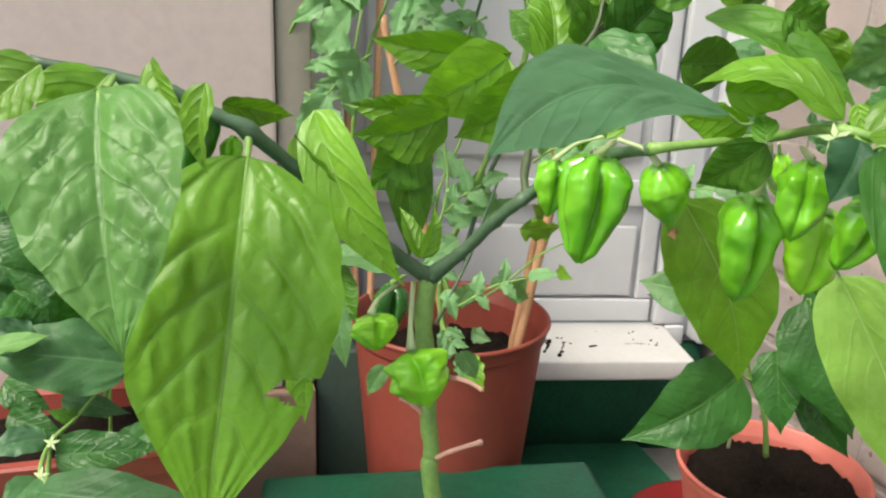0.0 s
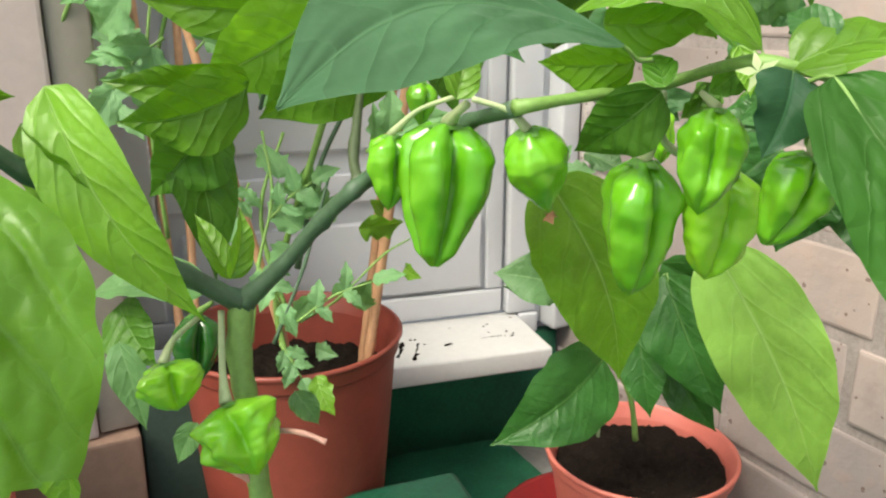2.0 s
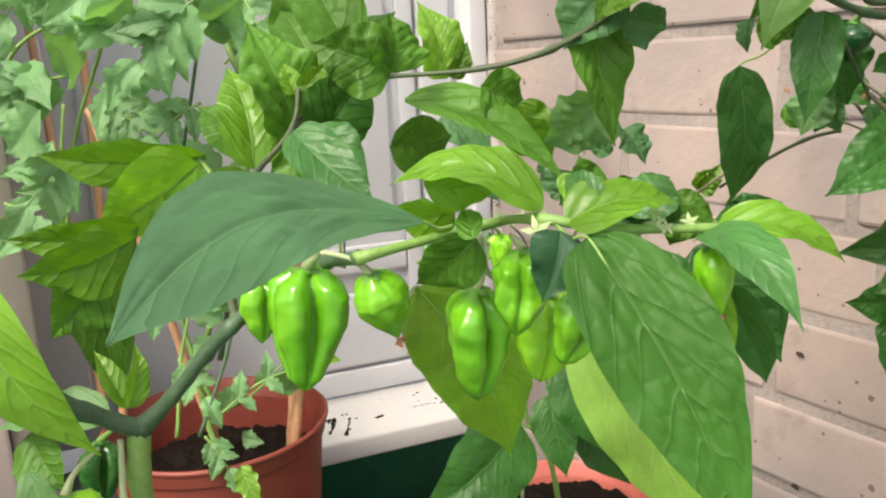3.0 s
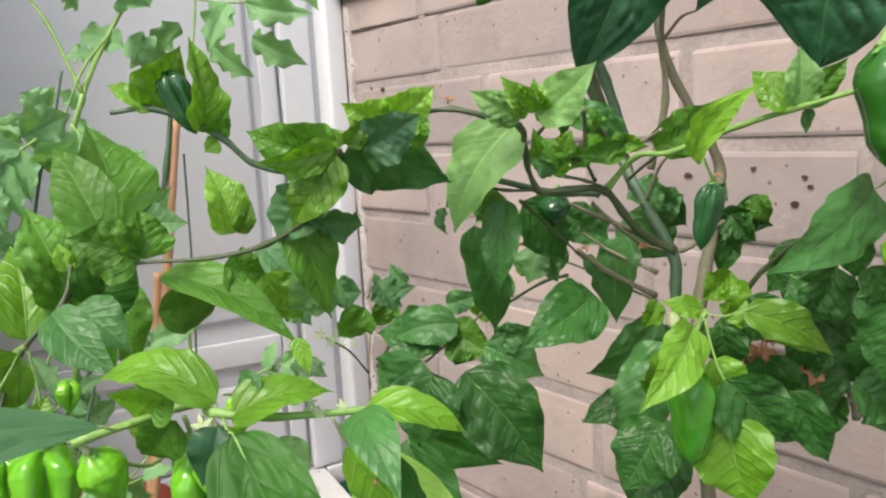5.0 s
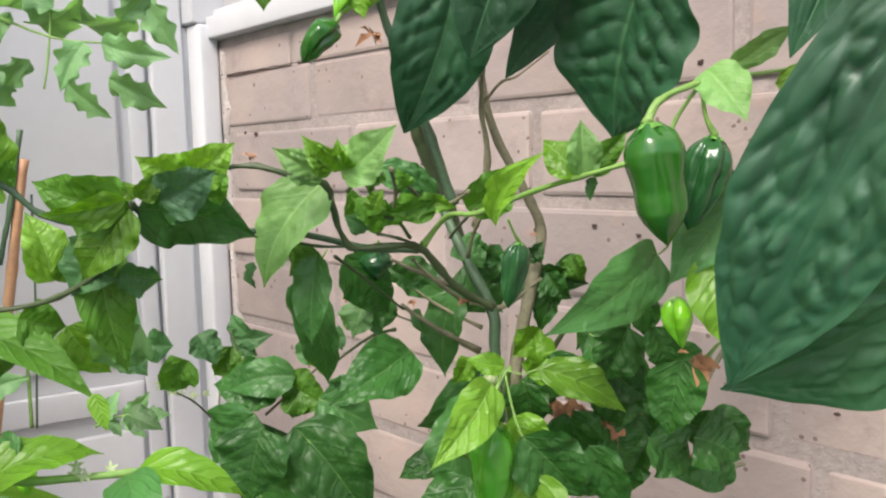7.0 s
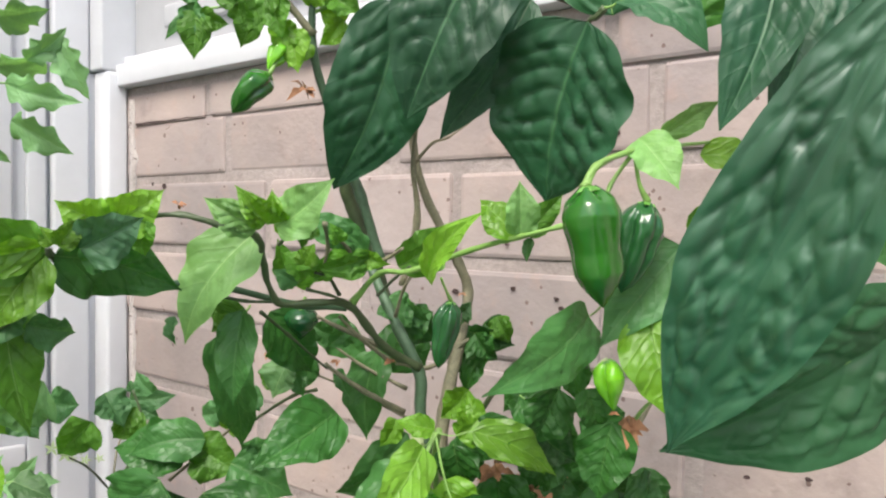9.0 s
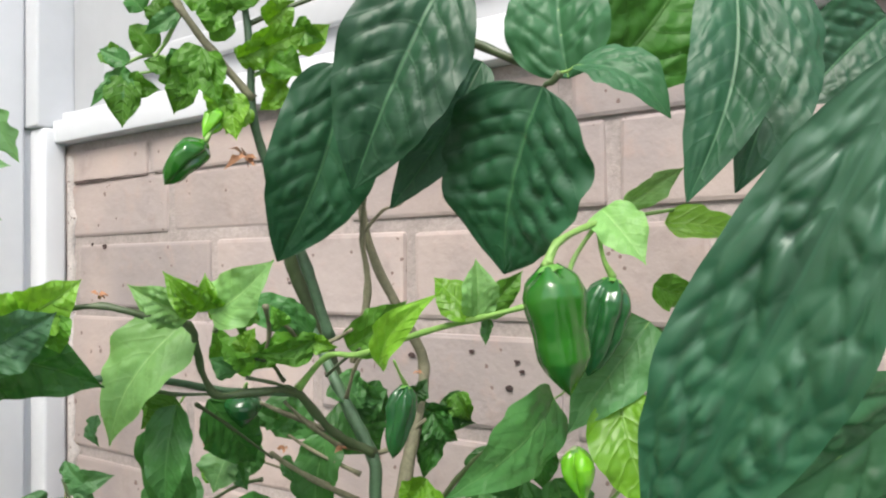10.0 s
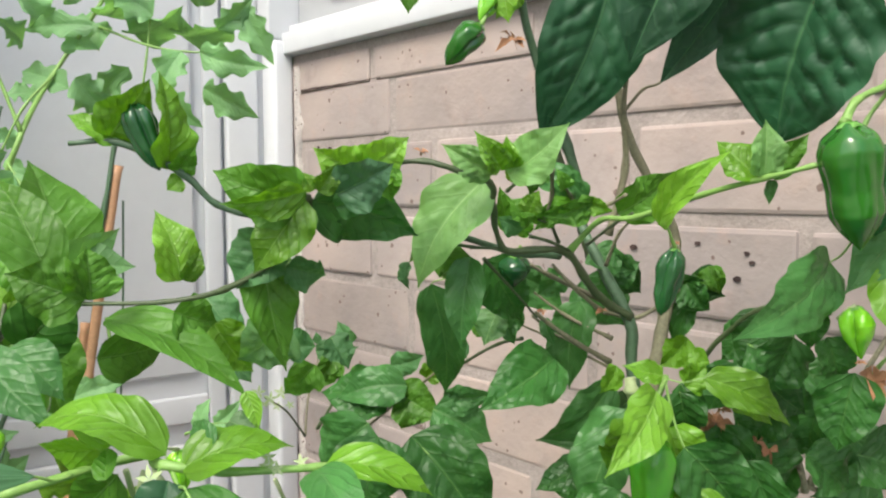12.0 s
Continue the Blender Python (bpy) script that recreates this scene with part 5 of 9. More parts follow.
leaf(wall_plant, (-0.3576, -0.5519, 0.5677), (-0.3677, -0.5391, 0.5487), 0.0234, (-0.83, -0.56, 0.06), 0.06, 0.15, "soft", pucker=0.06, crinkle=0.035, wave=0.25, rows=26, full=0.58)
leaf(wall_plant, (-0.3570, -0.5391, 0.5679), (-0.3505, -0.5449, 0.5160), 0.0219, (-0.28, -0.96, 0.07), 0.05, 0.15, "mid", pucker=0.06, crinkle=0.035, wave=0.25, rows=26, full=0.58)
leaf(wall_plant, (-0.3559, -0.5547, 0.5578), (-0.3394, -0.5562, 0.5534), 0.0152, (-0.22, -0.82, -0.53), 0.10, 0.25, "soft", pucker=0.06, crinkle=0.035, wave=0.25, rows=26, full=0.58)
leaf(wall_plant, (-0.3280, -0.5108, 0.5194), (-0.3193, -0.5185, 0.5179), 0.0157, (-0.65, -0.75, 0.07), 0.05, 0.15, "soft", pucker=0.06, crinkle=0.035, wave=0.25, rows=26, full=0.58)
leaf(wall_plant, (-0.3366, -0.4210, 0.5395), (-0.3444, -0.4095, 0.5757), 0.0243, (-0.14, -0.95, 0.27), 0.08, 0.15, "lime", pucker=0.06, crinkle=0.035, wave=0.25, rows=26, full=0.58)
leaf(wall_plant, (-0.3348, -0.4226, 0.5394), (-0.3278, -0.4265, 0.5563), 0.0106, (-0.23, -0.97, -0.13), 0.05, 0.20, "fresh", pucker=0.06, crinkle=0.035, wave=0.25, rows=26, full=0.58)
leaf(wall_plant, (-0.3887, -0.5408, 0.5896), (-0.3933, -0.5386, 0.5856), 0.0073, (-0.55, -0.81, 0.20), 0.05, 0.20, "fresh", pucker=0.06, crinkle=0.035, wave=0.25, rows=26, full=0.58)
leaf(wall_plant, (-0.3904, -0.5403, 0.5917), (-0.3870, -0.5487, 0.6009), 0.0095, (-0.22, -0.76, -0.61), 0.05, 0.20, "mid", pucker=0.06, crinkle=0.035, wave=0.25, rows=26, full=0.58)
leaf(wall_plant, (-0.3927, -0.5382, 0.5928), (-0.3950, -0.5384, 0.6265), 0.0172, (0.33, -0.94, 0.02), 0.10, 0.25, "fresh", pucker=0.06, crinkle=0.035, wave=0.25, rows=26, full=0.58)
leaf(wall_plant, (-0.4066, -0.5302, 0.6024), (-0.4194, -0.5193, 0.6113), 0.0104, (-0.32, -0.80, 0.51), 0.05, 0.20, "fresh", pucker=0.06, crinkle=0.035, wave=0.25, rows=26, full=0.58)
leaf(wall_plant, (-0.4089, -0.5281, 0.6035), (-0.3986, -0.5397, 0.6233), 0.0195, (-0.15, -0.89, -0.44), 0.08, 0.15, "fresh", pucker=0.06, crinkle=0.035, wave=0.25, rows=26, full=0.58)
leaf(wall_plant, (-0.4075, -0.4946, 0.5440), (-0.4319, -0.4828, 0.5549), 0.0256, (-0.45, -0.89, -0.05), 0.10, 0.15, "mid", pucker=0.06, crinkle=0.035, wave=0.25, rows=26, full=0.58)
leaf(wall_plant, (-0.3845, -0.3790, 0.5444), (-0.3913, -0.3657, 0.6010), 0.0467, (-0.01, -0.97, 0.23), 0.08, 0.15, "mid", rows=24)
leaf(wall_plant, (-0.4031, -0.3925, 0.5217), (-0.3908, -0.4096, 0.4734), 0.0378, (-0.08, -0.95, 0.31), 0.06, 0.15, "mid", pucker=0.06, crinkle=0.035, wave=0.25, rows=24, full=0.58)
leaf(wall_plant, (-0.4052, -0.4940, 0.5436), (-0.4053, -0.4913, 0.5642), 0.0220, (0.07, -0.99, 0.13), 0.06, 0.20, "mid", pucker=0.06, crinkle=0.035, wave=0.25, rows=26, full=0.58)
leaf(wall_plant, (-0.4264, -0.4521, 0.5215), (-0.4376, -0.4366, 0.5655), 0.0337, (0.12, -0.93, 0.36), 0.08, 0.15, "mid", pucker=0.06, crinkle=0.035, wave=0.25, rows=26, full=0.58)
leaf(wall_plant, (-0.3774, -0.5055, 0.5377), (-0.3601, -0.5080, 0.5318), 0.0199, (-0.19, -0.97, -0.15), 0.06, 0.20, "mid", pucker=0.06, crinkle=0.035, wave=0.25, rows=26, full=0.58)
leaf(wall_plant, (-0.3569, -0.4978, 0.5298), (-0.3407, -0.5015, 0.5069), 0.0211, (-0.45, -0.88, -0.18), 0.06, 0.20, "fresh", pucker=0.06, crinkle=0.035, wave=0.25, rows=26, full=0.58)
pepper(wall_plant, (-0.4033, -0.5355, 0.6148), (-0.3959, -0.5394, 0.5923), 0.0118, "dark", "long", groove=0.3, lobes=5, wrinkle=0.12, label='small wrinkled dark green pepper')
pepper(wall_plant, (-0.4216, -0.4708, 0.5118), (-0.4183, -0.4698, 0.4908), 0.0133, "bright", "bud")
pepper(wall_plant, (-0.2353, -0.5591, 0.5548), (-0.2334, -0.5557, 0.5396), 0.0162, "dark", "bud", stalk=[(-0.2392, -0.5656, 0.5600)], groove=0.08, wrinkle=0.04)
leaf(wall_plant, (-0.2537, -0.5850, 0.5939), (-0.2357, -0.5955, 0.5819), 0.0149, (-0.44, -0.89, 0.12), 0.08, 0.15, "deep", pucker=0.06, crinkle=0.035, wave=0.25, rows=26, full=0.58)
leaf(wall_plant, (-0.2355, -0.5960, 0.5801), (-0.2552, -0.5871, 0.5685), 0.0138, (-0.58, -0.63, 0.51), 0.10, 0.20, "mid", pucker=0.06, crinkle=0.035, wave=0.25, rows=26, full=0.58)
leaf(wall_plant, (-0.2467, -0.5500, 0.5531), (-0.2209, -0.5499, 0.5217), 0.0266, (-0.22, -0.96, -0.18), 0.06, 0.15, "rich", pucker=0.06, crinkle=0.035, wave=0.25, rows=26, full=0.58)
leaf(wall_plant, (-0.2721, -0.5414, 0.5527), (-0.2617, -0.5499, 0.5564), 0.0141, (-0.57, -0.79, -0.22), 0.06, 0.15, "mid", pucker=0.06, crinkle=0.035, wave=0.25, rows=26, full=0.58)
leaf(wall_plant, (-0.1702, -0.5637, 0.5474), (-0.1578, -0.5765, 0.5321), 0.0218, (-0.80, -0.57, -0.18), 0.06, 0.15, "rich", pucker=0.06, crinkle=0.035, wave=0.25, rows=26, full=0.58)
leaf(wall_plant, (-0.1607, -0.5993, 0.5406), (-0.1429, -0.6157, 0.5330), 0.0145, (-0.71, -0.61, -0.34), 0.06, 0.15, "rich", pucker=0.06, crinkle=0.035, wave=0.25, rows=26, full=0.58)
leaf(wall_plant, (-0.1519, -0.5935, 0.5421), (-0.1691, -0.5951, 0.5180), 0.0128, (-0.80, -0.18, 0.58), 0.06, 0.15, "rich", pucker=0.06, crinkle=0.035, wave=0.25, rows=26, full=0.58)
leaf(wall_plant, (-0.2061, -0.5356, 0.5259), (-0.2050, -0.5256, 0.5075), 0.0124, (-0.88, -0.39, -0.26), 0.06, 0.15, "deep", pucker=0.06, crinkle=0.035, wave=0.25, rows=26, full=0.58)
leaf(wall_plant, (-0.2517, -0.5702, 0.5687), (-0.2611, -0.5729, 0.5871), 0.0119, (-0.27, -0.92, -0.28), 0.05, 0.25, "mid", pucker=0.06, crinkle=0.035, wave=0.25, rows=26, full=0.58)
leaf(wall_plant, (-0.2500, -0.5720, 0.5661), (-0.2479, -0.5791, 0.5765), 0.0104, (-0.57, -0.73, -0.38), 0.05, 0.25, "mid", pucker=0.06, crinkle=0.035, wave=0.25, rows=26, full=0.58)
leaf(wall_plant, (-0.2368, -0.5839, 0.5104), (-0.2793, -0.5781, 0.4935), 0.0281, (-0.73, -0.60, 0.33), 0.08, 0.18, "rich", pucker=0.06, crinkle=0.035, wave=0.25, rows=30, full=0.58)
leaf(wall_plant, (-0.1803, -0.5760, 0.4887), (-0.1958, -0.5406, 0.4544), 0.0232, (-0.74, -0.60, -0.29), 0.15, 0.15, "deep", pucker=0.06, crinkle=0.035, wave=0.25, rows=26, full=0.58)
leaf(wall_plant, (-0.2225, -0.4499, 0.4639), (-0.2477, -0.4147, 0.4648), 0.0331, (-0.68, -0.50, 0.53), 0.10, 0.15, "rich", pucker=0.06, crinkle=0.035, wave=0.25, rows=26, full=0.58)
leaf(wall_plant, (-0.2294, -0.4301, 0.4685), (-0.2340, -0.4417, 0.4505), 0.0198, (-0.64, -0.56, 0.53), 0.06, 0.15, "mid", pucker=0.06, crinkle=0.035, wave=0.25, rows=26, full=0.58)
leaf(wall_plant, (-0.2196, -0.4519, 0.4673), (-0.2077, -0.4772, 0.4544), 0.0276, (-0.81, -0.52, 0.26), 0.06, 0.15, "mid", pucker=0.06, crinkle=0.035, wave=0.25, rows=26, full=0.58)
leaf(wall_plant, (-0.2173, -0.4811, 0.4625), (-0.1934, -0.5042, 0.4438), 0.0301, (-0.46, -0.80, 0.40), 0.06, 0.15, "deep", pucker=0.06, crinkle=0.035, wave=0.25, rows=26, full=0.58)
leaf(wall_plant, (-0.2454, -0.4579, 0.4551), (-0.2612, -0.4350, 0.4240), 0.0372, (-0.87, -0.49, 0.08), 0.06, 0.12, "deep", pucker=0.06, crinkle=0.035, wave=0.25, rows=26, full=0.58)
leaf(wall_plant, (-0.2391, -0.4877, 0.4534), (-0.2122, -0.5201, 0.3962), 0.0473, (-0.69, -0.69, 0.24), 0.06, 0.15, "rich", pucker=0.06, crinkle=0.035, wave=0.25, rows=30, full=0.58)
leaf(wall_plant, (-0.2536, -0.4775, 0.4534), (-0.2629, -0.4748, 0.4128), 0.0416, (-0.74, -0.66, 0.13), 0.05, 0.10, "rich", pucker=0.06, crinkle=0.035, wave=0.25, rows=26, full=0.58)
leaf(wall_plant, (-0.2276, -0.4389, 0.4405), (-0.2352, -0.4332, 0.4112), 0.0429, (-0.73, -0.68, 0.06), 0.05, 0.10, "rich", pucker=0.06, crinkle=0.035, wave=0.25, rows=26, full=0.58)
leaf(wall_plant, (-0.1561, -0.2693, 0.4556), (-0.1294, -0.2920, 0.4582), 0.0192, (-0.65, -0.76, 0.03), 0.08, 0.12, "soft", pucker=0.06, crinkle=0.035, wave=0.25, rows=26, full=0.58)
leaf(wall_plant, (-0.1546, -0.2699, 0.4613), (-0.1549, -0.2684, 0.4707), 0.0077, (-0.36, -0.92, 0.14), 0.08, 0.12, "soft", pucker=0.06, crinkle=0.035, wave=0.25, rows=26, full=0.58)
leaf(wall_plant, (-0.1502, -0.2753, 0.4493), (-0.1401, -0.2851, 0.4410), 0.0125, (-0.65, -0.75, 0.11), 0.08, 0.12, "soft", pucker=0.06, crinkle=0.035, wave=0.25, rows=26, full=0.58)
stem(wall_plant, [(-0.1882, -0.3022, 0.3991), (-0.1788, -0.2933, 0.4273), (-0.1561, -0.2711, 0.4424), (-0.1546, -0.2699, 0.4613)], [0.0008, 0.0007, 0.0006, 0.0005], "wood", "twig")
stem(wall_plant, [(-0.1882, -0.3022, 0.3991), (-0.2181, -0.3255, 0.4289), (-0.2440, -0.3406, 0.4467)], [0.0008, 0.0007, 0.0005], "deep", "twig")
leaf(wall_plant, (-0.2466, -0.6424, 0.5081), (-0.2844, -0.6460, 0.4847), 0.0184, (-0.26, -0.80, 0.54), 0.08, 0.18, "lime", stalk=(-0.2345, -0.6379, 0.5108), pucker=0.06, crinkle=0.035, wave=0.25, rows=22, full=0.58)
leaf(wall_plant, (-0.2354, -0.6483, 0.4853), (-0.2116, -0.6602, 0.4556), 0.0291, (-0.64, -0.73, -0.23), 0.06, 0.15, "rich", stalk=(-0.2343, -0.6382, 0.5105), pucker=0.06, crinkle=0.035, wave=0.25, rows=22, full=0.58)
leaf(wall_plant, (-0.2321, -0.6475, 0.4688), (-0.2252, -0.6537, 0.4297), 0.0328, (-0.87, -0.49, -0.08), 0.06, 0.15, "fresh", rows=22)
leaf(wall_plant, (-0.2259, -0.6505, 0.5116), (-0.1981, -0.6731, 0.4915), 0.0169, (-0.36, -0.83, 0.43), 0.08, 0.25, "fresh", stalk=(-0.2345, -0.6379, 0.5108), pucker=0.06, crinkle=0.035, wave=0.25, rows=26, full=0.58)
leaf(wall_plant, (-0.2311, -0.6355, 0.5107), (-0.2433, -0.6244, 0.5150), 0.0101, (-0.47, -0.72, 0.51), 0.06, 0.20, "fresh", pucker=0.06, crinkle=0.035, wave=0.25, rows=26, full=0.58)
leaf(wall_plant, (-0.2225, -0.6123, 0.4905), (-0.2379, -0.6018, 0.4420), 0.0296, (-0.94, -0.25, 0.24), 0.05, 0.12, "deep", pucker=0.06, crinkle=0.035, wave=0.25, rows=22, full=0.58)
leaf(wall_plant, (-0.2239, -0.5904, 0.4606), (-0.2416, -0.5778, 0.4496), 0.0158, (-0.67, -0.40, 0.62), 0.05, 0.15, "rich", pucker=0.06, crinkle=0.035, wave=0.25, rows=26, full=0.58)
leaf(wall_plant, (-0.2363, -0.6195, 0.4598), (-0.2492, -0.6079, 0.4291), 0.0299, (-0.90, -0.36, 0.24), 0.05, 0.12, "rich", pucker=0.06, crinkle=0.035, wave=0.25, rows=26, full=0.58)
leaf(wall_plant, (-0.2025, -0.6577, 0.4745), (-0.1849, -0.6653, 0.4402), 0.0195, (-0.78, -0.56, -0.28), 0.05, 0.15, "rich", pucker=0.06, crinkle=0.035, wave=0.25, rows=26, full=0.58)
leaf(wall_plant, (-0.2190, -0.6387, 0.5047), (-0.2106, -0.6440, 0.5137), 0.0151, (-0.60, -0.79, 0.09), 0.05, 0.20, "fresh", pucker=0.06, crinkle=0.035, wave=0.25, rows=26, full=0.58)
leaf(wall_plant, (-0.2106, -0.6567, 0.5156), (-0.2129, -0.6455, 0.4950), 0.0173, (-1.00, -0.05, 0.08), 0.05, 0.20, "rich", pucker=0.06, crinkle=0.035, wave=0.25, rows=26, full=0.58)
leaf(wall_plant, (-0.1739, -0.6491, 0.5081), (-0.1610, -0.6507, 0.4850), 0.0244, (-0.84, -0.30, -0.45), 0.05, 0.15, "rich", pucker=0.06, crinkle=0.035, wave=0.25, rows=26, full=0.58)
leaf(wall_plant, (-0.2211, -0.6374, 0.5025), (-0.2112, -0.6364, 0.4803), 0.0199, (-0.83, -0.41, -0.39), 0.05, 0.15, "rich", pucker=0.06, crinkle=0.035, wave=0.25, rows=26, full=0.58)
pepper(wall_plant, (-0.2434, -0.6398, 0.4892), (-0.2434, -0.6392, 0.4489), 0.0201, "leafy", "long", stalk=[(-0.2339, -0.6385, 0.5104), (-0.2397, -0.6380, 0.5016)], groove=0.12, label='long ribbed green pepper')
pepper(wall_plant, (-0.2312, -0.7029, 0.6068), (-0.2229, -0.7056, 0.5647), 0.0214, "green", "bell", stalk=[(-0.2055, -0.7081, 0.6220), (-0.2239, -0.7046, 0.6168), (-0.2295, -0.7031, 0.6108)], groove=0.07, wrinkle=0.05, label='glossy long green pepper', split=(-0.52, -0.99, -0.03))
pepper(wall_plant, (-0.2017, -0.7118, 0.6022), (-0.2072, -0.7046, 0.5692), 0.0177, "dark", "long", stalk=[(-0.2055, -0.7081, 0.6220), (-0.2050, -0.7100, 0.6102)], groove=0.22, lobes=5, label='dark green ribbed pepper')
pepper(wall_plant, (-0.2137, -0.6292, 0.5604), (-0.2156, -0.6242, 0.5320), 0.0125, "dark", "long", stalk=[(-0.2210, -0.6295, 0.5717), (-0.2176, -0.6299, 0.5657)], groove=0.22, lobes=4, label='small wrinkled dark green pepper')
pepper(wall_plant, (-0.2030, -0.6978, 0.5423), (-0.2000, -0.6992, 0.5230), 0.0129, "bright", "bud", stalk=[(-0.2029, -0.6912, 0.5375), (-0.2040, -0.6953, 0.5415)], dried=True)
leaf(wall_plant, (-0.2392, -0.6375, 0.5719), (-0.2461, -0.6701, 0.5992), 0.0130, (-0.98, 0.08, -0.15), 0.12, 0.25, "lime", pucker=0.06, crinkle=0.035, wave=0.25, rows=22, full=0.58)
leaf(wall_plant, (-0.2218, -0.6063, 0.5753), (-0.2015, -0.6208, 0.5939), 0.0209, (-0.48, -0.86, -0.14), 0.10, 0.15, "mid", pucker=0.06, crinkle=0.035, wave=0.25, rows=26, full=0.58)
leaf(wall_plant, (-0.2306, -0.6747, 0.5903), (-0.2336, -0.6762, 0.6104), 0.0140, (-0.64, -0.75, -0.15), 0.05, 0.25, "mint", pucker=0.06, crinkle=0.035, wave=0.25, rows=26, full=0.58)
leaf(wall_plant, (-0.2274, -0.6713, 0.5896), (-0.2295, -0.6555, 0.6038), 0.0154, (-0.77, -0.48, 0.42), 0.05, 0.20, "fresh", pucker=0.06, crinkle=0.035, wave=0.25, rows=26, full=0.58)
leaf(wall_plant, (-0.2259, -0.6728, 0.5913), (-0.2151, -0.6839, 0.6061), 0.0112, (-0.60, -0.79, -0.15), 0.05, 0.20, "mid", pucker=0.06, crinkle=0.035, wave=0.25, rows=26, full=0.58)
leaf(wall_plant, (-0.2240, -0.6753, 0.5892), (-0.2255, -0.6746, 0.5800), 0.0045, (-0.96, -0.24, 0.14), 0.05, 0.20, "deep", pucker=0.06, crinkle=0.035, wave=0.25, rows=26, full=0.58)
leaf(wall_plant, (-0.1896, -0.7114, 0.6287), (-0.1737, -0.7285, 0.6430), 0.0107, (-0.56, -0.77, -0.30), 0.06, 0.25, "mint", pucker=0.06, crinkle=0.035, wave=0.25, rows=26, full=0.58)
leaf(wall_plant, (-0.1942, -0.6846, 0.5576), (-0.2602, -0.6797, 0.5352), 0.0236, (-0.20, -0.90, 0.40), 0.05, 0.12, "deep", stalk=(-0.1973, -0.6944, 0.5679), pucker=0.06, crinkle=0.035, wave=0.25, rows=24, full=0.58)
leaf(wall_plant, (-0.1794, -0.7164, 0.5867), (-0.2008, -0.6927, 0.5466), 0.0274, (-0.90, -0.34, 0.28), 0.05, 0.12, "soft", pucker=0.06, crinkle=0.035, wave=0.25, rows=24, full=0.58)
leaf(wall_plant, (-0.1904, -0.6938, 0.5153), (-0.1915, -0.6887, 0.4833), 0.0244, (-0.94, -0.33, -0.02), 0.05, 0.12, "rich", pucker=0.06, crinkle=0.035, wave=0.25, rows=22, full=0.58)
leaf(wall_plant, (-0.1899, -0.6630, 0.5342), (-0.1963, -0.6509, 0.5092), 0.0247, (-0.96, -0.23, 0.14), 0.05, 0.12, "rich", pucker=0.06, crinkle=0.035, wave=0.25, rows=26, full=0.58)
leaf(wall_plant, (-0.1903, -0.6765, 0.5407), (-0.1870, -0.6752, 0.5213), 0.0144, (-0.95, -0.26, -0.18), 0.05, 0.12, "rich", pucker=0.06, crinkle=0.035, wave=0.25, rows=26, full=0.58)
leaf(wall_plant, (-0.2002, -0.6387, 0.5127), (-0.2082, -0.6296, 0.5101), 0.0126, (-0.72, -0.50, 0.48), 0.05, 0.20, "fresh", pucker=0.06, crinkle=0.035, wave=0.25, rows=26, full=0.58)
leaf(wall_plant, (-0.1877, -0.6538, 0.5081), (-0.1759, -0.6697, 0.4914), 0.0227, (-0.84, -0.54, -0.08), 0.05, 0.15, "rich", pucker=0.06, crinkle=0.035, wave=0.25, rows=26, full=0.58)
leaf(wall_plant, (-0.1722, -0.6588, 0.4959), (-0.1774, -0.6481, 0.4716), 0.0235, (-0.98, -0.17, 0.13), 0.05, 0.15, "rich", pucker=0.06, crinkle=0.035, wave=0.25, rows=26, full=0.58)
leaf(wall_plant, (-0.1906, -0.6386, 0.4830), (-0.1793, -0.6407, 0.4518), 0.0289, (-0.84, -0.47, -0.27), 0.05, 0.15, "rich", pucker=0.06, crinkle=0.035, wave=0.25, rows=26, full=0.58)
leaf(wall_plant, (-0.1378, -0.7024, 0.5991), (-0.1158, -0.7142, 0.5945), 0.0154, (-0.50, -0.77, -0.41), 0.05, 0.15, "mid", pucker=0.06, crinkle=0.035, wave=0.25, rows=26, full=0.58)
leaf(wall_plant, (-0.1418, -0.6997, 0.5820), (-0.1305, -0.7011, 0.5567), 0.0179, (-0.90, -0.19, -0.39), 0.05, 0.15, "mid", pucker=0.06, crinkle=0.035, wave=0.25, rows=26, full=0.58)
leaf(wall_plant, (-0.1529, -0.6030, 0.5443), (-0.1442, -0.6145, 0.5332), 0.0177, (-0.85, -0.51, -0.13), 0.05, 0.15, "rich", pucker=0.06, crinkle=0.035, wave=0.25, rows=26, full=0.58)
leaf(wall_plant, (-0.1826, -0.5685, 0.5408), (-0.1693, -0.5832, 0.5496), 0.0206, (-0.69, -0.71, -0.13), 0.05, 0.15, "deep", pucker=0.06, crinkle=0.035, wave=0.25, rows=26, full=0.58)
leaf(wall_plant, (-0.1553, -0.6015, 0.5330), (-0.1539, -0.6043, 0.5217), 0.0106, (-0.92, -0.40, -0.01), 0.05, 0.15, "rich", pucker=0.06, crinkle=0.035, wave=0.25, rows=26, full=0.58)
dried_flower(wall_plant, (-0.1862, -0.6991, 0.5119), 0.0060)
dried_flower(wall_plant, (-0.2028, -0.6382, 0.4895), 0.0050)
dried_flower(wall_plant, (-0.1979, -0.6436, 0.4921), 0.0040)
dried_flower(wall_plant, (-0.1773, -0.6554, 0.4733), 0.0080)
dried_flower(wall_plant, (-0.2232, -0.5482, 0.6572), 0.0045)
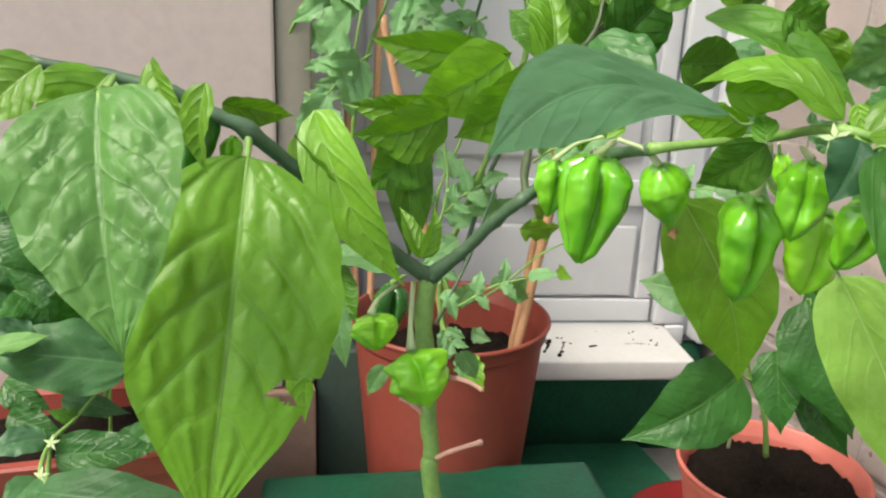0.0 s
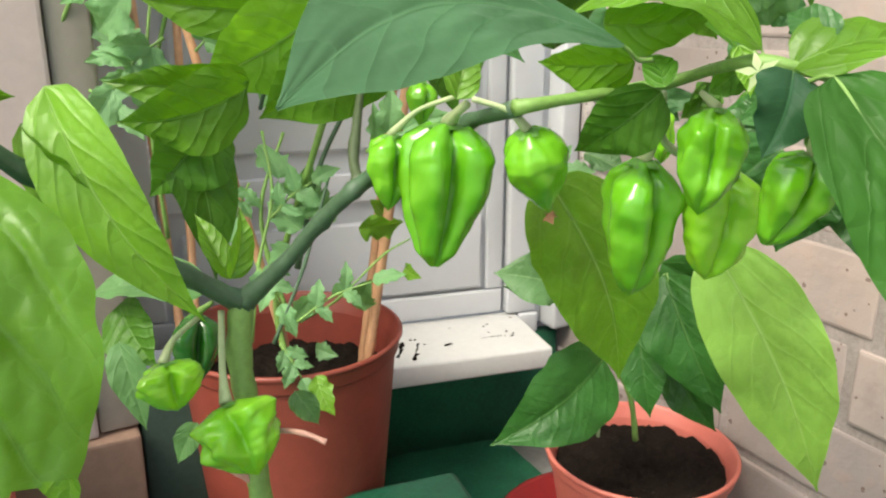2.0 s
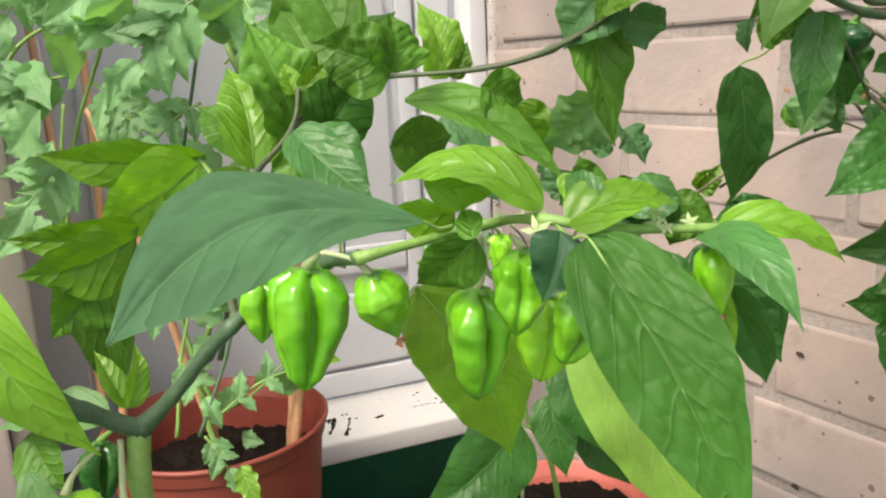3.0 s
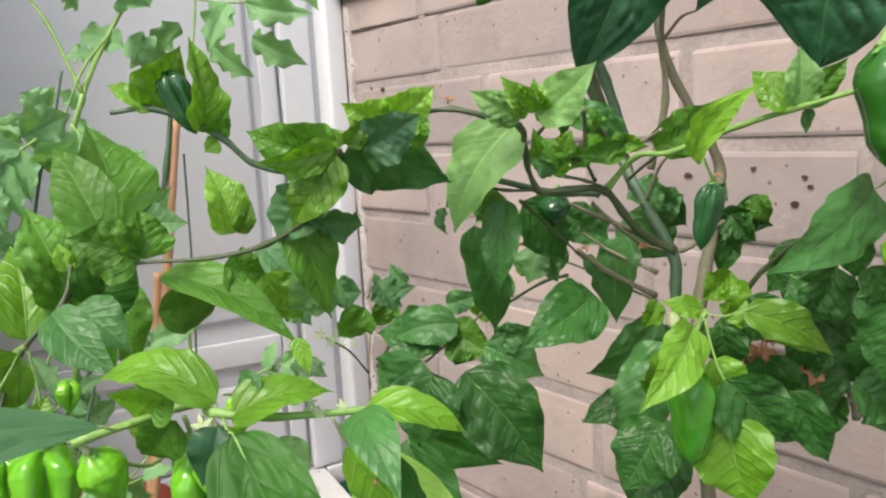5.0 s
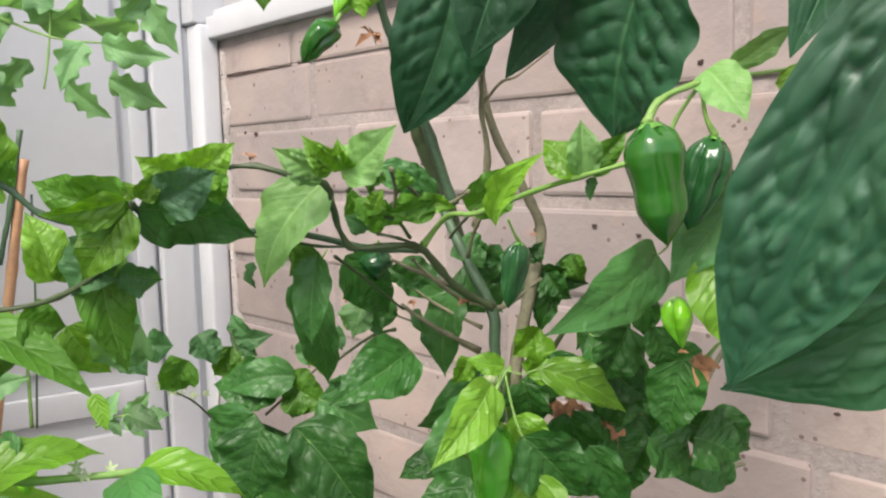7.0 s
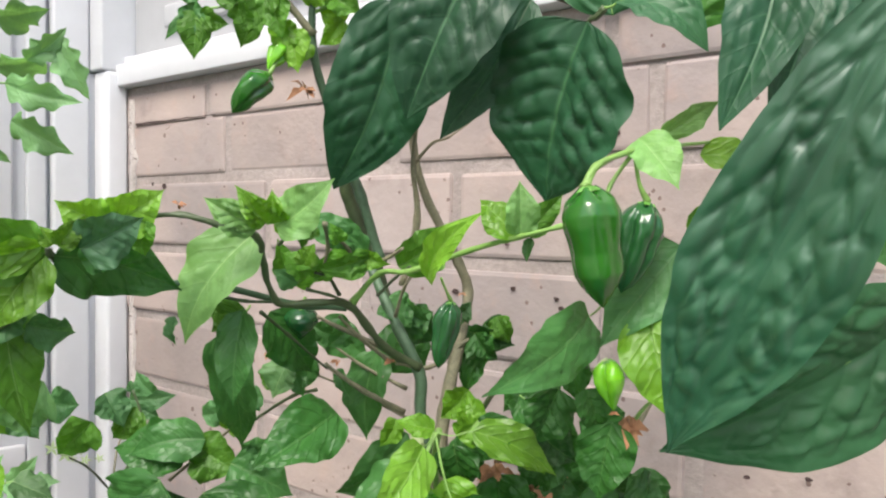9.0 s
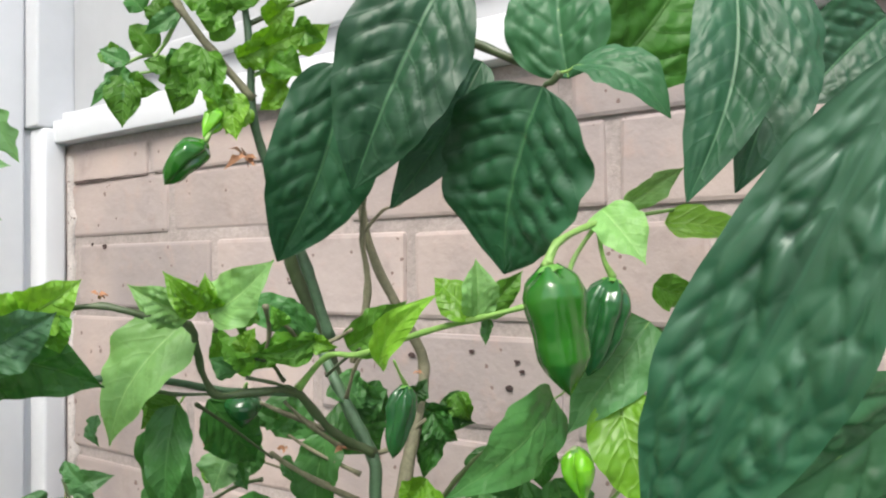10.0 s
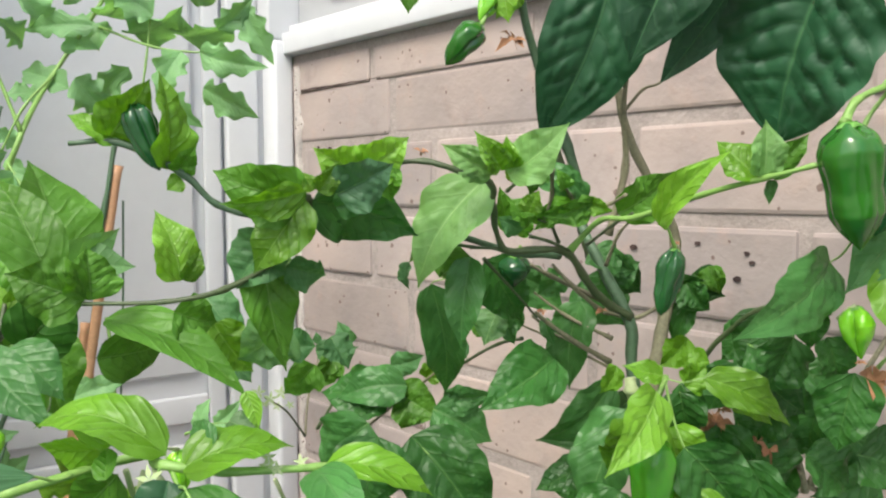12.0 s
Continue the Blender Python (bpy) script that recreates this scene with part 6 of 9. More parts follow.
stem(wall_plant, [(-0.1870, -0.5632, 0.5742), (-0.1971, -0.5584, 0.6072), (-0.2037, -0.5502, 0.6344), (-0.2183, -0.5473, 0.6736), (-0.2229, -0.5500, 0.7067), (-0.2297, -0.5498, 0.7467)], [0.0026, 0.0024, 0.0022, 0.0020, 0.0018, 0.0017], "dusky", "branch")
stem(wall_plant, [(-0.2200, -0.5486, 0.6838), (-0.2356, -0.5407, 0.7030), (-0.2507, -0.5367, 0.7208), (-0.2567, -0.5290, 0.7385)], [0.0020, 0.0018, 0.0017, 0.0015], "wood", "branch")
stem(wall_plant, [(-0.2230, -0.5501, 0.7171), (-0.2141, -0.5624, 0.7235), (-0.2017, -0.5793, 0.7310)], [0.0013, 0.0012, 0.0009], "deep", "branch")
pepper(wall_plant, (-0.2412, -0.5414, 0.6624), (-0.2541, -0.5313, 0.6438), 0.0150, "green", "long", stalk=[(-0.2325, -0.5420, 0.6778), (-0.2370, -0.5423, 0.6696)], groove=0.24, lobes=3, wrinkle=0.10, curl=0.22, label="curled green pepper")
pepper(wall_plant, (-0.2325, -0.5420, 0.6778), (-0.2408, -0.5402, 0.6650), 0.0105, "bright", "bud")
dried_flower(wall_plant, (-0.2210, -0.5435, 0.6586), 0.0085)
leaf(wall_plant, (-0.2639, -0.5180, 0.6910), (-0.2645, -0.5166, 0.6685), 0.0158, (-0.67, -0.74, -0.03), 0.05, 0.20, "mid", pucker=0.06, crinkle=0.035, wave=0.25, rows=26, full=0.58)
leaf(wall_plant, (-0.2631, -0.5190, 0.6885), (-0.2549, -0.5300, 0.6846), 0.0112, (-0.79, -0.44, -0.43), 0.05, 0.20, "mid", pucker=0.06, crinkle=0.035, wave=0.25, rows=26, full=0.58)
leaf(wall_plant, (-0.2632, -0.5191, 0.6960), (-0.2706, -0.5092, 0.7024), 0.0091, (-0.68, -0.68, 0.26), 0.05, 0.20, "deep", pucker=0.06, crinkle=0.035, wave=0.25, rows=26, full=0.58)
leaf(wall_plant, (-0.2661, -0.5150, 0.6911), (-0.2727, -0.5057, 0.6774), 0.0058, (-0.85, -0.52, 0.06), 0.05, 0.20, "deep", pucker=0.06, crinkle=0.035, wave=0.25, rows=26, full=0.58)
leaf(wall_plant, (-0.2416, -0.5405, 0.7044), (-0.2483, -0.5309, 0.6817), 0.0184, (-0.75, -0.66, -0.06), 0.05, 0.20, "mid", pucker=0.06, crinkle=0.035, wave=0.25, rows=26, full=0.58)
leaf(wall_plant, (-0.2401, -0.5425, 0.7019), (-0.2369, -0.5462, 0.6790), 0.0158, (-0.83, -0.56, -0.02), 0.05, 0.20, "mid", pucker=0.06, crinkle=0.035, wave=0.25, rows=26, full=0.58)
leaf(wall_plant, (-0.2308, -0.5466, 0.6850), (-0.2292, -0.5483, 0.6644), 0.0160, (-0.83, -0.56, -0.02), 0.05, 0.20, "lime", pucker=0.06, crinkle=0.035, wave=0.25, rows=26, full=0.58)
leaf(wall_plant, (-0.2217, -0.5516, 0.7041), (-0.2078, -0.5706, 0.7142), 0.0189, (-0.55, -0.67, -0.50), 0.05, 0.20, "fresh", pucker=0.06, crinkle=0.035, wave=0.25, rows=26, full=0.58)
leaf(wall_plant, (-0.2169, -0.5499, 0.6947), (-0.2075, -0.5626, 0.6971), 0.0137, (-0.66, -0.58, -0.49), 0.05, 0.20, "fresh", pucker=0.06, crinkle=0.035, wave=0.25, rows=26, full=0.58)
leaf(wall_plant, (-0.2506, -0.5367, 0.7183), (-0.2595, -0.5244, 0.7085), 0.0088, (-0.75, -0.65, -0.13), 0.05, 0.20, "deep", pucker=0.06, crinkle=0.035, wave=0.25, rows=26, full=0.58)
leaf(wall_plant, (-0.2326, -0.5451, 0.7159), (-0.2388, -0.5371, 0.7301), 0.0186, (-0.62, -0.77, 0.16), 0.05, 0.20, "mid", pucker=0.06, crinkle=0.035, wave=0.25, rows=26, full=0.58)
leaf(wall_plant, (-0.2075, -0.5628, 0.7077), (-0.1982, -0.5758, 0.7181), 0.0137, (-0.51, -0.73, -0.45), 0.05, 0.20, "lime", pucker=0.06, crinkle=0.035, wave=0.25, rows=26, full=0.58)
leaf(wall_plant, (-0.2357, -0.5411, 0.7236), (-0.2449, -0.5289, 0.7341), 0.0160, (-0.74, -0.66, 0.12), 0.05, 0.20, "mid", pucker=0.06, crinkle=0.035, wave=0.25, rows=26, full=0.58)
leaf(wall_plant, (-0.2250, -0.5556, 0.7234), (-0.2312, -0.5476, 0.7364), 0.0160, (-0.66, -0.74, 0.14), 0.05, 0.20, "mid", pucker=0.06, crinkle=0.035, wave=0.25, rows=26, full=0.58)
leaf(wall_plant, (-0.2535, -0.5322, 0.6933), (-0.2594, -0.5242, 0.6972), 0.0078, (-0.76, -0.64, 0.15), 0.05, 0.20, "mid", pucker=0.06, crinkle=0.035, wave=0.25, rows=26, full=0.58)
stem(wall_plant, [(-0.2639, -0.5180, 0.6910), (-0.2538, -0.5285, 0.6938), (-0.2386, -0.5366, 0.7005)], [0.0005, 0.0006, 0.0007], "green", "twig")

# tall pepper plant with large dark glossy quilted leaves
dark_plant = empty("pepper_plant", (-0.1300, -0.6200, 0.1860), "tall pepper plant with large dark glossy quilted leaves", "plant")
stem(dark_plant, [(-0.1741, -0.5582, 0.5474), (-0.1793, -0.5518, 0.5730), (-0.1904, -0.5456, 0.6016), (-0.1964, -0.5462, 0.6238), (-0.1952, -0.5571, 0.6618), (-0.1896, -0.5820, 0.7029), (-0.1898, -0.6225, 0.7115), (-0.1885, -0.6483, 0.6987), (-0.1840, -0.6703, 0.6878), (-0.1817, -0.6896, 0.6865), (-0.1710, -0.7040, 0.6851)], [0.0030, 0.0032, 0.0036, 0.0036, 0.0034, 0.0030, 0.0024, 0.0020, 0.0018, 0.0016, 0.0014], "deep", "main_stem")
stem(dark_plant, [(-0.1898, -0.6225, 0.7115), (-0.1850, -0.6376, 0.7271), (-0.1775, -0.6562, 0.7422)], [0.0022, 0.0020, 0.0018], "deep", "branch")
leaf(dark_plant, (-0.2042, -0.6872, 0.6728), (-0.1844, -0.6575, 0.6045), 0.0697, (-1.00, 0.07, 0.04), 0.05, 0.12, "dark", stalk=(-0.2051, -0.6947, 0.6767), rows=56, pucker=0.038, wave=0.10, crinkle=0.016, full=0.56, peak=0.70, acute=0.80, skew=0.02, twist=0.1)
leaf(dark_plant, (-0.2128, -0.5990, 0.6924), (-0.2104, -0.5531, 0.6107), 0.0474, (-0.71, -0.70, 0.08), 0.05, 0.12, "dark", stalk=(-0.2053, -0.6015, 0.7101), rows=56, pucker=0.038, wave=0.10, crinkle=0.016, full=0.56, peak=0.70, acute=0.80, skew=-0.05, twist=0.1)
leaf(dark_plant, (-0.2173, -0.6537, 0.7173), (-0.2279, -0.6154, 0.6382), 0.0500, (-0.89, -0.46, 0.03), 0.07, 0.18, "dark", stalk=(-0.2154, -0.6564, 0.7237), rows=56, pucker=0.038, wave=0.10, crinkle=0.016, full=0.56, peak=0.70, acute=0.80, skew=0.0, twist=0.2)
leaf(dark_plant, (-0.1878, -0.6508, 0.6912), (-0.2053, -0.6157, 0.6319), 0.0258, (-0.93, -0.32, -0.21), 0.05, 0.25, "dark", rows=56, pucker=0.038, wave=0.10, crinkle=0.016, full=0.56, peak=0.70, acute=0.80)
leaf(dark_plant, (-0.1853, -0.6881, 0.6792), (-0.1789, -0.6818, 0.7312), 0.0411, (-0.91, -0.31, -0.29), 0.06, 0.15, "teal", rows=56, pucker=0.038, wave=0.10, crinkle=0.016, full=0.56, peak=0.70, acute=0.80)
leaf(dark_plant, (-0.1479, -0.6891, 0.6883), (-0.1168, -0.7173, 0.7446), 0.0560, (-0.79, -0.57, -0.22), 0.06, 0.12, "olive", rows=56, pucker=0.038, wave=0.10, crinkle=0.016, full=0.56, peak=0.70, acute=0.80)
leaf(dark_plant, (-0.2047, -0.7006, 0.6784), (-0.1965, -0.7316, 0.6570), 0.0233, (-0.63, -0.59, 0.51), 0.16, 0.20, "teal", stalk=(-0.2051, -0.6947, 0.6767), rows=56, pucker=0.038, wave=0.10, crinkle=0.016, full=0.56, peak=0.70, acute=0.80)
leaf(dark_plant, (-0.1824, -0.7496, 0.7062), (-0.2050, -0.7393, 0.6275), 0.0304, (-0.90, -0.18, -0.39), 0.06, 0.30, "dark", rows=56, pucker=0.038, wave=0.10, crinkle=0.016, full=0.56, peak=0.70, acute=0.80, skew=-0.08)
leaf(dark_plant, (-0.1516, -0.7584, 0.7110), (-0.1680, -0.7446, 0.6328), 0.0341, (-0.60, -0.78, 0.16), 0.05, 0.25, "dark", rows=56, pucker=0.038, wave=0.10, crinkle=0.016, full=0.56, peak=0.70, acute=0.80)
leaf(dark_plant, (-0.0858, -0.7847, 0.7095), (-0.1128, -0.7543, 0.6712), 0.0399, (-0.81, -0.58, 0.08), 0.05, 0.15, "dark", rows=56, pucker=0.038, wave=0.10, crinkle=0.016, full=0.56, peak=0.70, acute=0.80)
leaf(dark_plant, (-0.1560, -0.8049, 0.6528), (-0.1766, -0.7842, 0.6340), 0.0277, (-0.91, -0.41, 0.08), 0.05, 0.15, "rich", rows=56, pucker=0.038, wave=0.10, crinkle=0.016, full=0.56, peak=0.70, acute=0.80)
leaf(dark_plant, (-0.1288, -0.7726, 0.6082), (-0.1184, -0.7858, 0.5758), 0.0258, (-0.81, -0.58, 0.08), 0.05, 0.15, "deep", rows=56, pucker=0.038, wave=0.10, crinkle=0.016, full=0.56, peak=0.70, acute=0.80)

# pepper plant with broad puckered blue-green leaves at arm's length
near_plant = empty("pepper_plant", (-0.1600, -0.9500, 0.0000), "pepper plant with broad puckered blue-green leaves at arm's length", "plant")
stem(near_plant, [(-0.1600, -0.9500, 0.0000), (-0.1700, -0.9500, 0.2000), (-0.1900, -0.9300, 0.4500), (-0.2150, -0.9050, 0.5600), (-0.2450, -0.8750, 0.6150), (-0.2700, -0.8450, 0.6300)], [0.0040, 0.0035, 0.0030, 0.0024, 0.0020, 0.0016], "green", "main_stem")
leaf(near_plant, (-0.2905, -0.8120, 0.6480), (-0.2545, -0.7435, 0.5270), 0.0400, (-0.96, -0.39, 0.33), 0.05, 0.10, "blue", stalk=(-0.2700, -0.8450, 0.6300), peak=0.95, full=0.66, rows=90, pucker=0.03, wave=0.06, crinkle=0.074, skew=0.0, twist=0.15)
leaf(near_plant, (-0.2049, -0.8009, 0.5689), (-0.2481, -0.7384, 0.5252), 0.0523, (-0.65, -0.73, -0.22), 0.06, 0.16, "teal", stalk=(-0.1929, -0.8077, 0.5739), rows=90, pucker=0.03, wave=0.06, crinkle=0.024, skew=0.0, twist=0.15, peak=0.66, full=0.6, acute=0.9)
leaf(near_plant, (-0.2394, -0.8087, 0.6480), (-0.2518, -0.7988, 0.6153), 0.0081, (-0.98, 0.02, 0.19), 0.06, 0.20, "mid", rows=40, skew=0.0, twist=0.1)
stem(near_plant, [(-0.2215, -0.8149, 0.6069), (-0.2349, -0.8052, 0.6169), (-0.2475, -0.7966, 0.6271), (-0.2518, -0.7999, 0.6445)], [0.0016, 0.0016, 0.0014, 0.0012], "green", "branch")

# young pepper plant with drooping green leaves in the small pot
potted_seedling = empty("pepper_plant", (-0.1000, -0.2320, 0.1120), "young pepper plant with drooping green leaves in the small pot", "plant")
stem(potted_seedling, [(-0.1359, -0.2630, 0.1726), (-0.1446, -0.2615, 0.2142), (-0.1595, -0.2538, 0.2487), (-0.1653, -0.2538, 0.2738)], [0.0026, 0.0022, 0.0020, 0.0016], "green", "main_stem")
stem(potted_seedling, [(-0.1611, -0.2447, 0.1734), (-0.1593, -0.2429, 0.2139), (-0.1598, -0.2450, 0.2402)], [0.0014, 0.0012, 0.0010], "pale", "twig")
leaf(potted_seedling, (-0.1688, -0.2545, 0.2506), (-0.2721, -0.2521, 0.1993), 0.0681, (-0.22, -0.89, 0.39), 0.12, 0.15, "rich", stalk=(-0.1581, -0.2561, 0.2444), rows=24)
leaf(potted_seedling, (-0.1569, -0.2785, 0.2814), (-0.1585, -0.3002, 0.2176), 0.0375, (-0.78, -0.59, 0.22), 0.08, 0.20, "rich", rows=22)
leaf(potted_seedling, (-0.1539, -0.2971, 0.3315), (-0.1307, -0.3425, 0.2346), 0.0581, (-0.78, -0.62, 0.10), 0.08, 0.15, "rich", stalk=(-0.1594, -0.2626, 0.2570), rows=24)
leaf(potted_seedling, (-0.1330, -0.2725, 0.3307), (-0.0672, -0.3190, 0.2888), 0.0427, (-0.66, -0.72, -0.23), 0.08, 0.15, "rich")
leaf(potted_seedling, (-0.1234, -0.2798, 0.2573), (-0.0992, -0.3130, 0.1962), 0.0378, (-0.82, -0.57, -0.01), 0.08, 0.15, "rich")
leaf(potted_seedling, (-0.2349, -0.2816, 0.3313), (-0.2763, -0.2585, 0.3403), 0.0388, (-0.33, -0.80, 0.51), 0.10, 0.15, "pale")
leaf(potted_seedling, (-0.2332, -0.2739, 0.3224), (-0.2669, -0.2558, 0.3278), 0.0232, (-0.23, -0.65, 0.73), 0.10, 0.15, "mid")

# tomato plant with pale lobed leaves tied to bamboo canes
tomato_plant = empty("tomato_plant", (-0.3780, -0.1000, 0.2100), "tomato plant with pale lobed leaves tied to bamboo canes", "plant")
stem(tomato_plant, [(-0.3780, -0.1000, 0.2120), (-0.3830, -0.0900, 0.3000), (-0.3571, -0.1962, 0.4991), (-0.3555, -0.1613, 0.5729), (-0.3412, -0.1663, 0.6282), (-0.3034, -0.1128, 0.6776), (-0.2663, -0.1233, 0.7400), (-0.2439, -0.1358, 0.7921)], [0.0030, 0.0026, 0.0022, 0.0020, 0.0018, 0.0014], "green", "main_stem")
stem(tomato_plant, [(-0.3412, -0.1663, 0.6282), (-0.3562, -0.1460, 0.6843), (-0.3729, -0.1270, 0.7191)], [0.0016, 0.0014, 0.0010], "green", "branch")
stem(tomato_plant, [(-0.2678, -0.1245, 0.7209), (-0.2439, -0.1607, 0.7042), (-0.2193, -0.1826, 0.6988), (-0.1978, -0.2011, 0.6991)], [0.0012, 0.0009, 0.0008, 0.0006], "green", "twig")
stem(tomato_plant, [(-0.3155, -0.1561, 0.6729), (-0.3399, -0.1653, 0.6453), (-0.3560, -0.1564, 0.6072)], [0.0012, 0.0010, 0.0008], "green", "twig")
stem(tomato_plant, [(-0.2376, -0.1605, 0.7465), (-0.2451, -0.1615, 0.6901), (-0.2502, -0.1608, 0.6620)], [0.0009, 0.0009, 0.0008], "green", "twig")
leaf(tomato_plant, (-0.2188, -0.2033, 0.6964), (-0.1804, -0.2449, 0.6830), 0.0290, (-0.75, -0.62, -0.22), 0.06, 0.15, "tomato", wave=0.25, peak=0.7, name='leaflet', jag=0.36, rows=26)
leaf(tomato_plant, (-0.2242, -0.1825, 0.6985), (-0.2424, -0.1746, 0.6589), 0.0297, (-0.59, -0.80, 0.11), 0.06, 0.15, "tomato", wave=0.25, peak=0.7, name='leaflet', jag=0.36, rows=26)
leaf(tomato_plant, (-0.2069, -0.1850, 0.6712), (-0.1730, -0.2164, 0.6455), 0.0331, (-0.76, -0.55, -0.33), 0.06, 0.15, "tomato", wave=0.25, peak=0.7, name='leaflet', jag=0.36, rows=26)
leaf(tomato_plant, (-0.2278, -0.1514, 0.6684), (-0.2019, -0.1724, 0.6388), 0.0307, (-0.79, -0.51, -0.34), 0.06, 0.15, "tomato", wave=0.25, peak=0.7, name='leaflet', jag=0.36, rows=26)
leaf(tomato_plant, (-0.2077, -0.1462, 0.7187), (-0.1945, -0.2275, 0.7223), 0.0450, (-0.46, -0.11, -0.88), 0.06, 0.15, "tomato", wave=0.25, peak=0.7, name='leaflet', jag=0.36, rows=26)
leaf(tomato_plant, (-0.1914, -0.2222, 0.7324), (-0.1691, -0.2342, 0.6872), 0.0284, (-0.65, -0.75, -0.12), 0.06, 0.15, "tomato", wave=0.25, peak=0.7, name='leaflet', jag=0.36, rows=26)
leaf(tomato_plant, (-0.2760, -0.1351, 0.7187), (-0.3154, -0.0839, 0.7175), 0.0250, (-0.79, -0.61, 0.11), 0.06, 0.15, "tomato", wave=0.25, peak=0.7, name='leaflet', jag=0.36, rows=26)
leaf(tomato_plant, (-0.2698, -0.1267, 0.7017), (-0.2830, -0.0911, 0.7242), 0.0486, (-0.47, -0.59, 0.66), 0.06, 0.15, "tomato", wave=0.25, peak=0.7, name='leaflet', jag=0.36, rows=26)
leaf(tomato_plant, (-0.2595, -0.1156, 0.7325), (-0.2543, -0.1715, 0.7560), 0.0457, (-0.04, -0.39, -0.92), 0.06, 0.15, "tomato", wave=0.25, peak=0.7, name='leaflet', jag=0.36, rows=26)
leaf(tomato_plant, (-0.2377, -0.1202, 0.7195), (-0.2220, -0.1821, 0.7355), 0.0455, (-0.21, -0.29, -0.93), 0.06, 0.15, "tomato", wave=0.25, peak=0.7, name='leaflet', jag=0.36, rows=26)
leaf(tomato_plant, (-0.2940, -0.1412, 0.6754), (-0.2646, -0.1368, 0.6491), 0.0335, (-0.22, -0.89, -0.40), 0.06, 0.15, "tomato", wave=0.25, peak=0.7, name='leaflet', jag=0.36, rows=26)
leaf(tomato_plant, (-0.2944, -0.1259, 0.6676), (-0.3139, -0.0694, 0.6860), 0.0303, (-0.75, -0.43, 0.51), 0.06, 0.15, "tomato", wave=0.25, peak=0.7, name='leaflet', jag=0.36, rows=26)
leaf(tomato_plant, (-0.3164, -0.0856, 0.7078), (-0.3403, -0.1016, 0.7218), 0.0261, (0.50, -0.86, -0.13), 0.06, 0.15, "tomato", wave=0.25, peak=0.7, name='leaflet', jag=0.36, rows=26)
leaf(tomato_plant, (-0.2971, -0.0842, 0.7239), (-0.3240, -0.0924, 0.7477), 0.0346, (0.34, -0.94, 0.06), 0.06, 0.15, "tomato", wave=0.25, peak=0.7, name='leaflet', jag=0.36, rows=26)
leaf(tomato_plant, (-0.2045, -0.1438, 0.7582), (-0.1810, -0.1942, 0.7616), 0.0394, (-0.42, -0.26, -0.87), 0.06, 0.15, "tomato", wave=0.25, peak=0.7, name='leaflet', jag=0.36, rows=26)
leaf(tomato_plant, (-0.2618, -0.1678, 0.6837), (-0.2678, -0.1127, 0.6602), 0.0242, (-0.78, -0.32, -0.54), 0.06, 0.15, "tomato", wave=0.25, peak=0.7, name='leaflet', jag=0.36, rows=26)
leaf(tomato_plant, (-0.3266, -0.1041, 0.6215), (-0.3474, -0.1070, 0.6351), 0.0195, (0.18, -0.98, 0.06), 0.06, 0.15, "tomato", wave=0.25, peak=0.7, name='leaflet', jag=0.36, rows=26)
leaf(tomato_plant, (-0.3314, -0.0852, 0.6126), (-0.3220, -0.1139, 0.5979), 0.0190, (-0.92, -0.37, 0.13), 0.06, 0.15, "tomato", wave=0.25, peak=0.7, name='leaflet', jag=0.36, rows=26)
leaf(tomato_plant, (-0.2771, -0.0990, 0.7428), (-0.2930, -0.0964, 0.7695), 0.0350, (0.16, -0.97, 0.19), 0.06, 0.15, "tomato", wave=0.25, peak=0.7, name='leaflet', jag=0.36, rows=26)
leaf(tomato_plant, (-0.3021, -0.0715, 0.6669), (-0.3267, -0.0610, 0.6667), 0.0266, (-0.32, -0.73, 0.60), 0.06, 0.15, "tomato", wave=0.25, peak=0.7, name='leaflet', jag=0.36, rows=26)
leaf(tomato_plant, (-0.2068, -0.2113, 0.7145), (-0.1861, -0.2324, 0.7403), 0.0234, (-0.38, -0.84, -0.38), 0.06, 0.15, "tomato", wave=0.25, peak=0.7, name='leaflet', jag=0.36, rows=26)
leaf(tomato_plant, (-0.2397, -0.1653, 0.7271), (-0.2673, -0.1416, 0.7461), 0.0346, (-0.52, -0.81, 0.27), 0.06, 0.15, "tomato", wave=0.25, peak=0.7, name='leaflet', jag=0.36, rows=26)
leaf(tomato_plant, (-0.4436, -0.1896, 0.6074), (-0.4780, -0.1871, 0.5801), 0.0337, (-0.18, -0.97, 0.14), 0.06, 0.15, "tomato", wave=0.25, peak=0.7, name='leaflet', jag=0.2, rows=22)
leaf(tomato_plant, (-0.4273, -0.1858, 0.5926), (-0.4590, -0.1791, 0.5646), 0.0401, (-0.37, -0.91, 0.20), 0.06, 0.15, "tomato", wave=0.25, peak=0.7, name='leaflet', jag=0.2, rows=22)
leaf(tomato_plant, (-0.4128, -0.1748, 0.6004), (-0.3959, -0.1953, 0.5641), 0.0482, (-0.73, -0.68, 0.04), 0.06, 0.15, "tomato", wave=0.25, peak=0.7, name='leaflet', jag=0.2, rows=22)
leaf(tomato_plant, (-0.4559, -0.1426, 0.5490), (-0.4786, -0.1876, 0.5766), 0.0372, (0.77, -0.57, -0.30), 0.06, 0.15, "tomato", wave=0.25, peak=0.7, name='leaflet', jag=0.2, rows=22)
leaf(tomato_plant, (-0.4728, -0.1723, 0.6022), (-0.4845, -0.1480, 0.6189), 0.0405, (0.03, -0.56, 0.83), 0.06, 0.15, "tomato", wave=0.25, peak=0.7, name='leaflet', jag=0.2, rows=22)
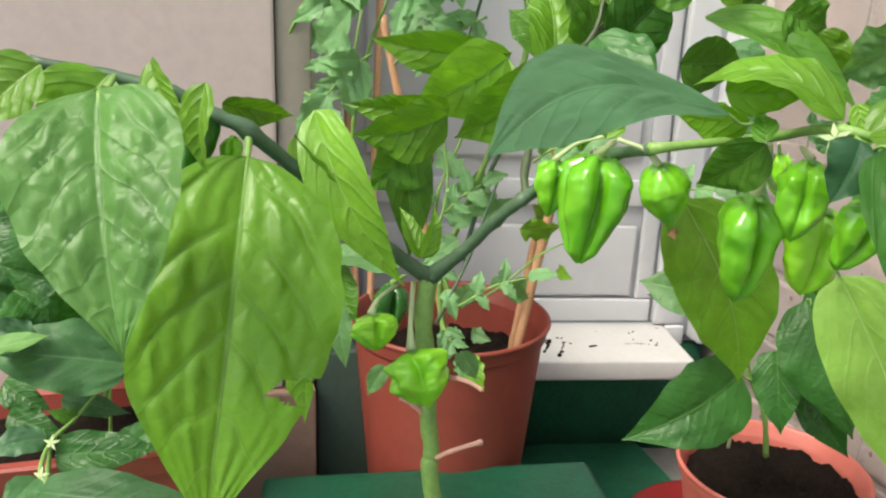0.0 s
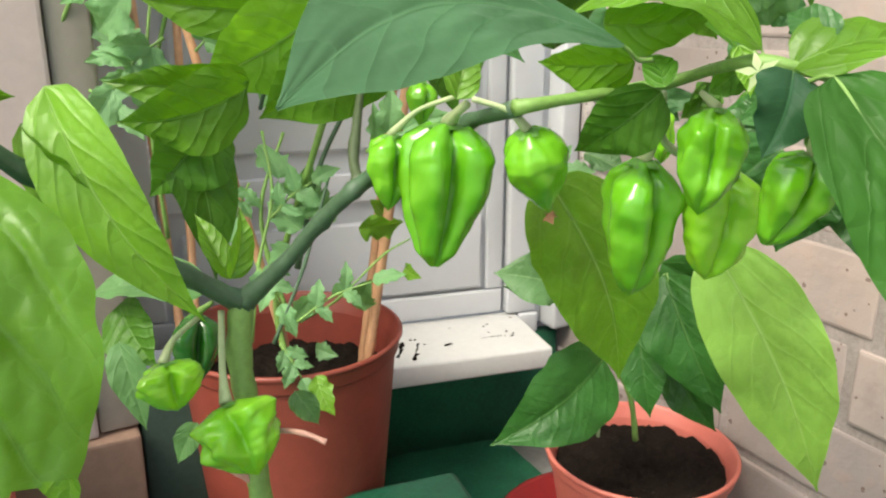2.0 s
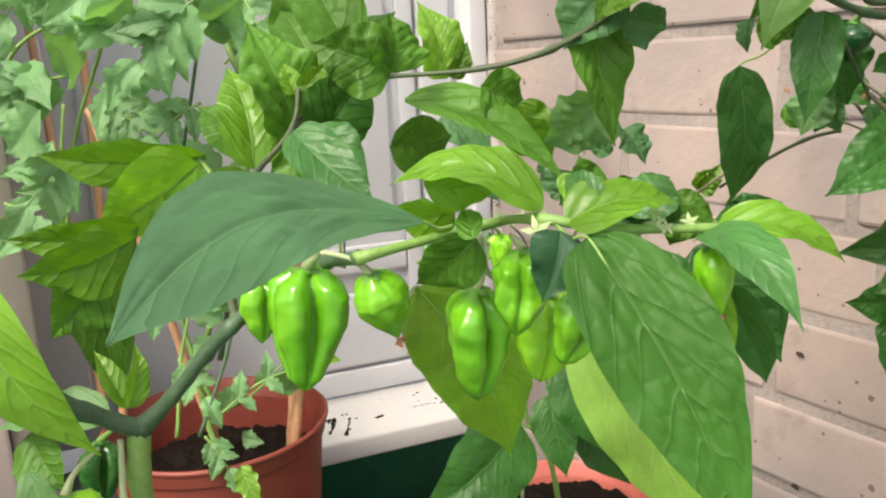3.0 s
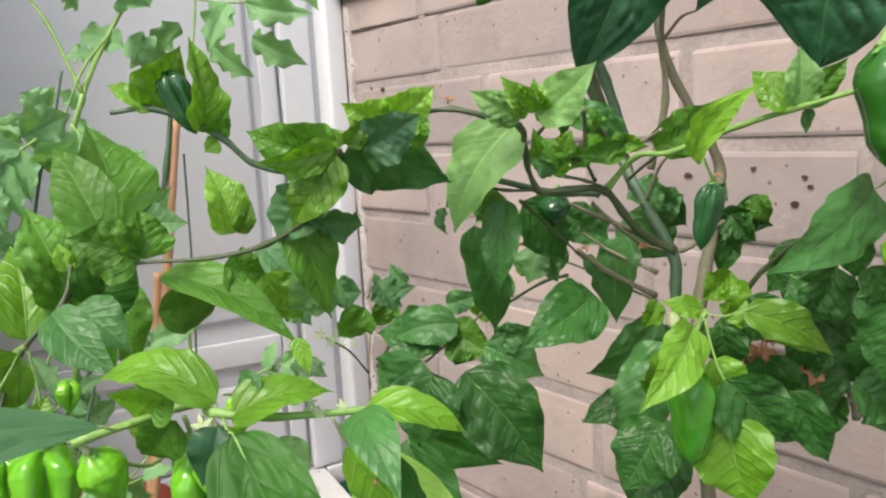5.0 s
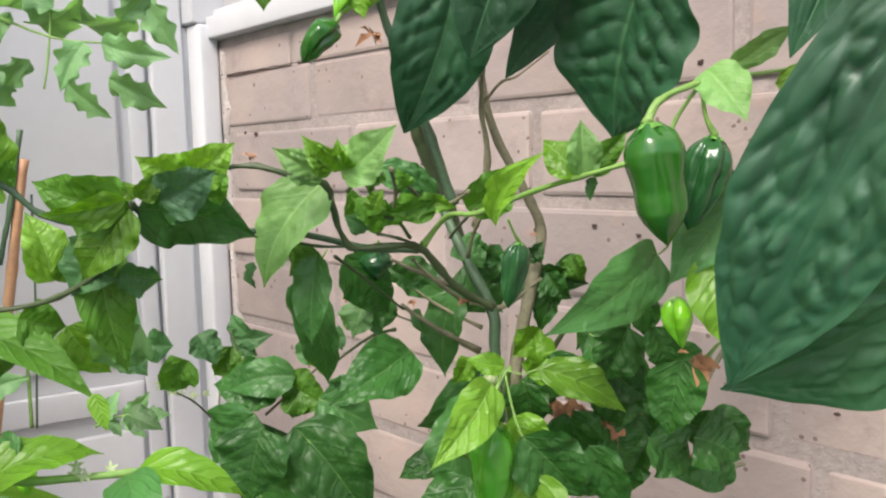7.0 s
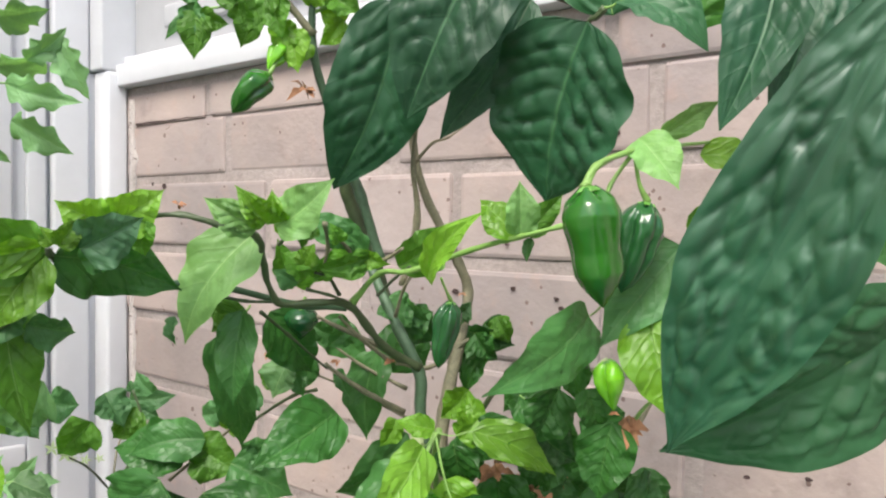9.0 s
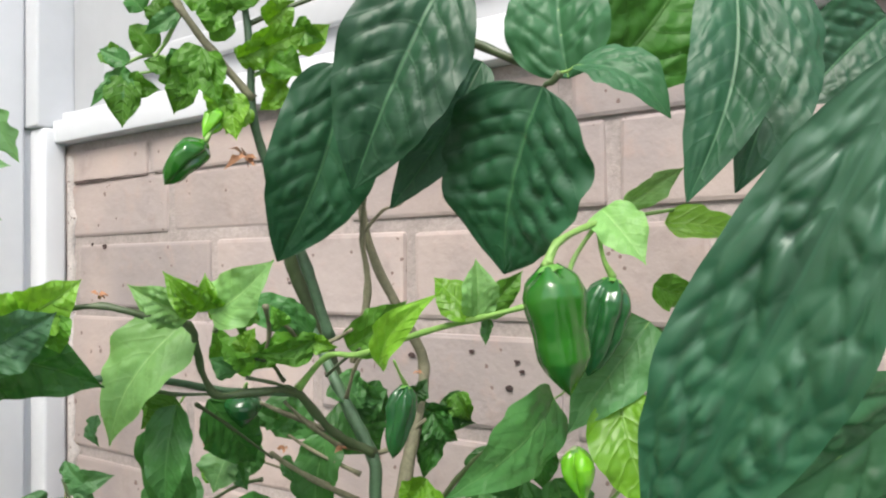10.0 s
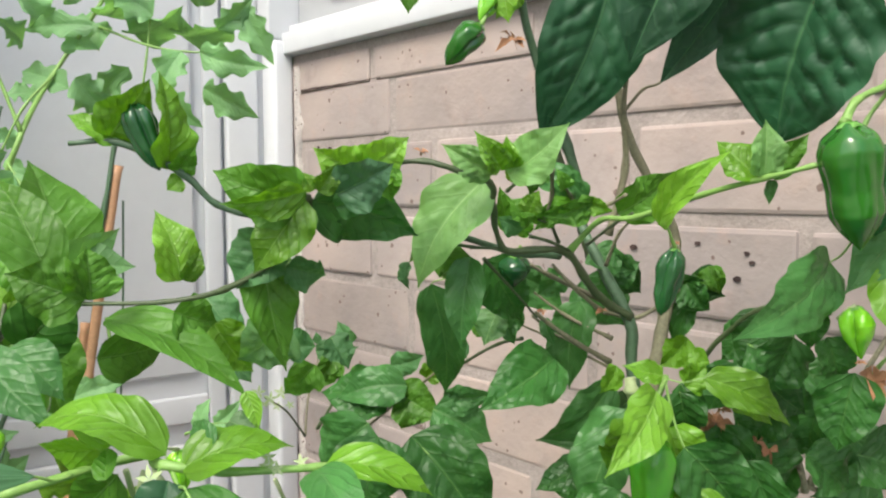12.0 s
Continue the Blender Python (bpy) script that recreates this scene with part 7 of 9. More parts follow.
leaf(tomato_plant, (-0.3941, -0.2058, 0.5977), (-0.3609, -0.2050, 0.6120), 0.0355, (0.07, -0.99, -0.10), 0.06, 0.15, "tomato", wave=0.25, peak=0.7, name='leaflet', jag=0.2, rows=22)
leaf(tomato_plant, (-0.4157, -0.1875, 0.5462), (-0.4491, -0.2179, 0.5347), 0.0279, (0.40, -0.67, 0.62), 0.06, 0.15, "tomato", wave=0.25, peak=0.7, name='leaflet', jag=0.2, rows=22)
leaf(tomato_plant, (-0.3796, -0.1846, 0.5753), (-0.3639, -0.2320, 0.5950), 0.0393, (-0.44, -0.47, -0.77), 0.06, 0.15, "tomato", wave=0.25, peak=0.7, name='leaflet', jag=0.2, rows=22)
leaf(tomato_plant, (-0.4856, -0.1835, 0.5297), (-0.5033, -0.1431, 0.5022), 0.0370, (-0.89, -0.45, -0.09), 0.06, 0.15, "tomato", wave=0.25, peak=0.7, name='leaflet', jag=0.2, rows=22)
leaf(tomato_plant, (-0.4491, -0.1754, 0.5791), (-0.4286, -0.2140, 0.5981), 0.0453, (-0.10, -0.48, -0.87), 0.06, 0.15, "tomato", wave=0.25, peak=0.7, name='leaflet', jag=0.2, rows=22)
leaf(tomato_plant, (-0.4865, -0.1385, 0.5592), (-0.4781, -0.1765, 0.5286), 0.0236, (-0.49, -0.61, 0.62), 0.06, 0.15, "tomato", wave=0.25, peak=0.7, name='leaflet', jag=0.2, rows=22)
leaf(tomato_plant, (-0.3692, -0.1806, 0.6144), (-0.3876, -0.1830, 0.6296), 0.0336, (0.11, -0.99, -0.02), 0.06, 0.15, "tomato", wave=0.25, peak=0.7, name='leaflet', jag=0.2, rows=22)
leaf(tomato_plant, (-0.3776, -0.1457, 0.3571), (-0.3982, -0.1286, 0.3773), 0.0218, (-0.27, -0.85, 0.44), 0.06, 0.15, "tomato", wave=0.25, peak=0.7, name='leaflet', jag=0.2, rows=20)
leaf(tomato_plant, (-0.3648, -0.1359, 0.3626), (-0.3378, -0.1396, 0.3789), 0.0213, (-0.13, -0.99, -0.01), 0.06, 0.15, "tomato", wave=0.25, peak=0.7, name='leaflet', jag=0.2, rows=20)
leaf(tomato_plant, (-0.3798, -0.1233, 0.3384), (-0.3965, -0.1150, 0.3195), 0.0220, (-0.71, -0.61, 0.36), 0.06, 0.15, "tomato", wave=0.25, peak=0.7, name='leaflet', jag=0.2, rows=20)
leaf(tomato_plant, (-0.3442, -0.1412, 0.2965), (-0.3358, -0.1786, 0.3206), 0.0374, (-0.55, -0.54, -0.64), 0.06, 0.15, "tomato", wave=0.25, peak=0.7, name='leaflet', jag=0.2, rows=20)
leaf(tomato_plant, (-0.3388, -0.1642, 0.3574), (-0.3008, -0.1647, 0.3583), 0.0269, (-0.00, -0.89, -0.45), 0.06, 0.15, "lime", wave=0.25, peak=0.7, name='leaflet', jag=0.2, rows=20)
leaf(tomato_plant, (-0.3724, -0.1529, 0.3041), (-0.3858, -0.1352, 0.2766), 0.0181, (-0.76, -0.65, -0.05), 0.06, 0.15, "tomato", wave=0.25, peak=0.7, name='leaflet', jag=0.2, rows=20)
leaf(tomato_plant, (-0.3013, -0.1668, 0.3221), (-0.3009, -0.1953, 0.3210), 0.0138, (-0.95, -0.03, 0.32), 0.06, 0.15, "lime", wave=0.25, peak=0.7, name='leaflet', jag=0.2, rows=20)
leaf(tomato_plant, (-0.3076, -0.1372, 0.3576), (-0.3224, -0.1484, 0.3749), 0.0179, (0.43, -0.88, -0.20), 0.06, 0.15, "lime", wave=0.25, peak=0.7, name='leaflet', jag=0.2, rows=20)
leaf(tomato_plant, (-0.3883, -0.1276, 0.3938), (-0.3904, -0.0845, 0.4140), 0.0266, (0.07, -0.42, 0.90), 0.06, 0.15, "tomato", wave=0.25, peak=0.7, name='leaflet', jag=0.2, rows=20)
leaf(tomato_plant, (-0.3780, -0.1223, 0.3833), (-0.3635, -0.1351, 0.4063), 0.0257, (0.06, -0.86, -0.51), 0.06, 0.15, "tomato", wave=0.25, peak=0.7, name='leaflet', jag=0.2, rows=20)
leaf(tomato_plant, (-0.3736, -0.1533, 0.2619), (-0.3613, -0.1706, 0.2592), 0.0153, (-0.74, -0.58, 0.35), 0.06, 0.15, "tomato", wave=0.25, peak=0.7, name='leaflet', jag=0.2, rows=20)
stem(tomato_plant, [(-0.3829, -0.1262, 0.2730), (-0.3954, -0.1125, 0.3281), (-0.3966, -0.1076, 0.3731), (-0.3740, -0.1005, 0.4241)], [0.0020, 0.0018, 0.0016, 0.0012], "green", "branch")
stem(tomato_plant, [(-0.3771, -0.1379, 0.2810), (-0.3541, -0.1540, 0.2996), (-0.3219, -0.1688, 0.3344), (-0.3050, -0.1832, 0.3496)], [0.0012, 0.0010, 0.0009, 0.0007], "green", "twig")
stem(tomato_plant, [(-0.3761, -0.1247, 0.3197), (-0.3572, -0.1299, 0.3964), (-0.3354, -0.1355, 0.4434), (-0.3157, -0.1333, 0.4763)], [0.0022, 0.0020, 0.0018, 0.0016], "dusky", "branch")
cane((-0.3167, -0.1292, 0.2889), (-0.2873, -0.1239, 0.4756), 0.0036)
cane((-0.4550, -0.0263, 0.2603), (-0.4609, 0.0530, 0.6340), 0.0036)
cane((-0.4414, -0.0328, 0.2604), (-0.4222, 0.0265, 0.6014), 0.0036)
cane((-0.3860, -0.0751, 0.2818), (-0.4348, -0.0406, 0.5249), 0.0036)
cane((-0.3017, -0.1510, 0.3994), (-0.2677, -0.1531, 0.6059), 0.0040)

# young leafy seedlings growing in the planter trough
trough_seedlings = empty("seedlings", (-0.7750, -0.1180, 0.1650), "young leafy seedlings growing in the planter trough", "plant")
leaf(trough_seedlings, (-0.7150, -0.1924, 0.4181), (-0.6972, -0.2027, 0.4050), 0.0435, (-0.42, -0.90, 0.14), 0.10, 0.15, "rich")
leaf(trough_seedlings, (-0.7211, -0.0831, 0.3439), (-0.6836, -0.0978, 0.3366), 0.0651, (-0.39, -0.89, -0.22), 0.10, 0.15, "rich")
leaf(trough_seedlings, (-0.6718, -0.1059, 0.3243), (-0.6391, -0.1219, 0.3084), 0.0691, (-0.52, -0.82, -0.23), 0.10, 0.15, "soft")
leaf(trough_seedlings, (-0.6504, -0.1396, 0.3108), (-0.6205, -0.1434, 0.3279), 0.0427, (-0.01, -0.98, -0.21), 0.10, 0.15, "rich")
stem(trough_seedlings, [(-0.6766, -0.1427, 0.1798), (-0.6745, -0.1425, 0.2147), (-0.6739, -0.1355, 0.2358)], [0.0016, 0.0014, 0.0012], "green", "main_stem")
stem(trough_seedlings, [(-0.7129, -0.2192, 0.1804), (-0.7101, -0.2065, 0.2039), (-0.7083, -0.1947, 0.2239)], [0.0020, 0.0018, 0.0014], "green", "main_stem")
stem(trough_seedlings, [(-0.7347, -0.1437, 0.2186), (-0.7215, -0.1435, 0.2640), (-0.6956, -0.1603, 0.3043), (-0.7078, -0.1606, 0.3562), (-0.7216, -0.1538, 0.3954)], [0.0030, 0.0026, 0.0022, 0.0020, 0.0016], "green", "main_stem")
leaf(trough_seedlings, (-0.7478, -0.2253, 0.3010), (-0.6966, -0.2162, 0.3109), 0.0227, (-0.16, -0.42, 0.89), 0.08, 0.15, "mint", pucker=0.04, wave=0.2, rows=30)
leaf(trough_seedlings, (-0.6486, -0.2087, 0.2811), (-0.7526, -0.1932, 0.2935), 0.0522, (-0.34, -0.72, 0.60), 0.10, 0.15, "soft", pucker=0.04, wave=0.2, rows=30)
leaf(trough_seedlings, (-0.6552, -0.2143, 0.3552), (-0.6562, -0.2182, 0.3107), 0.0320, (-0.08, -0.87, 0.49), 0.06, 0.15, "rich", pucker=0.04, wave=0.2, rows=30)
leaf(trough_seedlings, (-0.6118, -0.1879, 0.3119), (-0.6544, -0.2005, 0.2675), 0.0344, (0.00, -0.92, 0.40), 0.06, 0.15, "sage", pucker=0.04, wave=0.2, rows=30)
leaf(trough_seedlings, (-0.6991, -0.1918, 0.2510), (-0.6520, -0.2004, 0.2379), 0.0186, (-0.23, -0.67, 0.70), 0.06, 0.15, "soft", pucker=0.04, wave=0.2, rows=30)
leaf(trough_seedlings, (-0.6967, -0.2426, 0.2339), (-0.6271, -0.2529, 0.2370), 0.0308, (-0.23, -0.67, 0.70), 0.08, 0.15, "rich", pucker=0.04, wave=0.2, rows=30)
leaf(trough_seedlings, (-0.6981, -0.2863, 0.2344), (-0.5948, -0.3105, 0.2282), 0.0347, (-0.20, -0.58, 0.79), 0.12, 0.15, "soft", pucker=0.04, wave=0.2, rows=30)
leaf(trough_seedlings, (-0.7020, -0.2374, 0.2444), (-0.7383, -0.2487, 0.2419), 0.0219, (-0.23, -0.67, 0.70), 0.08, 0.15, "sage", pucker=0.04, wave=0.2, rows=30)
leaf(trough_seedlings, (-0.7012, -0.2734, 0.2368), (-0.7198, -0.2946, 0.2221), 0.0206, (-0.24, -0.73, 0.64), 0.08, 0.15, "soft", pucker=0.04, wave=0.2, rows=30)
leaf(trough_seedlings, (-0.6847, -0.2198, 0.2473), (-0.7027, -0.2217, 0.2571), 0.0115, (-0.23, -0.67, 0.70), 0.08, 0.15, "mid", pucker=0.04, wave=0.2, rows=30)
stem(trough_seedlings, [(-0.7001, -0.2846, 0.2052), (-0.7020, -0.2629, 0.2345), (-0.6986, -0.2390, 0.2427), (-0.6853, -0.2190, 0.2491), (-0.6701, -0.1978, 0.2605)], [0.0018, 0.0016, 0.0014, 0.0012, 0.0010], "green", "main_stem")
stem(trough_seedlings, [(-0.6718, -0.1858, 0.2297), (-0.6684, -0.1896, 0.2541), (-0.6598, -0.1938, 0.2818), (-0.6498, -0.2084, 0.2810)], [0.0022, 0.0020, 0.0018, 0.0014], "green", "main_stem")
leaf(trough_seedlings, (-0.6422, -0.1245, 0.3714), (-0.6126, -0.1491, 0.3274), 0.0473, (-0.07, -0.82, 0.57), 0.06, 0.15, "deep", pucker=0.04, wave=0.2)
leaf(trough_seedlings, (-0.7346, -0.1055, 0.3083), (-0.6770, -0.1431, 0.2848), 0.0520, (-0.26, -0.78, 0.57), 0.06, 0.15, "rich", pucker=0.04, wave=0.2)
leaf(trough_seedlings, (-0.7641, -0.1006, 0.3271), (-0.7251, -0.1225, 0.2997), 0.0516, (-0.26, -0.78, 0.57), 0.06, 0.15, "deep", pucker=0.04, wave=0.2)
leaf(trough_seedlings, (-0.6212, -0.1251, 0.3250), (-0.6335, -0.1401, 0.2699), 0.0444, (-0.26, -0.78, 0.57), 0.06, 0.15, "rich", pucker=0.04, wave=0.2)
leaf(trough_seedlings, (-0.7626, -0.1137, 0.2905), (-0.7022, -0.1381, 0.2759), 0.0387, (-0.24, -0.73, 0.64), 0.06, 0.15, "deep", pucker=0.04, wave=0.2)
leaf(trough_seedlings, (-0.6699, -0.1201, 0.2941), (-0.6330, -0.1499, 0.2739), 0.0352, (-0.24, -0.73, 0.64), 0.06, 0.15, "soft", pucker=0.04, wave=0.2)
leaf(trough_seedlings, (-0.7683, -0.0797, 0.3840), (-0.7284, -0.1075, 0.3404), 0.0559, (-0.26, -0.78, 0.57), 0.06, 0.15, "rich", pucker=0.04, wave=0.2)
leaf(trough_seedlings, (-0.7213, -0.0854, 0.3791), (-0.6913, -0.1111, 0.3323), 0.0524, (-0.26, -0.78, 0.57), 0.06, 0.15, "rich", pucker=0.04, wave=0.2)
leaf(trough_seedlings, (-0.6830, -0.1104, 0.3743), (-0.7090, -0.1191, 0.3246), 0.0516, (-0.26, -0.78, 0.57), 0.06, 0.15, "deep", pucker=0.04, wave=0.2)
leaf(trough_seedlings, (-0.7600, -0.1050, 0.3504), (-0.7181, -0.1304, 0.3155), 0.0549, (-0.26, -0.78, 0.57), 0.06, 0.15, "rich", pucker=0.04, wave=0.2)
leaf(trough_seedlings, (-0.6571, -0.1521, 0.2772), (-0.6183, -0.1753, 0.2458), 0.0301, (-0.26, -0.78, 0.57), 0.06, 0.15, "rich", pucker=0.04, wave=0.2)
leaf(trough_seedlings, (-0.7422, -0.1653, 0.2558), (-0.7085, -0.1824, 0.2374), 0.0245, (-0.26, -0.78, 0.57), 0.06, 0.15, "rich", pucker=0.04, wave=0.2)
leaf(trough_seedlings, (-0.7350, -0.1942, 0.2427), (-0.6946, -0.2113, 0.2308), 0.0236, (-0.26, -0.78, 0.57), 0.06, 0.15, "rich", pucker=0.04, wave=0.2)
leaf(trough_seedlings, (-0.6587, -0.2164, 0.2171), (-0.6264, -0.2186, 0.2409), 0.0241, (-0.26, -0.78, 0.57), 0.06, 0.15, "deep", pucker=0.04, wave=0.2)
leaf(trough_seedlings, (-0.6188, -0.2103, 0.2400), (-0.6508, -0.2043, 0.2275), 0.0196, (-0.26, -0.78, 0.57), 0.06, 0.15, "rich", pucker=0.04, wave=0.2)
leaf(fruiting_plant, (-0.6435, -0.4612, 0.5113), (-0.6606, -0.4768, 0.4820), 0.0168, (-0.44, -0.76, 0.47), 0.08, 0.20, "lime")
leaf(fruiting_plant, (-0.6612, -0.4286, 0.4616), (-0.6738, -0.4349, 0.4316), 0.0099, (-0.52, -0.72, 0.46), 0.06, 0.30, "lime")
blossom(trough_seedlings, (-0.6974, -0.2443, 0.2447), (-0.27, -0.81, 0.60), 0.0060)
blossom(trough_seedlings, (-0.7004, -0.2686, 0.2353), (-0.27, -0.81, 0.60), 0.0060)
leaf(trough_seedlings, (-0.6724, -0.1524, 0.3170), (-0.7437, -0.1331, 0.3377), 0.0680, (-0.26, -0.97, -0.01), 0.10, 0.15, "rich", pucker=0.04, wave=0.2)
leaf(trough_seedlings, (-0.6814, -0.1214, 0.3343), (-0.6433, -0.1474, 0.2947), 0.0655, (0.27, -0.67, 0.69), 0.10, 0.15, "rich", pucker=0.04, wave=0.2)
leaf(trough_seedlings, (-0.7061, -0.2119, 0.3049), (-0.7406, -0.1962, 0.3180), 0.0284, (-0.36, -0.92, 0.16), 0.10, 0.15, "sage", pucker=0.04, wave=0.2)
leaf(trough_seedlings, (-0.7259, -0.1046, 0.3412), (-0.6878, -0.1110, 0.3586), 0.0491, (-0.35, -0.81, 0.47), 0.10, 0.15, "rich", pucker=0.04, wave=0.2)
leaf(trough_seedlings, (-0.6978, -0.1358, 0.2768), (-0.7206, -0.1202, 0.3006), 0.0491, (-0.34, -0.90, 0.27), 0.10, 0.15, "rich", pucker=0.04, wave=0.2)
leaf(trough_seedlings, (-0.7308, -0.1342, 0.3793), (-0.7054, -0.1305, 0.4143), 0.0407, (-0.27, -0.92, 0.29), 0.10, 0.15, "rich", pucker=0.04, wave=0.2)
leaf(trough_seedlings, (-0.6945, -0.1373, 0.3400), (-0.6464, -0.1498, 0.3493), 0.0633, (-0.31, -0.73, 0.60), 0.10, 0.15, "rich", pucker=0.04, wave=0.2)
leaf(trough_seedlings, (-0.6581, -0.1754, 0.3281), (-0.7046, -0.1821, 0.2965), 0.0656, (0.22, -0.97, -0.12), 0.10, 0.15, "rich", pucker=0.04, wave=0.2)
leaf(trough_seedlings, (-0.7334, -0.1430, 0.3187), (-0.7001, -0.1615, 0.2964), 0.0570, (0.19, -0.60, 0.78), 0.10, 0.15, "rich", pucker=0.04, wave=0.2)
leaf(trough_seedlings, (-0.6407, -0.1357, 0.3314), (-0.6106, -0.1577, 0.2956), 0.0491, (0.27, -0.70, 0.66), 0.10, 0.15, "rich", pucker=0.04, wave=0.2)
compound(tomato_plant, (-0.3891, -0.2277, 0.5960), (-0.4290, -0.2126, 0.5567), (-0.24, -0.97, -0.02), 7, 0.034)
compound(tomato_plant, (-0.4353, -0.1784, 0.5783), (-0.4612, -0.1540, 0.6069), (-0.16, -0.99, -0.05), 7, 0.030)
compound(tomato_plant, (-0.4492, -0.1663, 0.5448), (-0.4275, -0.1902, 0.5082), (-0.18, -0.98, 0.06), 7, 0.028)
compound(tomato_plant, (-0.4081, -0.1757, 0.6078), (-0.3872, -0.1927, 0.5946), (-0.25, -0.97, -0.06), 5, 0.028)
compound(tomato_plant, (-0.4649, -0.1549, 0.5498), (-0.4952, -0.1385, 0.5385), (-0.11, -0.99, 0.03), 7, 0.030)
compound(tomato_plant, (-0.4679, -0.1475, 0.6150), (-0.4919, -0.1388, 0.5901), (-0.11, -0.99, -0.06), 5, 0.030)
compound(tomato_plant, (-0.3589, -0.1959, 0.6051), (-0.3494, -0.2252, 0.5646), (-0.33, -0.94, -0.04), 7, 0.028)
compound(tomato_plant, (-0.4657, -0.1560, 0.4984), (-0.4996, -0.1550, 0.4669), (-0.10, -0.99, 0.13), 5, 0.030)
compound(tomato_plant, (-0.3922, -0.2072, 0.5289), (-0.4193, -0.1956, 0.5076), (-0.24, -0.97, 0.08), 5, 0.026)
compound(tomato_plant, (-0.4356, -0.0988, 0.4868), (-0.4085, -0.1018, 0.5083), (-0.26, -0.97, 0.03), 5, 0.026)
compound(tomato_plant, (-0.4676, -0.0736, 0.4590), (-0.4854, -0.0545, 0.4935), (-0.17, -0.98, 0.06), 5, 0.026)
compound(tomato_plant, (-0.3983, -0.1131, 0.4874), (-0.3806, -0.1302, 0.4581), (-0.31, -0.95, 0.07), 5, 0.024)
compound(tomato_plant, (-0.5061, -0.0588, 0.4584), (-0.4919, -0.0797, 0.4467), (-0.14, -0.99, 0.10), 5, 0.024)
compound(tomato_plant, (-0.3555, -0.1771, 0.4529), (-0.3697, -0.1615, 0.4790), (-0.20, -0.96, 0.19), 5, 0.030)
compound(tomato_plant, (-0.3506, -0.2117, 0.4243), (-0.3304, -0.2270, 0.4403), (-0.25, -0.93, 0.26), 5, 0.028)
compound(tomato_plant, (-0.2649, -0.2614, 0.4075), (-0.2382, -0.2834, 0.4153), (-0.39, -0.87, 0.30), 5, 0.022)
compound(tomato_plant, (-0.3520, -0.1402, 0.5543), (-0.3305, -0.1566, 0.5714), (-0.23, -0.97, 0.05), 5, 0.030)
stem(tomato_plant, [(-0.5235, -0.0463, 0.4964), (-0.4866, -0.0751, 0.5678), (-0.4525, -0.1144, 0.5936), (-0.4322, -0.1179, 0.6290), (-0.4230, -0.1152, 0.6611)], [0.0016, 0.0014, 0.0012, 0.0010], "green", "branch")
stem(tomato_plant, [(-0.4672, -0.0976, 0.3500), (-0.4732, -0.1184, 0.4397), (-0.4607, -0.1323, 0.5082), (-0.4380, -0.1430, 0.5677), (-0.4124, -0.1414, 0.6343)], [0.0016, 0.0015, 0.0014, 0.0013, 0.0011], "green", "branch")
stem(tomato_plant, [(-0.4011, -0.1381, 0.4479), (-0.3921, -0.1733, 0.5195), (-0.3804, -0.1891, 0.5790), (-0.3675, -0.1881, 0.6137), (-0.3586, -0.1854, 0.6447)], [0.0014, 0.0012, 0.0010], "dusky", "branch")
stem(tomato_plant, [(-0.4677, -0.0500, 0.4615), (-0.4601, -0.0420, 0.4931), (-0.4520, -0.0325, 0.5291)], [0.0016, 0.0014, 0.0013], "green", "branch")
stem(tomato_plant, [(-0.2818, -0.1695, 0.3894), (-0.2800, -0.1636, 0.4459), (-0.2816, -0.1572, 0.4837)], [0.0014, 0.0014, 0.0013], "green", "branch")
leaf(wall_plant, (-0.2574, -0.5869, 0.5709), (-0.2667, -0.5820, 0.5821), 0.0139, (-0.17, -0.95, 0.27), 0.08, 0.20, "mid", pucker=0.06, crinkle=0.035, wave=0.25, rows=26, full=0.58)
leaf(wall_plant, (-0.2598, -0.5843, 0.5685), (-0.2693, -0.5798, 0.5745), 0.0102, (-0.59, -0.70, -0.41), 0.08, 0.20, "soft", pucker=0.06, crinkle=0.035, wave=0.25, rows=26, full=0.58)
leaf(wall_plant, (-0.2512, -0.5868, 0.5706), (-0.2509, -0.5934, 0.5815), 0.0112, (-0.54, -0.73, -0.42), 0.08, 0.20, "mid", pucker=0.06, crinkle=0.035, wave=0.25, rows=26, full=0.58)
leaf(wall_plant, (-0.2598, -0.5879, 0.5757), (-0.2576, -0.5923, 0.5855), 0.0102, (-0.93, -0.37, 0.04), 0.08, 0.20, "fresh", pucker=0.06, crinkle=0.035, wave=0.25, rows=26, full=0.58)
leaf(wall_plant, (-0.2804, -0.5939, 0.5930), (-0.2741, -0.6014, 0.5931), 0.0081, (-0.73, -0.63, -0.26), 0.08, 0.20, "lime", pucker=0.06, crinkle=0.035, wave=0.25, rows=26, full=0.58)
leaf(wall_plant, (-0.2304, -0.5431, 0.5265), (-0.2355, -0.5389, 0.5096), 0.0194, (-0.93, -0.32, 0.20), 0.08, 0.20, "pale", pucker=0.06, crinkle=0.035, wave=0.25, rows=26, full=0.58)
leaf(wall_plant, (-0.2207, -0.5132, 0.5037), (-0.2274, -0.5056, 0.5007), 0.0136, (-0.75, -0.47, 0.47), 0.08, 0.20, "soft", pucker=0.06, crinkle=0.035, wave=0.25, rows=26, full=0.58)
leaf(wall_plant, (-0.2279, -0.5463, 0.5238), (-0.2259, -0.5502, 0.5104), 0.0101, (-0.80, -0.60, 0.05), 0.08, 0.20, "deep", pucker=0.06, crinkle=0.035, wave=0.25, rows=26, full=0.58)
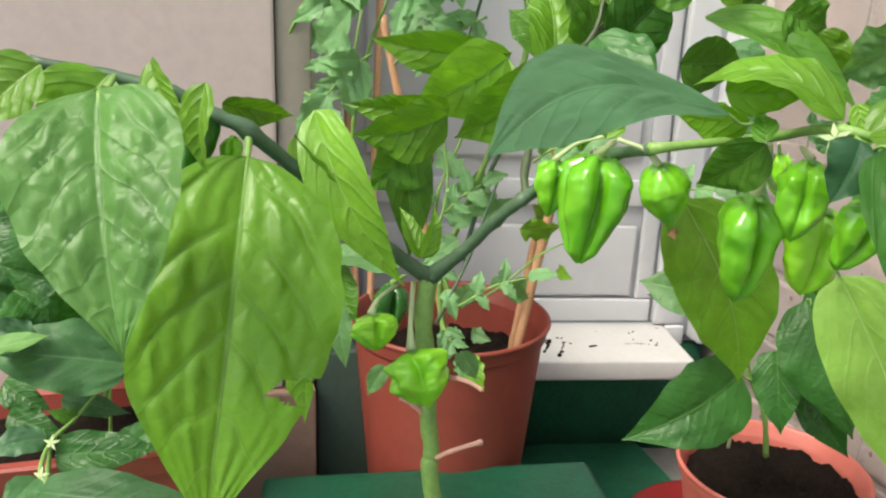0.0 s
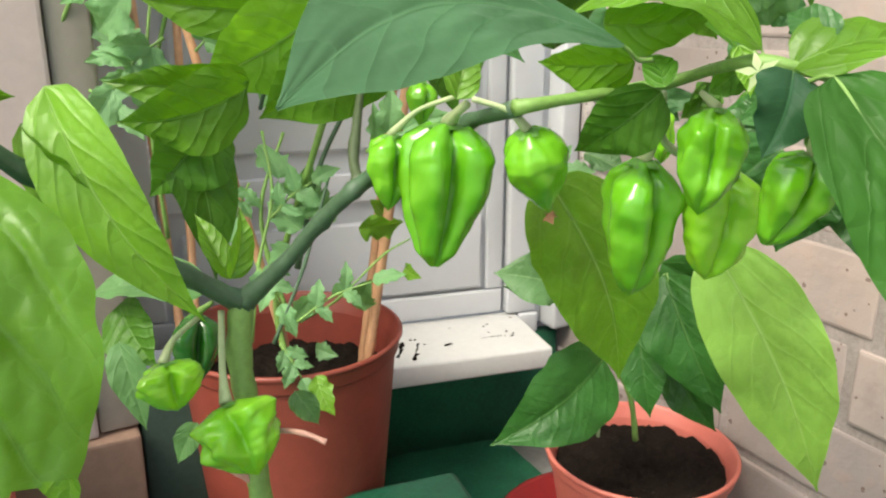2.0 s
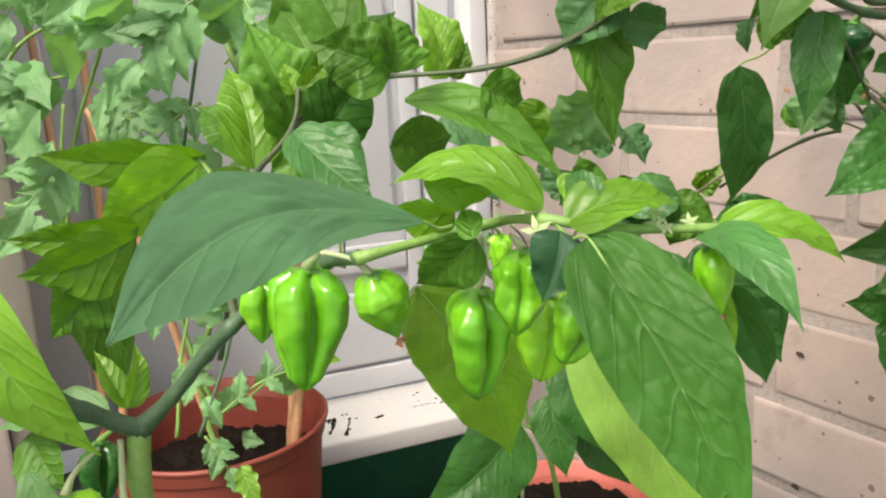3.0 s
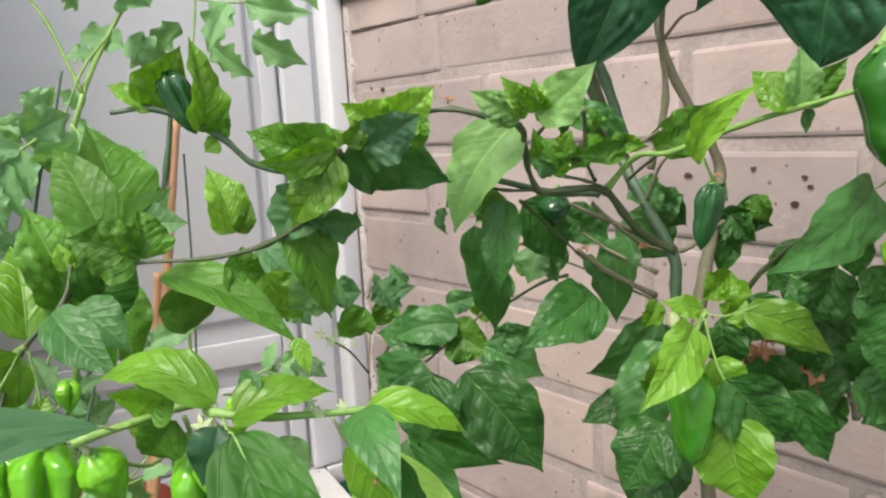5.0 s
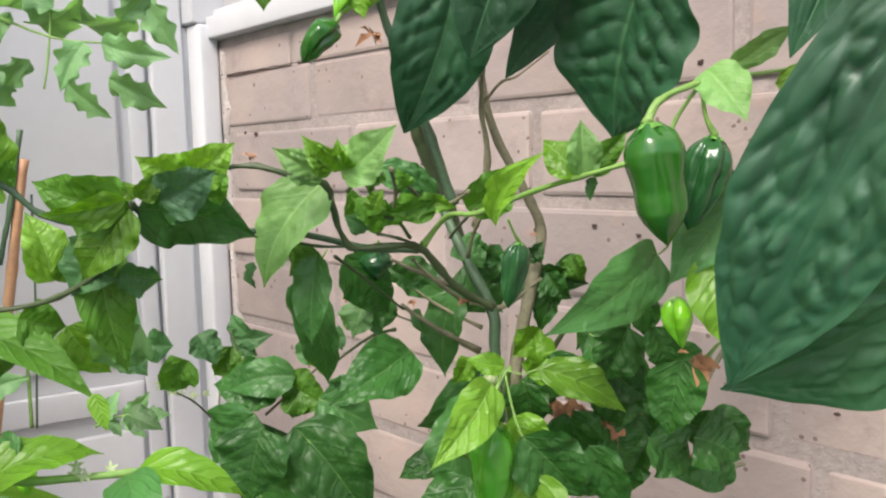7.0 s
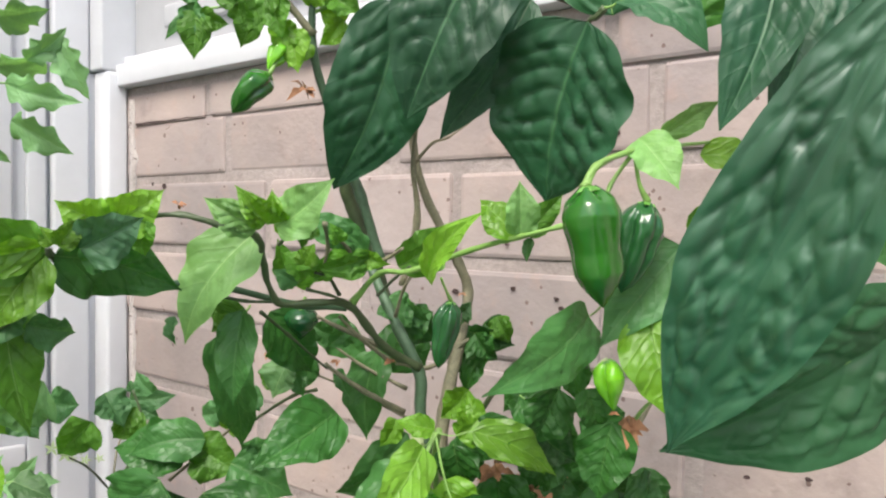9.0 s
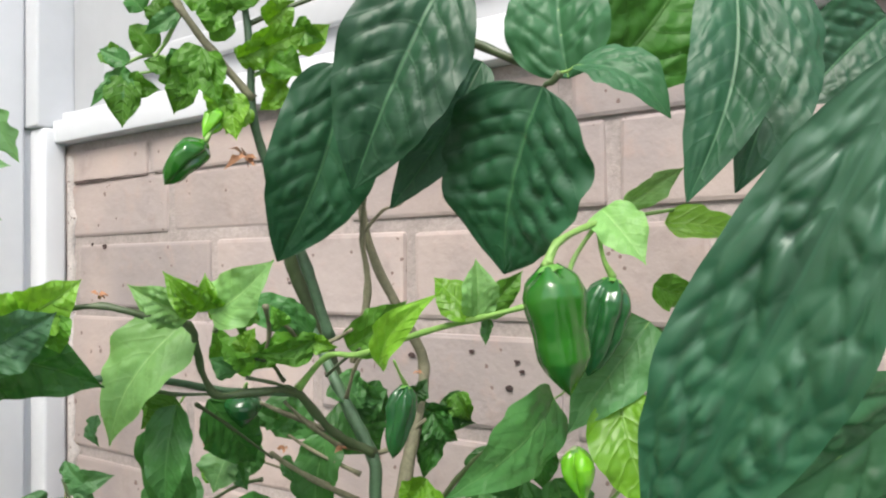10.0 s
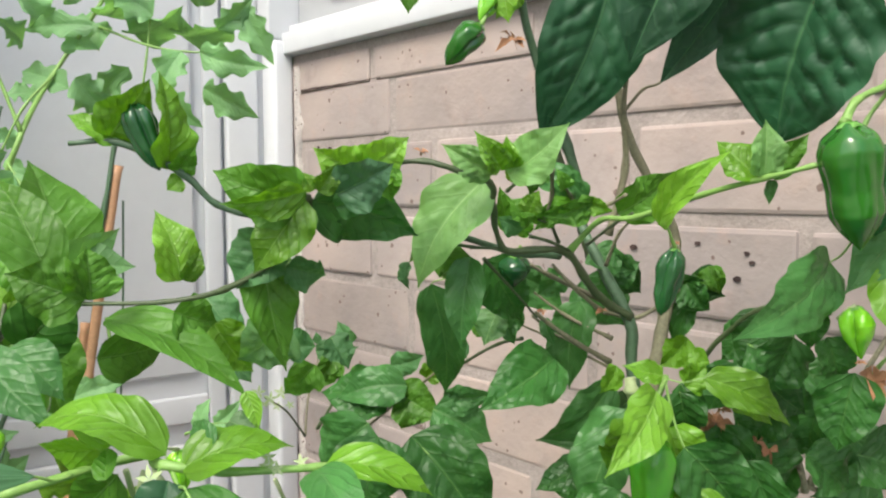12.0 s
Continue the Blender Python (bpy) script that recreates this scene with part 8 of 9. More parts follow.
leaf(wall_plant, (-0.2093, -0.5518, 0.5389), (-0.2163, -0.5431, 0.5443), 0.0123, (-0.83, -0.52, -0.21), 0.08, 0.20, "deep", pucker=0.06, crinkle=0.035, wave=0.25, rows=26, full=0.58)
leaf(wall_plant, (-0.2019, -0.5480, 0.5206), (-0.1988, -0.5532, 0.5065), 0.0073, (-0.87, -0.50, -0.01), 0.08, 0.20, "deep", pucker=0.06, crinkle=0.035, wave=0.25, rows=26, full=0.58)
leaf(wall_plant, (-0.1924, -0.5699, 0.5559), (-0.1840, -0.5813, 0.5423), 0.0184, (-0.43, -0.81, 0.41), 0.08, 0.20, "deep", pucker=0.06, crinkle=0.035, wave=0.25, rows=26, full=0.58)
leaf(wall_plant, (-0.2102, -0.5647, 0.5458), (-0.2177, -0.5571, 0.5348), 0.0149, (-0.48, -0.84, -0.25), 0.08, 0.20, "deep", pucker=0.06, crinkle=0.035, wave=0.25, rows=26, full=0.58)
leaf(wall_plant, (-0.3351, -0.5218, 0.5303), (-0.3503, -0.5057, 0.5144), 0.0271, (-0.43, -0.81, -0.40), 0.08, 0.20, "pale", pucker=0.06, crinkle=0.035, wave=0.25, rows=26, full=0.58)
leaf(wall_plant, (-0.2913, -0.4746, 0.4981), (-0.3025, -0.4631, 0.4830), 0.0209, (-0.41, -0.85, -0.34), 0.08, 0.20, "mid", pucker=0.06, crinkle=0.035, wave=0.25, rows=26, full=0.58)
leaf(wall_plant, (-0.2964, -0.4959, 0.5159), (-0.2913, -0.5036, 0.5006), 0.0170, (-0.07, -0.90, 0.43), 0.08, 0.20, "soft", pucker=0.06, crinkle=0.035, wave=0.25, rows=26, full=0.58)
leaf(wall_plant, (-0.2764, -0.3523, 0.4395), (-0.2615, -0.3710, 0.4297), 0.0187, (-0.28, -0.61, 0.74), 0.08, 0.20, "pale", pucker=0.06, crinkle=0.035, wave=0.25, rows=26, full=0.58)
leaf(wall_plant, (-0.2190, -0.4601, 0.4720), (-0.2466, -0.4286, 0.4631), 0.0250, (-0.73, -0.51, 0.45), 0.08, 0.20, "deep", pucker=0.06, crinkle=0.035, wave=0.25, rows=26, full=0.58)
leaf(wall_plant, (-0.2214, -0.4113, 0.4914), (-0.2274, -0.4027, 0.5047), 0.0112, (-0.81, -0.59, 0.02), 0.08, 0.20, "soft", pucker=0.06, crinkle=0.035, wave=0.25, rows=26, full=0.58)
leaf(wall_plant, (-0.2197, -0.4923, 0.4386), (-0.2264, -0.4864, 0.4202), 0.0303, (-0.38, -0.91, -0.15), 0.08, 0.20, "rich", pucker=0.06, crinkle=0.035, wave=0.25, rows=26, full=0.58)
leaf(wall_plant, (-0.1970, -0.6269, 0.5203), (-0.2057, -0.6181, 0.5076), 0.0166, (-0.60, -0.79, -0.14), 0.08, 0.20, "fresh", pucker=0.06, crinkle=0.035, wave=0.25, rows=26, full=0.58)
leaf(wall_plant, (-0.2004, -0.6390, 0.5078), (-0.1848, -0.6597, 0.4863), 0.0188, (-0.42, -0.79, 0.45), 0.08, 0.20, "fresh", pucker=0.06, crinkle=0.035, wave=0.25, rows=26, full=0.58)
leaf(wall_plant, (-0.2085, -0.6300, 0.5028), (-0.2031, -0.6385, 0.4835), 0.0188, (-0.38, -0.88, 0.28), 0.08, 0.20, "rich", pucker=0.06, crinkle=0.035, wave=0.25, rows=26, full=0.58)
leaf(wall_plant, (-0.1981, -0.6546, 0.5222), (-0.1894, -0.6660, 0.5130), 0.0235, (-0.48, -0.75, 0.46), 0.08, 0.20, "rich", pucker=0.06, crinkle=0.035, wave=0.25, rows=26, full=0.58)
leaf(wall_plant, (-0.1954, -0.6720, 0.5269), (-0.2000, -0.6620, 0.5024), 0.0230, (-0.65, -0.74, -0.18), 0.08, 0.20, "rich", pucker=0.06, crinkle=0.035, wave=0.25, rows=26, full=0.58)
leaf(wall_plant, (-0.1963, -0.6854, 0.5290), (-0.1900, -0.6876, 0.5100), 0.0174, (-0.51, -0.86, -0.07), 0.08, 0.20, "rich", pucker=0.06, crinkle=0.035, wave=0.25, rows=26, full=0.58)
leaf(wall_plant, (-0.1812, -0.6505, 0.4757), (-0.1700, -0.6588, 0.4540), 0.0306, (-0.35, -0.92, 0.17), 0.08, 0.20, "rich", pucker=0.06, crinkle=0.035, wave=0.25, rows=26, full=0.58)
leaf(wall_plant, (-0.1766, -0.6706, 0.4743), (-0.1662, -0.6845, 0.4600), 0.0269, (-0.42, -0.79, 0.45), 0.08, 0.20, "rich", pucker=0.06, crinkle=0.035, wave=0.25, rows=26, full=0.58)
leaf(wall_plant, (-0.1725, -0.6897, 0.4780), (-0.1607, -0.7047, 0.4688), 0.0288, (-0.45, -0.70, 0.55), 0.08, 0.20, "rich", pucker=0.06, crinkle=0.035, wave=0.25, rows=26, full=0.58)
leaf(wall_plant, (-0.2256, -0.6092, 0.5097), (-0.2308, -0.6043, 0.4974), 0.0108, (-0.51, -0.85, -0.12), 0.08, 0.20, "fresh", pucker=0.06, crinkle=0.035, wave=0.25, rows=26, full=0.58)
leaf(wall_plant, (-0.2288, -0.6223, 0.4885), (-0.2341, -0.6113, 0.4652), 0.0290, (-0.58, -0.78, -0.23), 0.08, 0.20, "fresh", pucker=0.06, crinkle=0.035, wave=0.25, rows=26, full=0.58)
leaf(wall_plant, (-0.2284, -0.6373, 0.4894), (-0.2213, -0.6411, 0.4647), 0.0230, (-0.33, -0.94, 0.05), 0.08, 0.20, "fresh", pucker=0.06, crinkle=0.035, wave=0.25, rows=26, full=0.58)
stem(wall_plant, [(-0.2576, -0.5871, 0.5662), (-0.2485, -0.5909, 0.5636), (-0.2359, -0.5914, 0.5592)], [0.0008, 0.0007, 0.0005], "deep", "twig")
stem(wall_plant, [(-0.2672, -0.5696, 0.5561), (-0.2479, -0.5644, 0.5441), (-0.2182, -0.5577, 0.5240)], [0.0008, 0.0007, 0.0005], "deep", "twig")
stem(wall_plant, [(-0.2874, -0.5669, 0.5643), (-0.2802, -0.5757, 0.5622), (-0.2684, -0.5823, 0.5612)], [0.0008, 0.0007, 0.0005], "deep", "twig")
stem(wall_plant, [(-0.2389, -0.5875, 0.5628), (-0.2481, -0.5905, 0.5707), (-0.2550, -0.5894, 0.5733)], [0.0008, 0.0007, 0.0005], "deep", "twig")
stem(wall_plant, [(-0.2008, -0.5742, 0.5595), (-0.2159, -0.5992, 0.5698), (-0.2256, -0.6163, 0.5759)], [0.0008, 0.0007, 0.0005], "deep", "twig")
stem(wall_plant, [(-0.2733, -0.5885, 0.5852), (-0.2733, -0.5953, 0.5898), (-0.2740, -0.6013, 0.5942)], [0.0008, 0.0007, 0.0005], "deep", "twig")
blossom(wall_plant, (-0.2468, -0.3378, 0.4499), (-0.2563, -0.4892, 0.1496), 0.0055)
blossom(wall_plant, (-0.2411, -0.3432, 0.4458), (-0.2619, -0.4838, 0.1537), 0.0055)
blossom(wall_plant, (-0.2355, -0.3476, 0.4496), (-0.2676, -0.4794, 0.1500), 0.0055)
blossom(fruiting_plant, (-0.3908, -0.6001, 0.5029), (-0.1353, -0.1228, 0.0374), 0.0032)
blossom(fruiting_plant, (-0.3809, -0.6028, 0.5025), (-0.1420, -0.1188, 0.0367), 0.0028)
leaf(wall_plant, (-0.1295, -0.5517, 0.4656), (-0.1798, -0.5245, 0.4465), 0.0299, (-0.47, -0.88, -0.01), 0.08, 0.15, "deep", pucker=0.06, crinkle=0.035, wave=0.25, rows=26, full=0.58)
leaf(wall_plant, (-0.1518, -0.5481, 0.4258), (-0.1797, -0.5309, 0.4228), 0.0232, (-0.52, -0.85, -0.06), 0.08, 0.15, "rich", pucker=0.06, crinkle=0.035, wave=0.25, rows=26, full=0.58)
leaf(wall_plant, (-0.1666, -0.5624, 0.4277), (-0.1842, -0.5668, 0.3697), 0.0411, (-0.57, -0.79, 0.23), 0.08, 0.15, "rich", pucker=0.06, crinkle=0.035, wave=0.25, rows=26, full=0.58)
leaf(wall_plant, (-0.1794, -0.5812, 0.4179), (-0.2034, -0.5726, 0.3928), 0.0360, (-0.54, -0.80, 0.24), 0.08, 0.15, "rich", pucker=0.06, crinkle=0.035, wave=0.25, rows=26, full=0.58)
leaf(wall_plant, (-0.1568, -0.5392, 0.5372), (-0.1422, -0.5557, 0.5107), 0.0348, (-0.55, -0.81, 0.20), 0.08, 0.15, "rich", pucker=0.06, crinkle=0.035, wave=0.25, rows=26, full=0.58)
leaf(wall_plant, (-0.1754, -0.5032, 0.5358), (-0.1535, -0.5226, 0.5164), 0.0232, (-0.47, -0.83, 0.29), 0.08, 0.15, "deep", pucker=0.06, crinkle=0.035, wave=0.25, rows=26, full=0.58)
leaf(wall_plant, (-0.2847, -0.3398, 0.5194), (-0.2665, -0.3605, 0.4862), 0.0277, (-0.23, -0.88, 0.42), 0.08, 0.15, "soft", pucker=0.06, crinkle=0.035, wave=0.25, rows=26, full=0.58)
leaf(wall_plant, (-0.2796, -0.3537, 0.4802), (-0.2672, -0.3658, 0.4651), 0.0198, (-0.24, -0.84, 0.48), 0.08, 0.15, "soft", pucker=0.06, crinkle=0.035, wave=0.25, rows=26, full=0.58)
leaf(wall_plant, (-0.2131, -0.4055, 0.4469), (-0.1897, -0.4171, 0.4593), 0.0237, (-0.59, -0.51, 0.63), 0.08, 0.15, "deep", pucker=0.06, crinkle=0.035, wave=0.25, rows=26, full=0.58)
leaf(wall_plant, (-0.1618, -0.3736, 0.4613), (-0.1408, -0.3855, 0.4675), 0.0188, (-0.49, -0.87, -0.02), 0.08, 0.15, "soft", pucker=0.06, crinkle=0.035, wave=0.25, rows=26, full=0.58)
stem(tomato_plant, [(-0.2909, -0.1508, 0.5222), (-0.2800, -0.1541, 0.5687), (-0.2690, -0.1555, 0.6292)], [0.0022, 0.0022, 0.0020], "dusky", "stake")
stem(tomato_plant, [(-0.2759, -0.1618, 0.3861), (-0.2681, -0.1559, 0.4816), (-0.2621, -0.1484, 0.5772)], [0.0009, 0.0009, 0.0009], "dusky", "wire")
leaf(wall_plant, (-0.2908, -0.5980, 0.5922), (-0.3077, -0.5870, 0.6023), 0.0137, (-0.63, -0.73, -0.26), 0.10, 0.40, "mint", pucker=0.12, crinkle=0.06, wave=0.3, rows=30, full=0.55, hook=0.15, jag=0.03)
leaf(wall_plant, (-0.2891, -0.6000, 0.5937), (-0.3025, -0.6007, 0.6068), 0.0118, (-0.21, -0.94, -0.27), 0.10, 0.40, "fresh", pucker=0.12, crinkle=0.06, wave=0.3, rows=30, full=0.55, hook=0.15, jag=0.03)
leaf(wall_plant, (-0.2815, -0.6004, 0.5944), (-0.2876, -0.6012, 0.6058), 0.0100, (-0.72, -0.54, -0.43), 0.10, 0.40, "fresh", pucker=0.12, crinkle=0.06, wave=0.3, rows=30, full=0.55, hook=0.15, jag=0.03)
leaf(wall_plant, (-0.2332, -0.5978, 0.5813), (-0.2493, -0.5845, 0.5980), 0.0108, (-0.40, -0.86, 0.30), 0.10, 0.40, "deep", pucker=0.12, crinkle=0.06, wave=0.3, rows=30, full=0.55, hook=0.15, jag=0.03)
leaf(wall_plant, (-0.2385, -0.6063, 0.5807), (-0.2570, -0.5912, 0.5745), 0.0119, (-0.56, -0.79, -0.27), 0.10, 0.40, "mid", pucker=0.12, crinkle=0.06, wave=0.3, rows=30, full=0.55, hook=0.15, jag=0.03)
leaf(wall_plant, (-0.2412, -0.6029, 0.5811), (-0.2338, -0.6123, 0.5765), 0.0080, (-0.82, -0.52, -0.25), 0.10, 0.40, "fresh", pucker=0.12, crinkle=0.06, wave=0.3, rows=30, full=0.55, hook=0.15, jag=0.03)
leaf(wall_plant, (-0.2311, -0.5278, 0.5228), (-0.2244, -0.5368, 0.5119), 0.0104, (-0.82, -0.58, -0.03), 0.10, 0.40, "mid", pucker=0.12, crinkle=0.06, wave=0.3, rows=30, full=0.55, hook=0.15, jag=0.03)
leaf(wall_plant, (-0.2301, -0.5433, 0.5382), (-0.2269, -0.5479, 0.5275), 0.0076, (-0.84, -0.53, -0.03), 0.10, 0.40, "deep", pucker=0.12, crinkle=0.06, wave=0.3, rows=30, full=0.55, hook=0.15, jag=0.03)
leaf(wall_plant, (-0.2657, -0.6020, 0.5928), (-0.2700, -0.5971, 0.5838), 0.0100, (-0.91, -0.34, 0.25), 0.10, 0.40, "mid", pucker=0.12, crinkle=0.06, wave=0.3, rows=30, full=0.55, hook=0.15, jag=0.03)
leaf(wall_plant, (-0.2692, -0.5977, 0.5927), (-0.2688, -0.6053, 0.6016), 0.0090, (-0.98, -0.16, -0.09), 0.10, 0.40, "fresh", pucker=0.12, crinkle=0.06, wave=0.3, rows=30, full=0.55, hook=0.15, jag=0.03)
leaf(wall_plant, (-0.2536, -0.6023, 0.5860), (-0.2589, -0.6029, 0.5940), 0.0077, (-0.24, -0.94, -0.22), 0.10, 0.40, "mid", pucker=0.12, crinkle=0.06, wave=0.3, rows=30, full=0.55, hook=0.15, jag=0.03)
leaf(wall_plant, (-0.2622, -0.5846, 0.5763), (-0.2502, -0.5920, 0.5762), 0.0086, (-0.44, -0.71, 0.55), 0.10, 0.40, "mid", pucker=0.12, crinkle=0.06, wave=0.3, rows=30, full=0.55, hook=0.15, jag=0.03)
leaf(wall_plant, (-0.2863, -0.5700, 0.5697), (-0.3013, -0.5595, 0.5564), 0.0135, (-0.72, -0.61, 0.33), 0.10, 0.40, "mid", pucker=0.12, crinkle=0.06, wave=0.3, rows=30, full=0.55, hook=0.15, jag=0.03)
leaf(wall_plant, (-0.3013, -0.5595, 0.5564), (-0.3018, -0.5595, 0.5448), 0.0062, (-0.95, -0.30, 0.04), 0.10, 0.40, "soft", pucker=0.12, crinkle=0.06, wave=0.3, rows=30, full=0.55, hook=0.15, jag=0.03)
leaf(wall_plant, (-0.1836, -0.5703, 0.5531), (-0.1731, -0.5839, 0.5448), 0.0155, (-0.82, -0.56, -0.12), 0.10, 0.40, "deep", pucker=0.12, crinkle=0.06, wave=0.3, rows=30, full=0.55, hook=0.15, jag=0.03)
leaf(wall_plant, (-0.1665, -0.6074, 0.5407), (-0.1598, -0.6164, 0.5270), 0.0156, (-0.90, -0.41, -0.17), 0.10, 0.40, "rich", pucker=0.12, crinkle=0.06, wave=0.3, rows=30, full=0.55, hook=0.15, jag=0.03)
leaf(wall_plant, (-0.1573, -0.6042, 0.5309), (-0.1631, -0.5983, 0.5081), 0.0130, (-0.93, -0.33, 0.15), 0.10, 0.40, "rich", pucker=0.12, crinkle=0.06, wave=0.3, rows=30, full=0.55, hook=0.15, jag=0.03)
leaf(wall_plant, (-0.1517, -0.6104, 0.5481), (-0.1484, -0.6152, 0.5340), 0.0130, (-0.92, -0.39, -0.08), 0.10, 0.40, "mid", pucker=0.12, crinkle=0.06, wave=0.3, rows=30, full=0.55, hook=0.15, jag=0.03)
leaf(wall_plant, (-0.1734, -0.5985, 0.5489), (-0.1672, -0.6058, 0.5560), 0.0108, (-0.61, -0.75, -0.25), 0.10, 0.40, "deep", pucker=0.12, crinkle=0.06, wave=0.3, rows=30, full=0.55, hook=0.15, jag=0.03)
leaf(wall_plant, (-0.2222, -0.4057, 0.4691), (-0.2075, -0.4245, 0.4592), 0.0216, (-0.76, -0.65, 0.11), 0.10, 0.40, "mid", pucker=0.12, crinkle=0.06, wave=0.3, rows=30, full=0.55, hook=0.15, jag=0.03)
leaf(wall_plant, (-0.2191, -0.4249, 0.4651), (-0.2026, -0.4457, 0.4588), 0.0212, (-0.56, -0.61, 0.55), 0.10, 0.40, "mid", pucker=0.12, crinkle=0.06, wave=0.3, rows=30, full=0.55, hook=0.15, jag=0.03)
leaf(wall_plant, (-0.2138, -0.4617, 0.4643), (-0.2201, -0.4548, 0.4451), 0.0174, (-0.84, -0.54, 0.08), 0.10, 0.40, "mid", pucker=0.12, crinkle=0.06, wave=0.3, rows=30, full=0.55, hook=0.15, jag=0.03)
leaf(wall_plant, (-0.2161, -0.3826, 0.4781), (-0.2253, -0.3722, 0.4568), 0.0192, (-0.46, -0.86, -0.22), 0.10, 0.40, "mid", pucker=0.12, crinkle=0.06, wave=0.3, rows=30, full=0.55, hook=0.15, jag=0.03)
leaf(wall_plant, (-0.2039, -0.4584, 0.4746), (-0.1955, -0.4682, 0.4878), 0.0148, (-0.62, -0.76, -0.17), 0.10, 0.40, "fresh", pucker=0.12, crinkle=0.06, wave=0.3, rows=30, full=0.55, hook=0.15, jag=0.03)
leaf(wall_plant, (-0.2097, -0.4818, 0.4673), (-0.1921, -0.5036, 0.4707), 0.0170, (-0.78, -0.63, -0.01), 0.10, 0.40, "deep", pucker=0.12, crinkle=0.06, wave=0.3, rows=30, full=0.55, hook=0.15, jag=0.03)
stem(wall_plant, [(-0.2193, -0.5574, 0.5263), (-0.2018, -0.5649, 0.5123), (-0.1819, -0.5752, 0.4992)], [0.0010, 0.0012, 0.0014], "wood", "twig")
stem(wall_plant, [(-0.2311, -0.5642, 0.5509), (-0.2214, -0.5690, 0.5452), (-0.1997, -0.5815, 0.5334)], [0.0008, 0.0010, 0.0014], "wood", "twig")
stem(wall_plant, [(-0.2312, -0.5932, 0.5731), (-0.2449, -0.5983, 0.5834), (-0.2536, -0.6023, 0.5871)], [0.0009, 0.0008, 0.0006], "wood", "twig")
stem(wall_plant, [(-0.2296, -0.5950, 0.5756), (-0.2268, -0.6058, 0.5797), (-0.2305, -0.6162, 0.5837)], [0.0009, 0.0008, 0.0007], "wood", "twig")
stem(wall_plant, [(-0.1977, -0.5831, 0.5497), (-0.2020, -0.5922, 0.5640), (-0.2057, -0.6022, 0.5726)], [0.0009, 0.0008, 0.0006], "wood", "twig")
stem(wall_plant, [(-0.2036, -0.4737, 0.4772), (-0.2075, -0.4984, 0.4915), (-0.2102, -0.5245, 0.5050), (-0.2093, -0.5405, 0.5100)], [0.0007, 0.0008, 0.0009, 0.0010], "deep", "twig")
stem(wall_plant, [(-0.2142, -0.4172, 0.4388), (-0.2067, -0.4406, 0.4587), (-0.2094, -0.4813, 0.4860)], [0.0010, 0.0009, 0.0007], "wood", "twig")
stem(wall_plant, [(-0.1911, -0.5775, 0.5264), (-0.1807, -0.5905, 0.5238), (-0.1683, -0.6053, 0.5379)], [0.0014, 0.0011, 0.0008], "wood", "twig")
stem(wall_plant, [(-0.2247, -0.3744, 0.4286), (-0.2166, -0.3834, 0.4499), (-0.2140, -0.3855, 0.4711), (-0.2171, -0.3809, 0.4886)], [0.0012, 0.0010, 0.0009, 0.0007], "deep", "twig")
stem(wall_plant, [(-0.1998, -0.5817, 0.5280), (-0.2148, -0.5774, 0.5400), (-0.2246, -0.5723, 0.5510)], [0.0012, 0.0010, 0.0007], "wood", "twig")
stem(wall_plant, [(-0.2657, -0.6021, 0.5906), (-0.2709, -0.6029, 0.5972), (-0.2747, -0.6055, 0.6025)], [0.0010, 0.0008, 0.0005], "wood", "twig")
stem(wall_plant, [(-0.2603, -0.6011, 0.5940), (-0.2533, -0.5953, 0.5835), (-0.2517, -0.5902, 0.5738)], [0.0010, 0.0008, 0.0008], "wood", "twig")
dried_flower(wall_plant, (-0.2305, -0.5283, 0.5284), 0.0028)
dried_flower(wall_plant, (-0.2025, -0.5483, 0.5244), 0.0028)
dried_flower(wall_plant, (-0.1772, -0.6082, 0.5609), 0.0028)
dried_flower(wall_plant, (-0.2033, -0.5849, 0.5288), 0.0028)
dried_flower(wall_plant, (-0.3159, -0.5845, 0.5998), 0.0028)
stem(wall_plant, [(-0.2034, -0.6013, 0.4994), (-0.2030, -0.6021, 0.4942), (-0.1984, -0.6007, 0.4850)], [0.0026, 0.0030, 0.0026], "pale", "cut_twig")
compound(tomato_plant, (-0.3983, -0.1387, 0.3670), (-0.3683, -0.1482, 0.3934), (-0.27, -0.93, 0.24), 5, 0.024)
compound(tomato_plant, (-0.4125, -0.1404, 0.3339), (-0.4001, -0.1564, 0.3044), (-0.23, -0.91, 0.34), 5, 0.022)
compound(tomato_plant, (-0.3908, -0.1656, 0.2917), (-0.3380, -0.1872, 0.3218), (-0.31, -0.88, 0.36), 5, 0.022)
compound(tomato_plant, (-0.4094, -0.1811, 0.2838), (-0.3986, -0.1947, 0.2593), (-0.24, -0.87, 0.43), 5, 0.020)
compound(tomato_plant, (-0.4047, -0.1049, 0.3876), (-0.4162, -0.1060, 0.3620), (-0.22, -0.95, 0.24), 5, 0.020)
compound(tomato_plant, (-0.3542, -0.1410, 0.3649), (-0.3676, -0.1292, 0.3782), (-0.30, -0.92, 0.25), 5, 0.020)
leaf(tomato_plant, (-0.3978, -0.2263, 0.2751), (-0.3898, -0.2389, 0.2481), 0.0184, (-0.40, -0.87, 0.29), 0.06, 0.15, "lime", wave=0.25, peak=0.7, name='leaflet', jag=0.2)
stem(tomato_plant, [(-0.4230, -0.1518, 0.2757), (-0.4106, -0.1415, 0.3338), (-0.3958, -0.1352, 0.3836), (-0.3965, -0.1210, 0.4295)], [0.0016, 0.0014, 0.0012, 0.0010], "green", "branch")
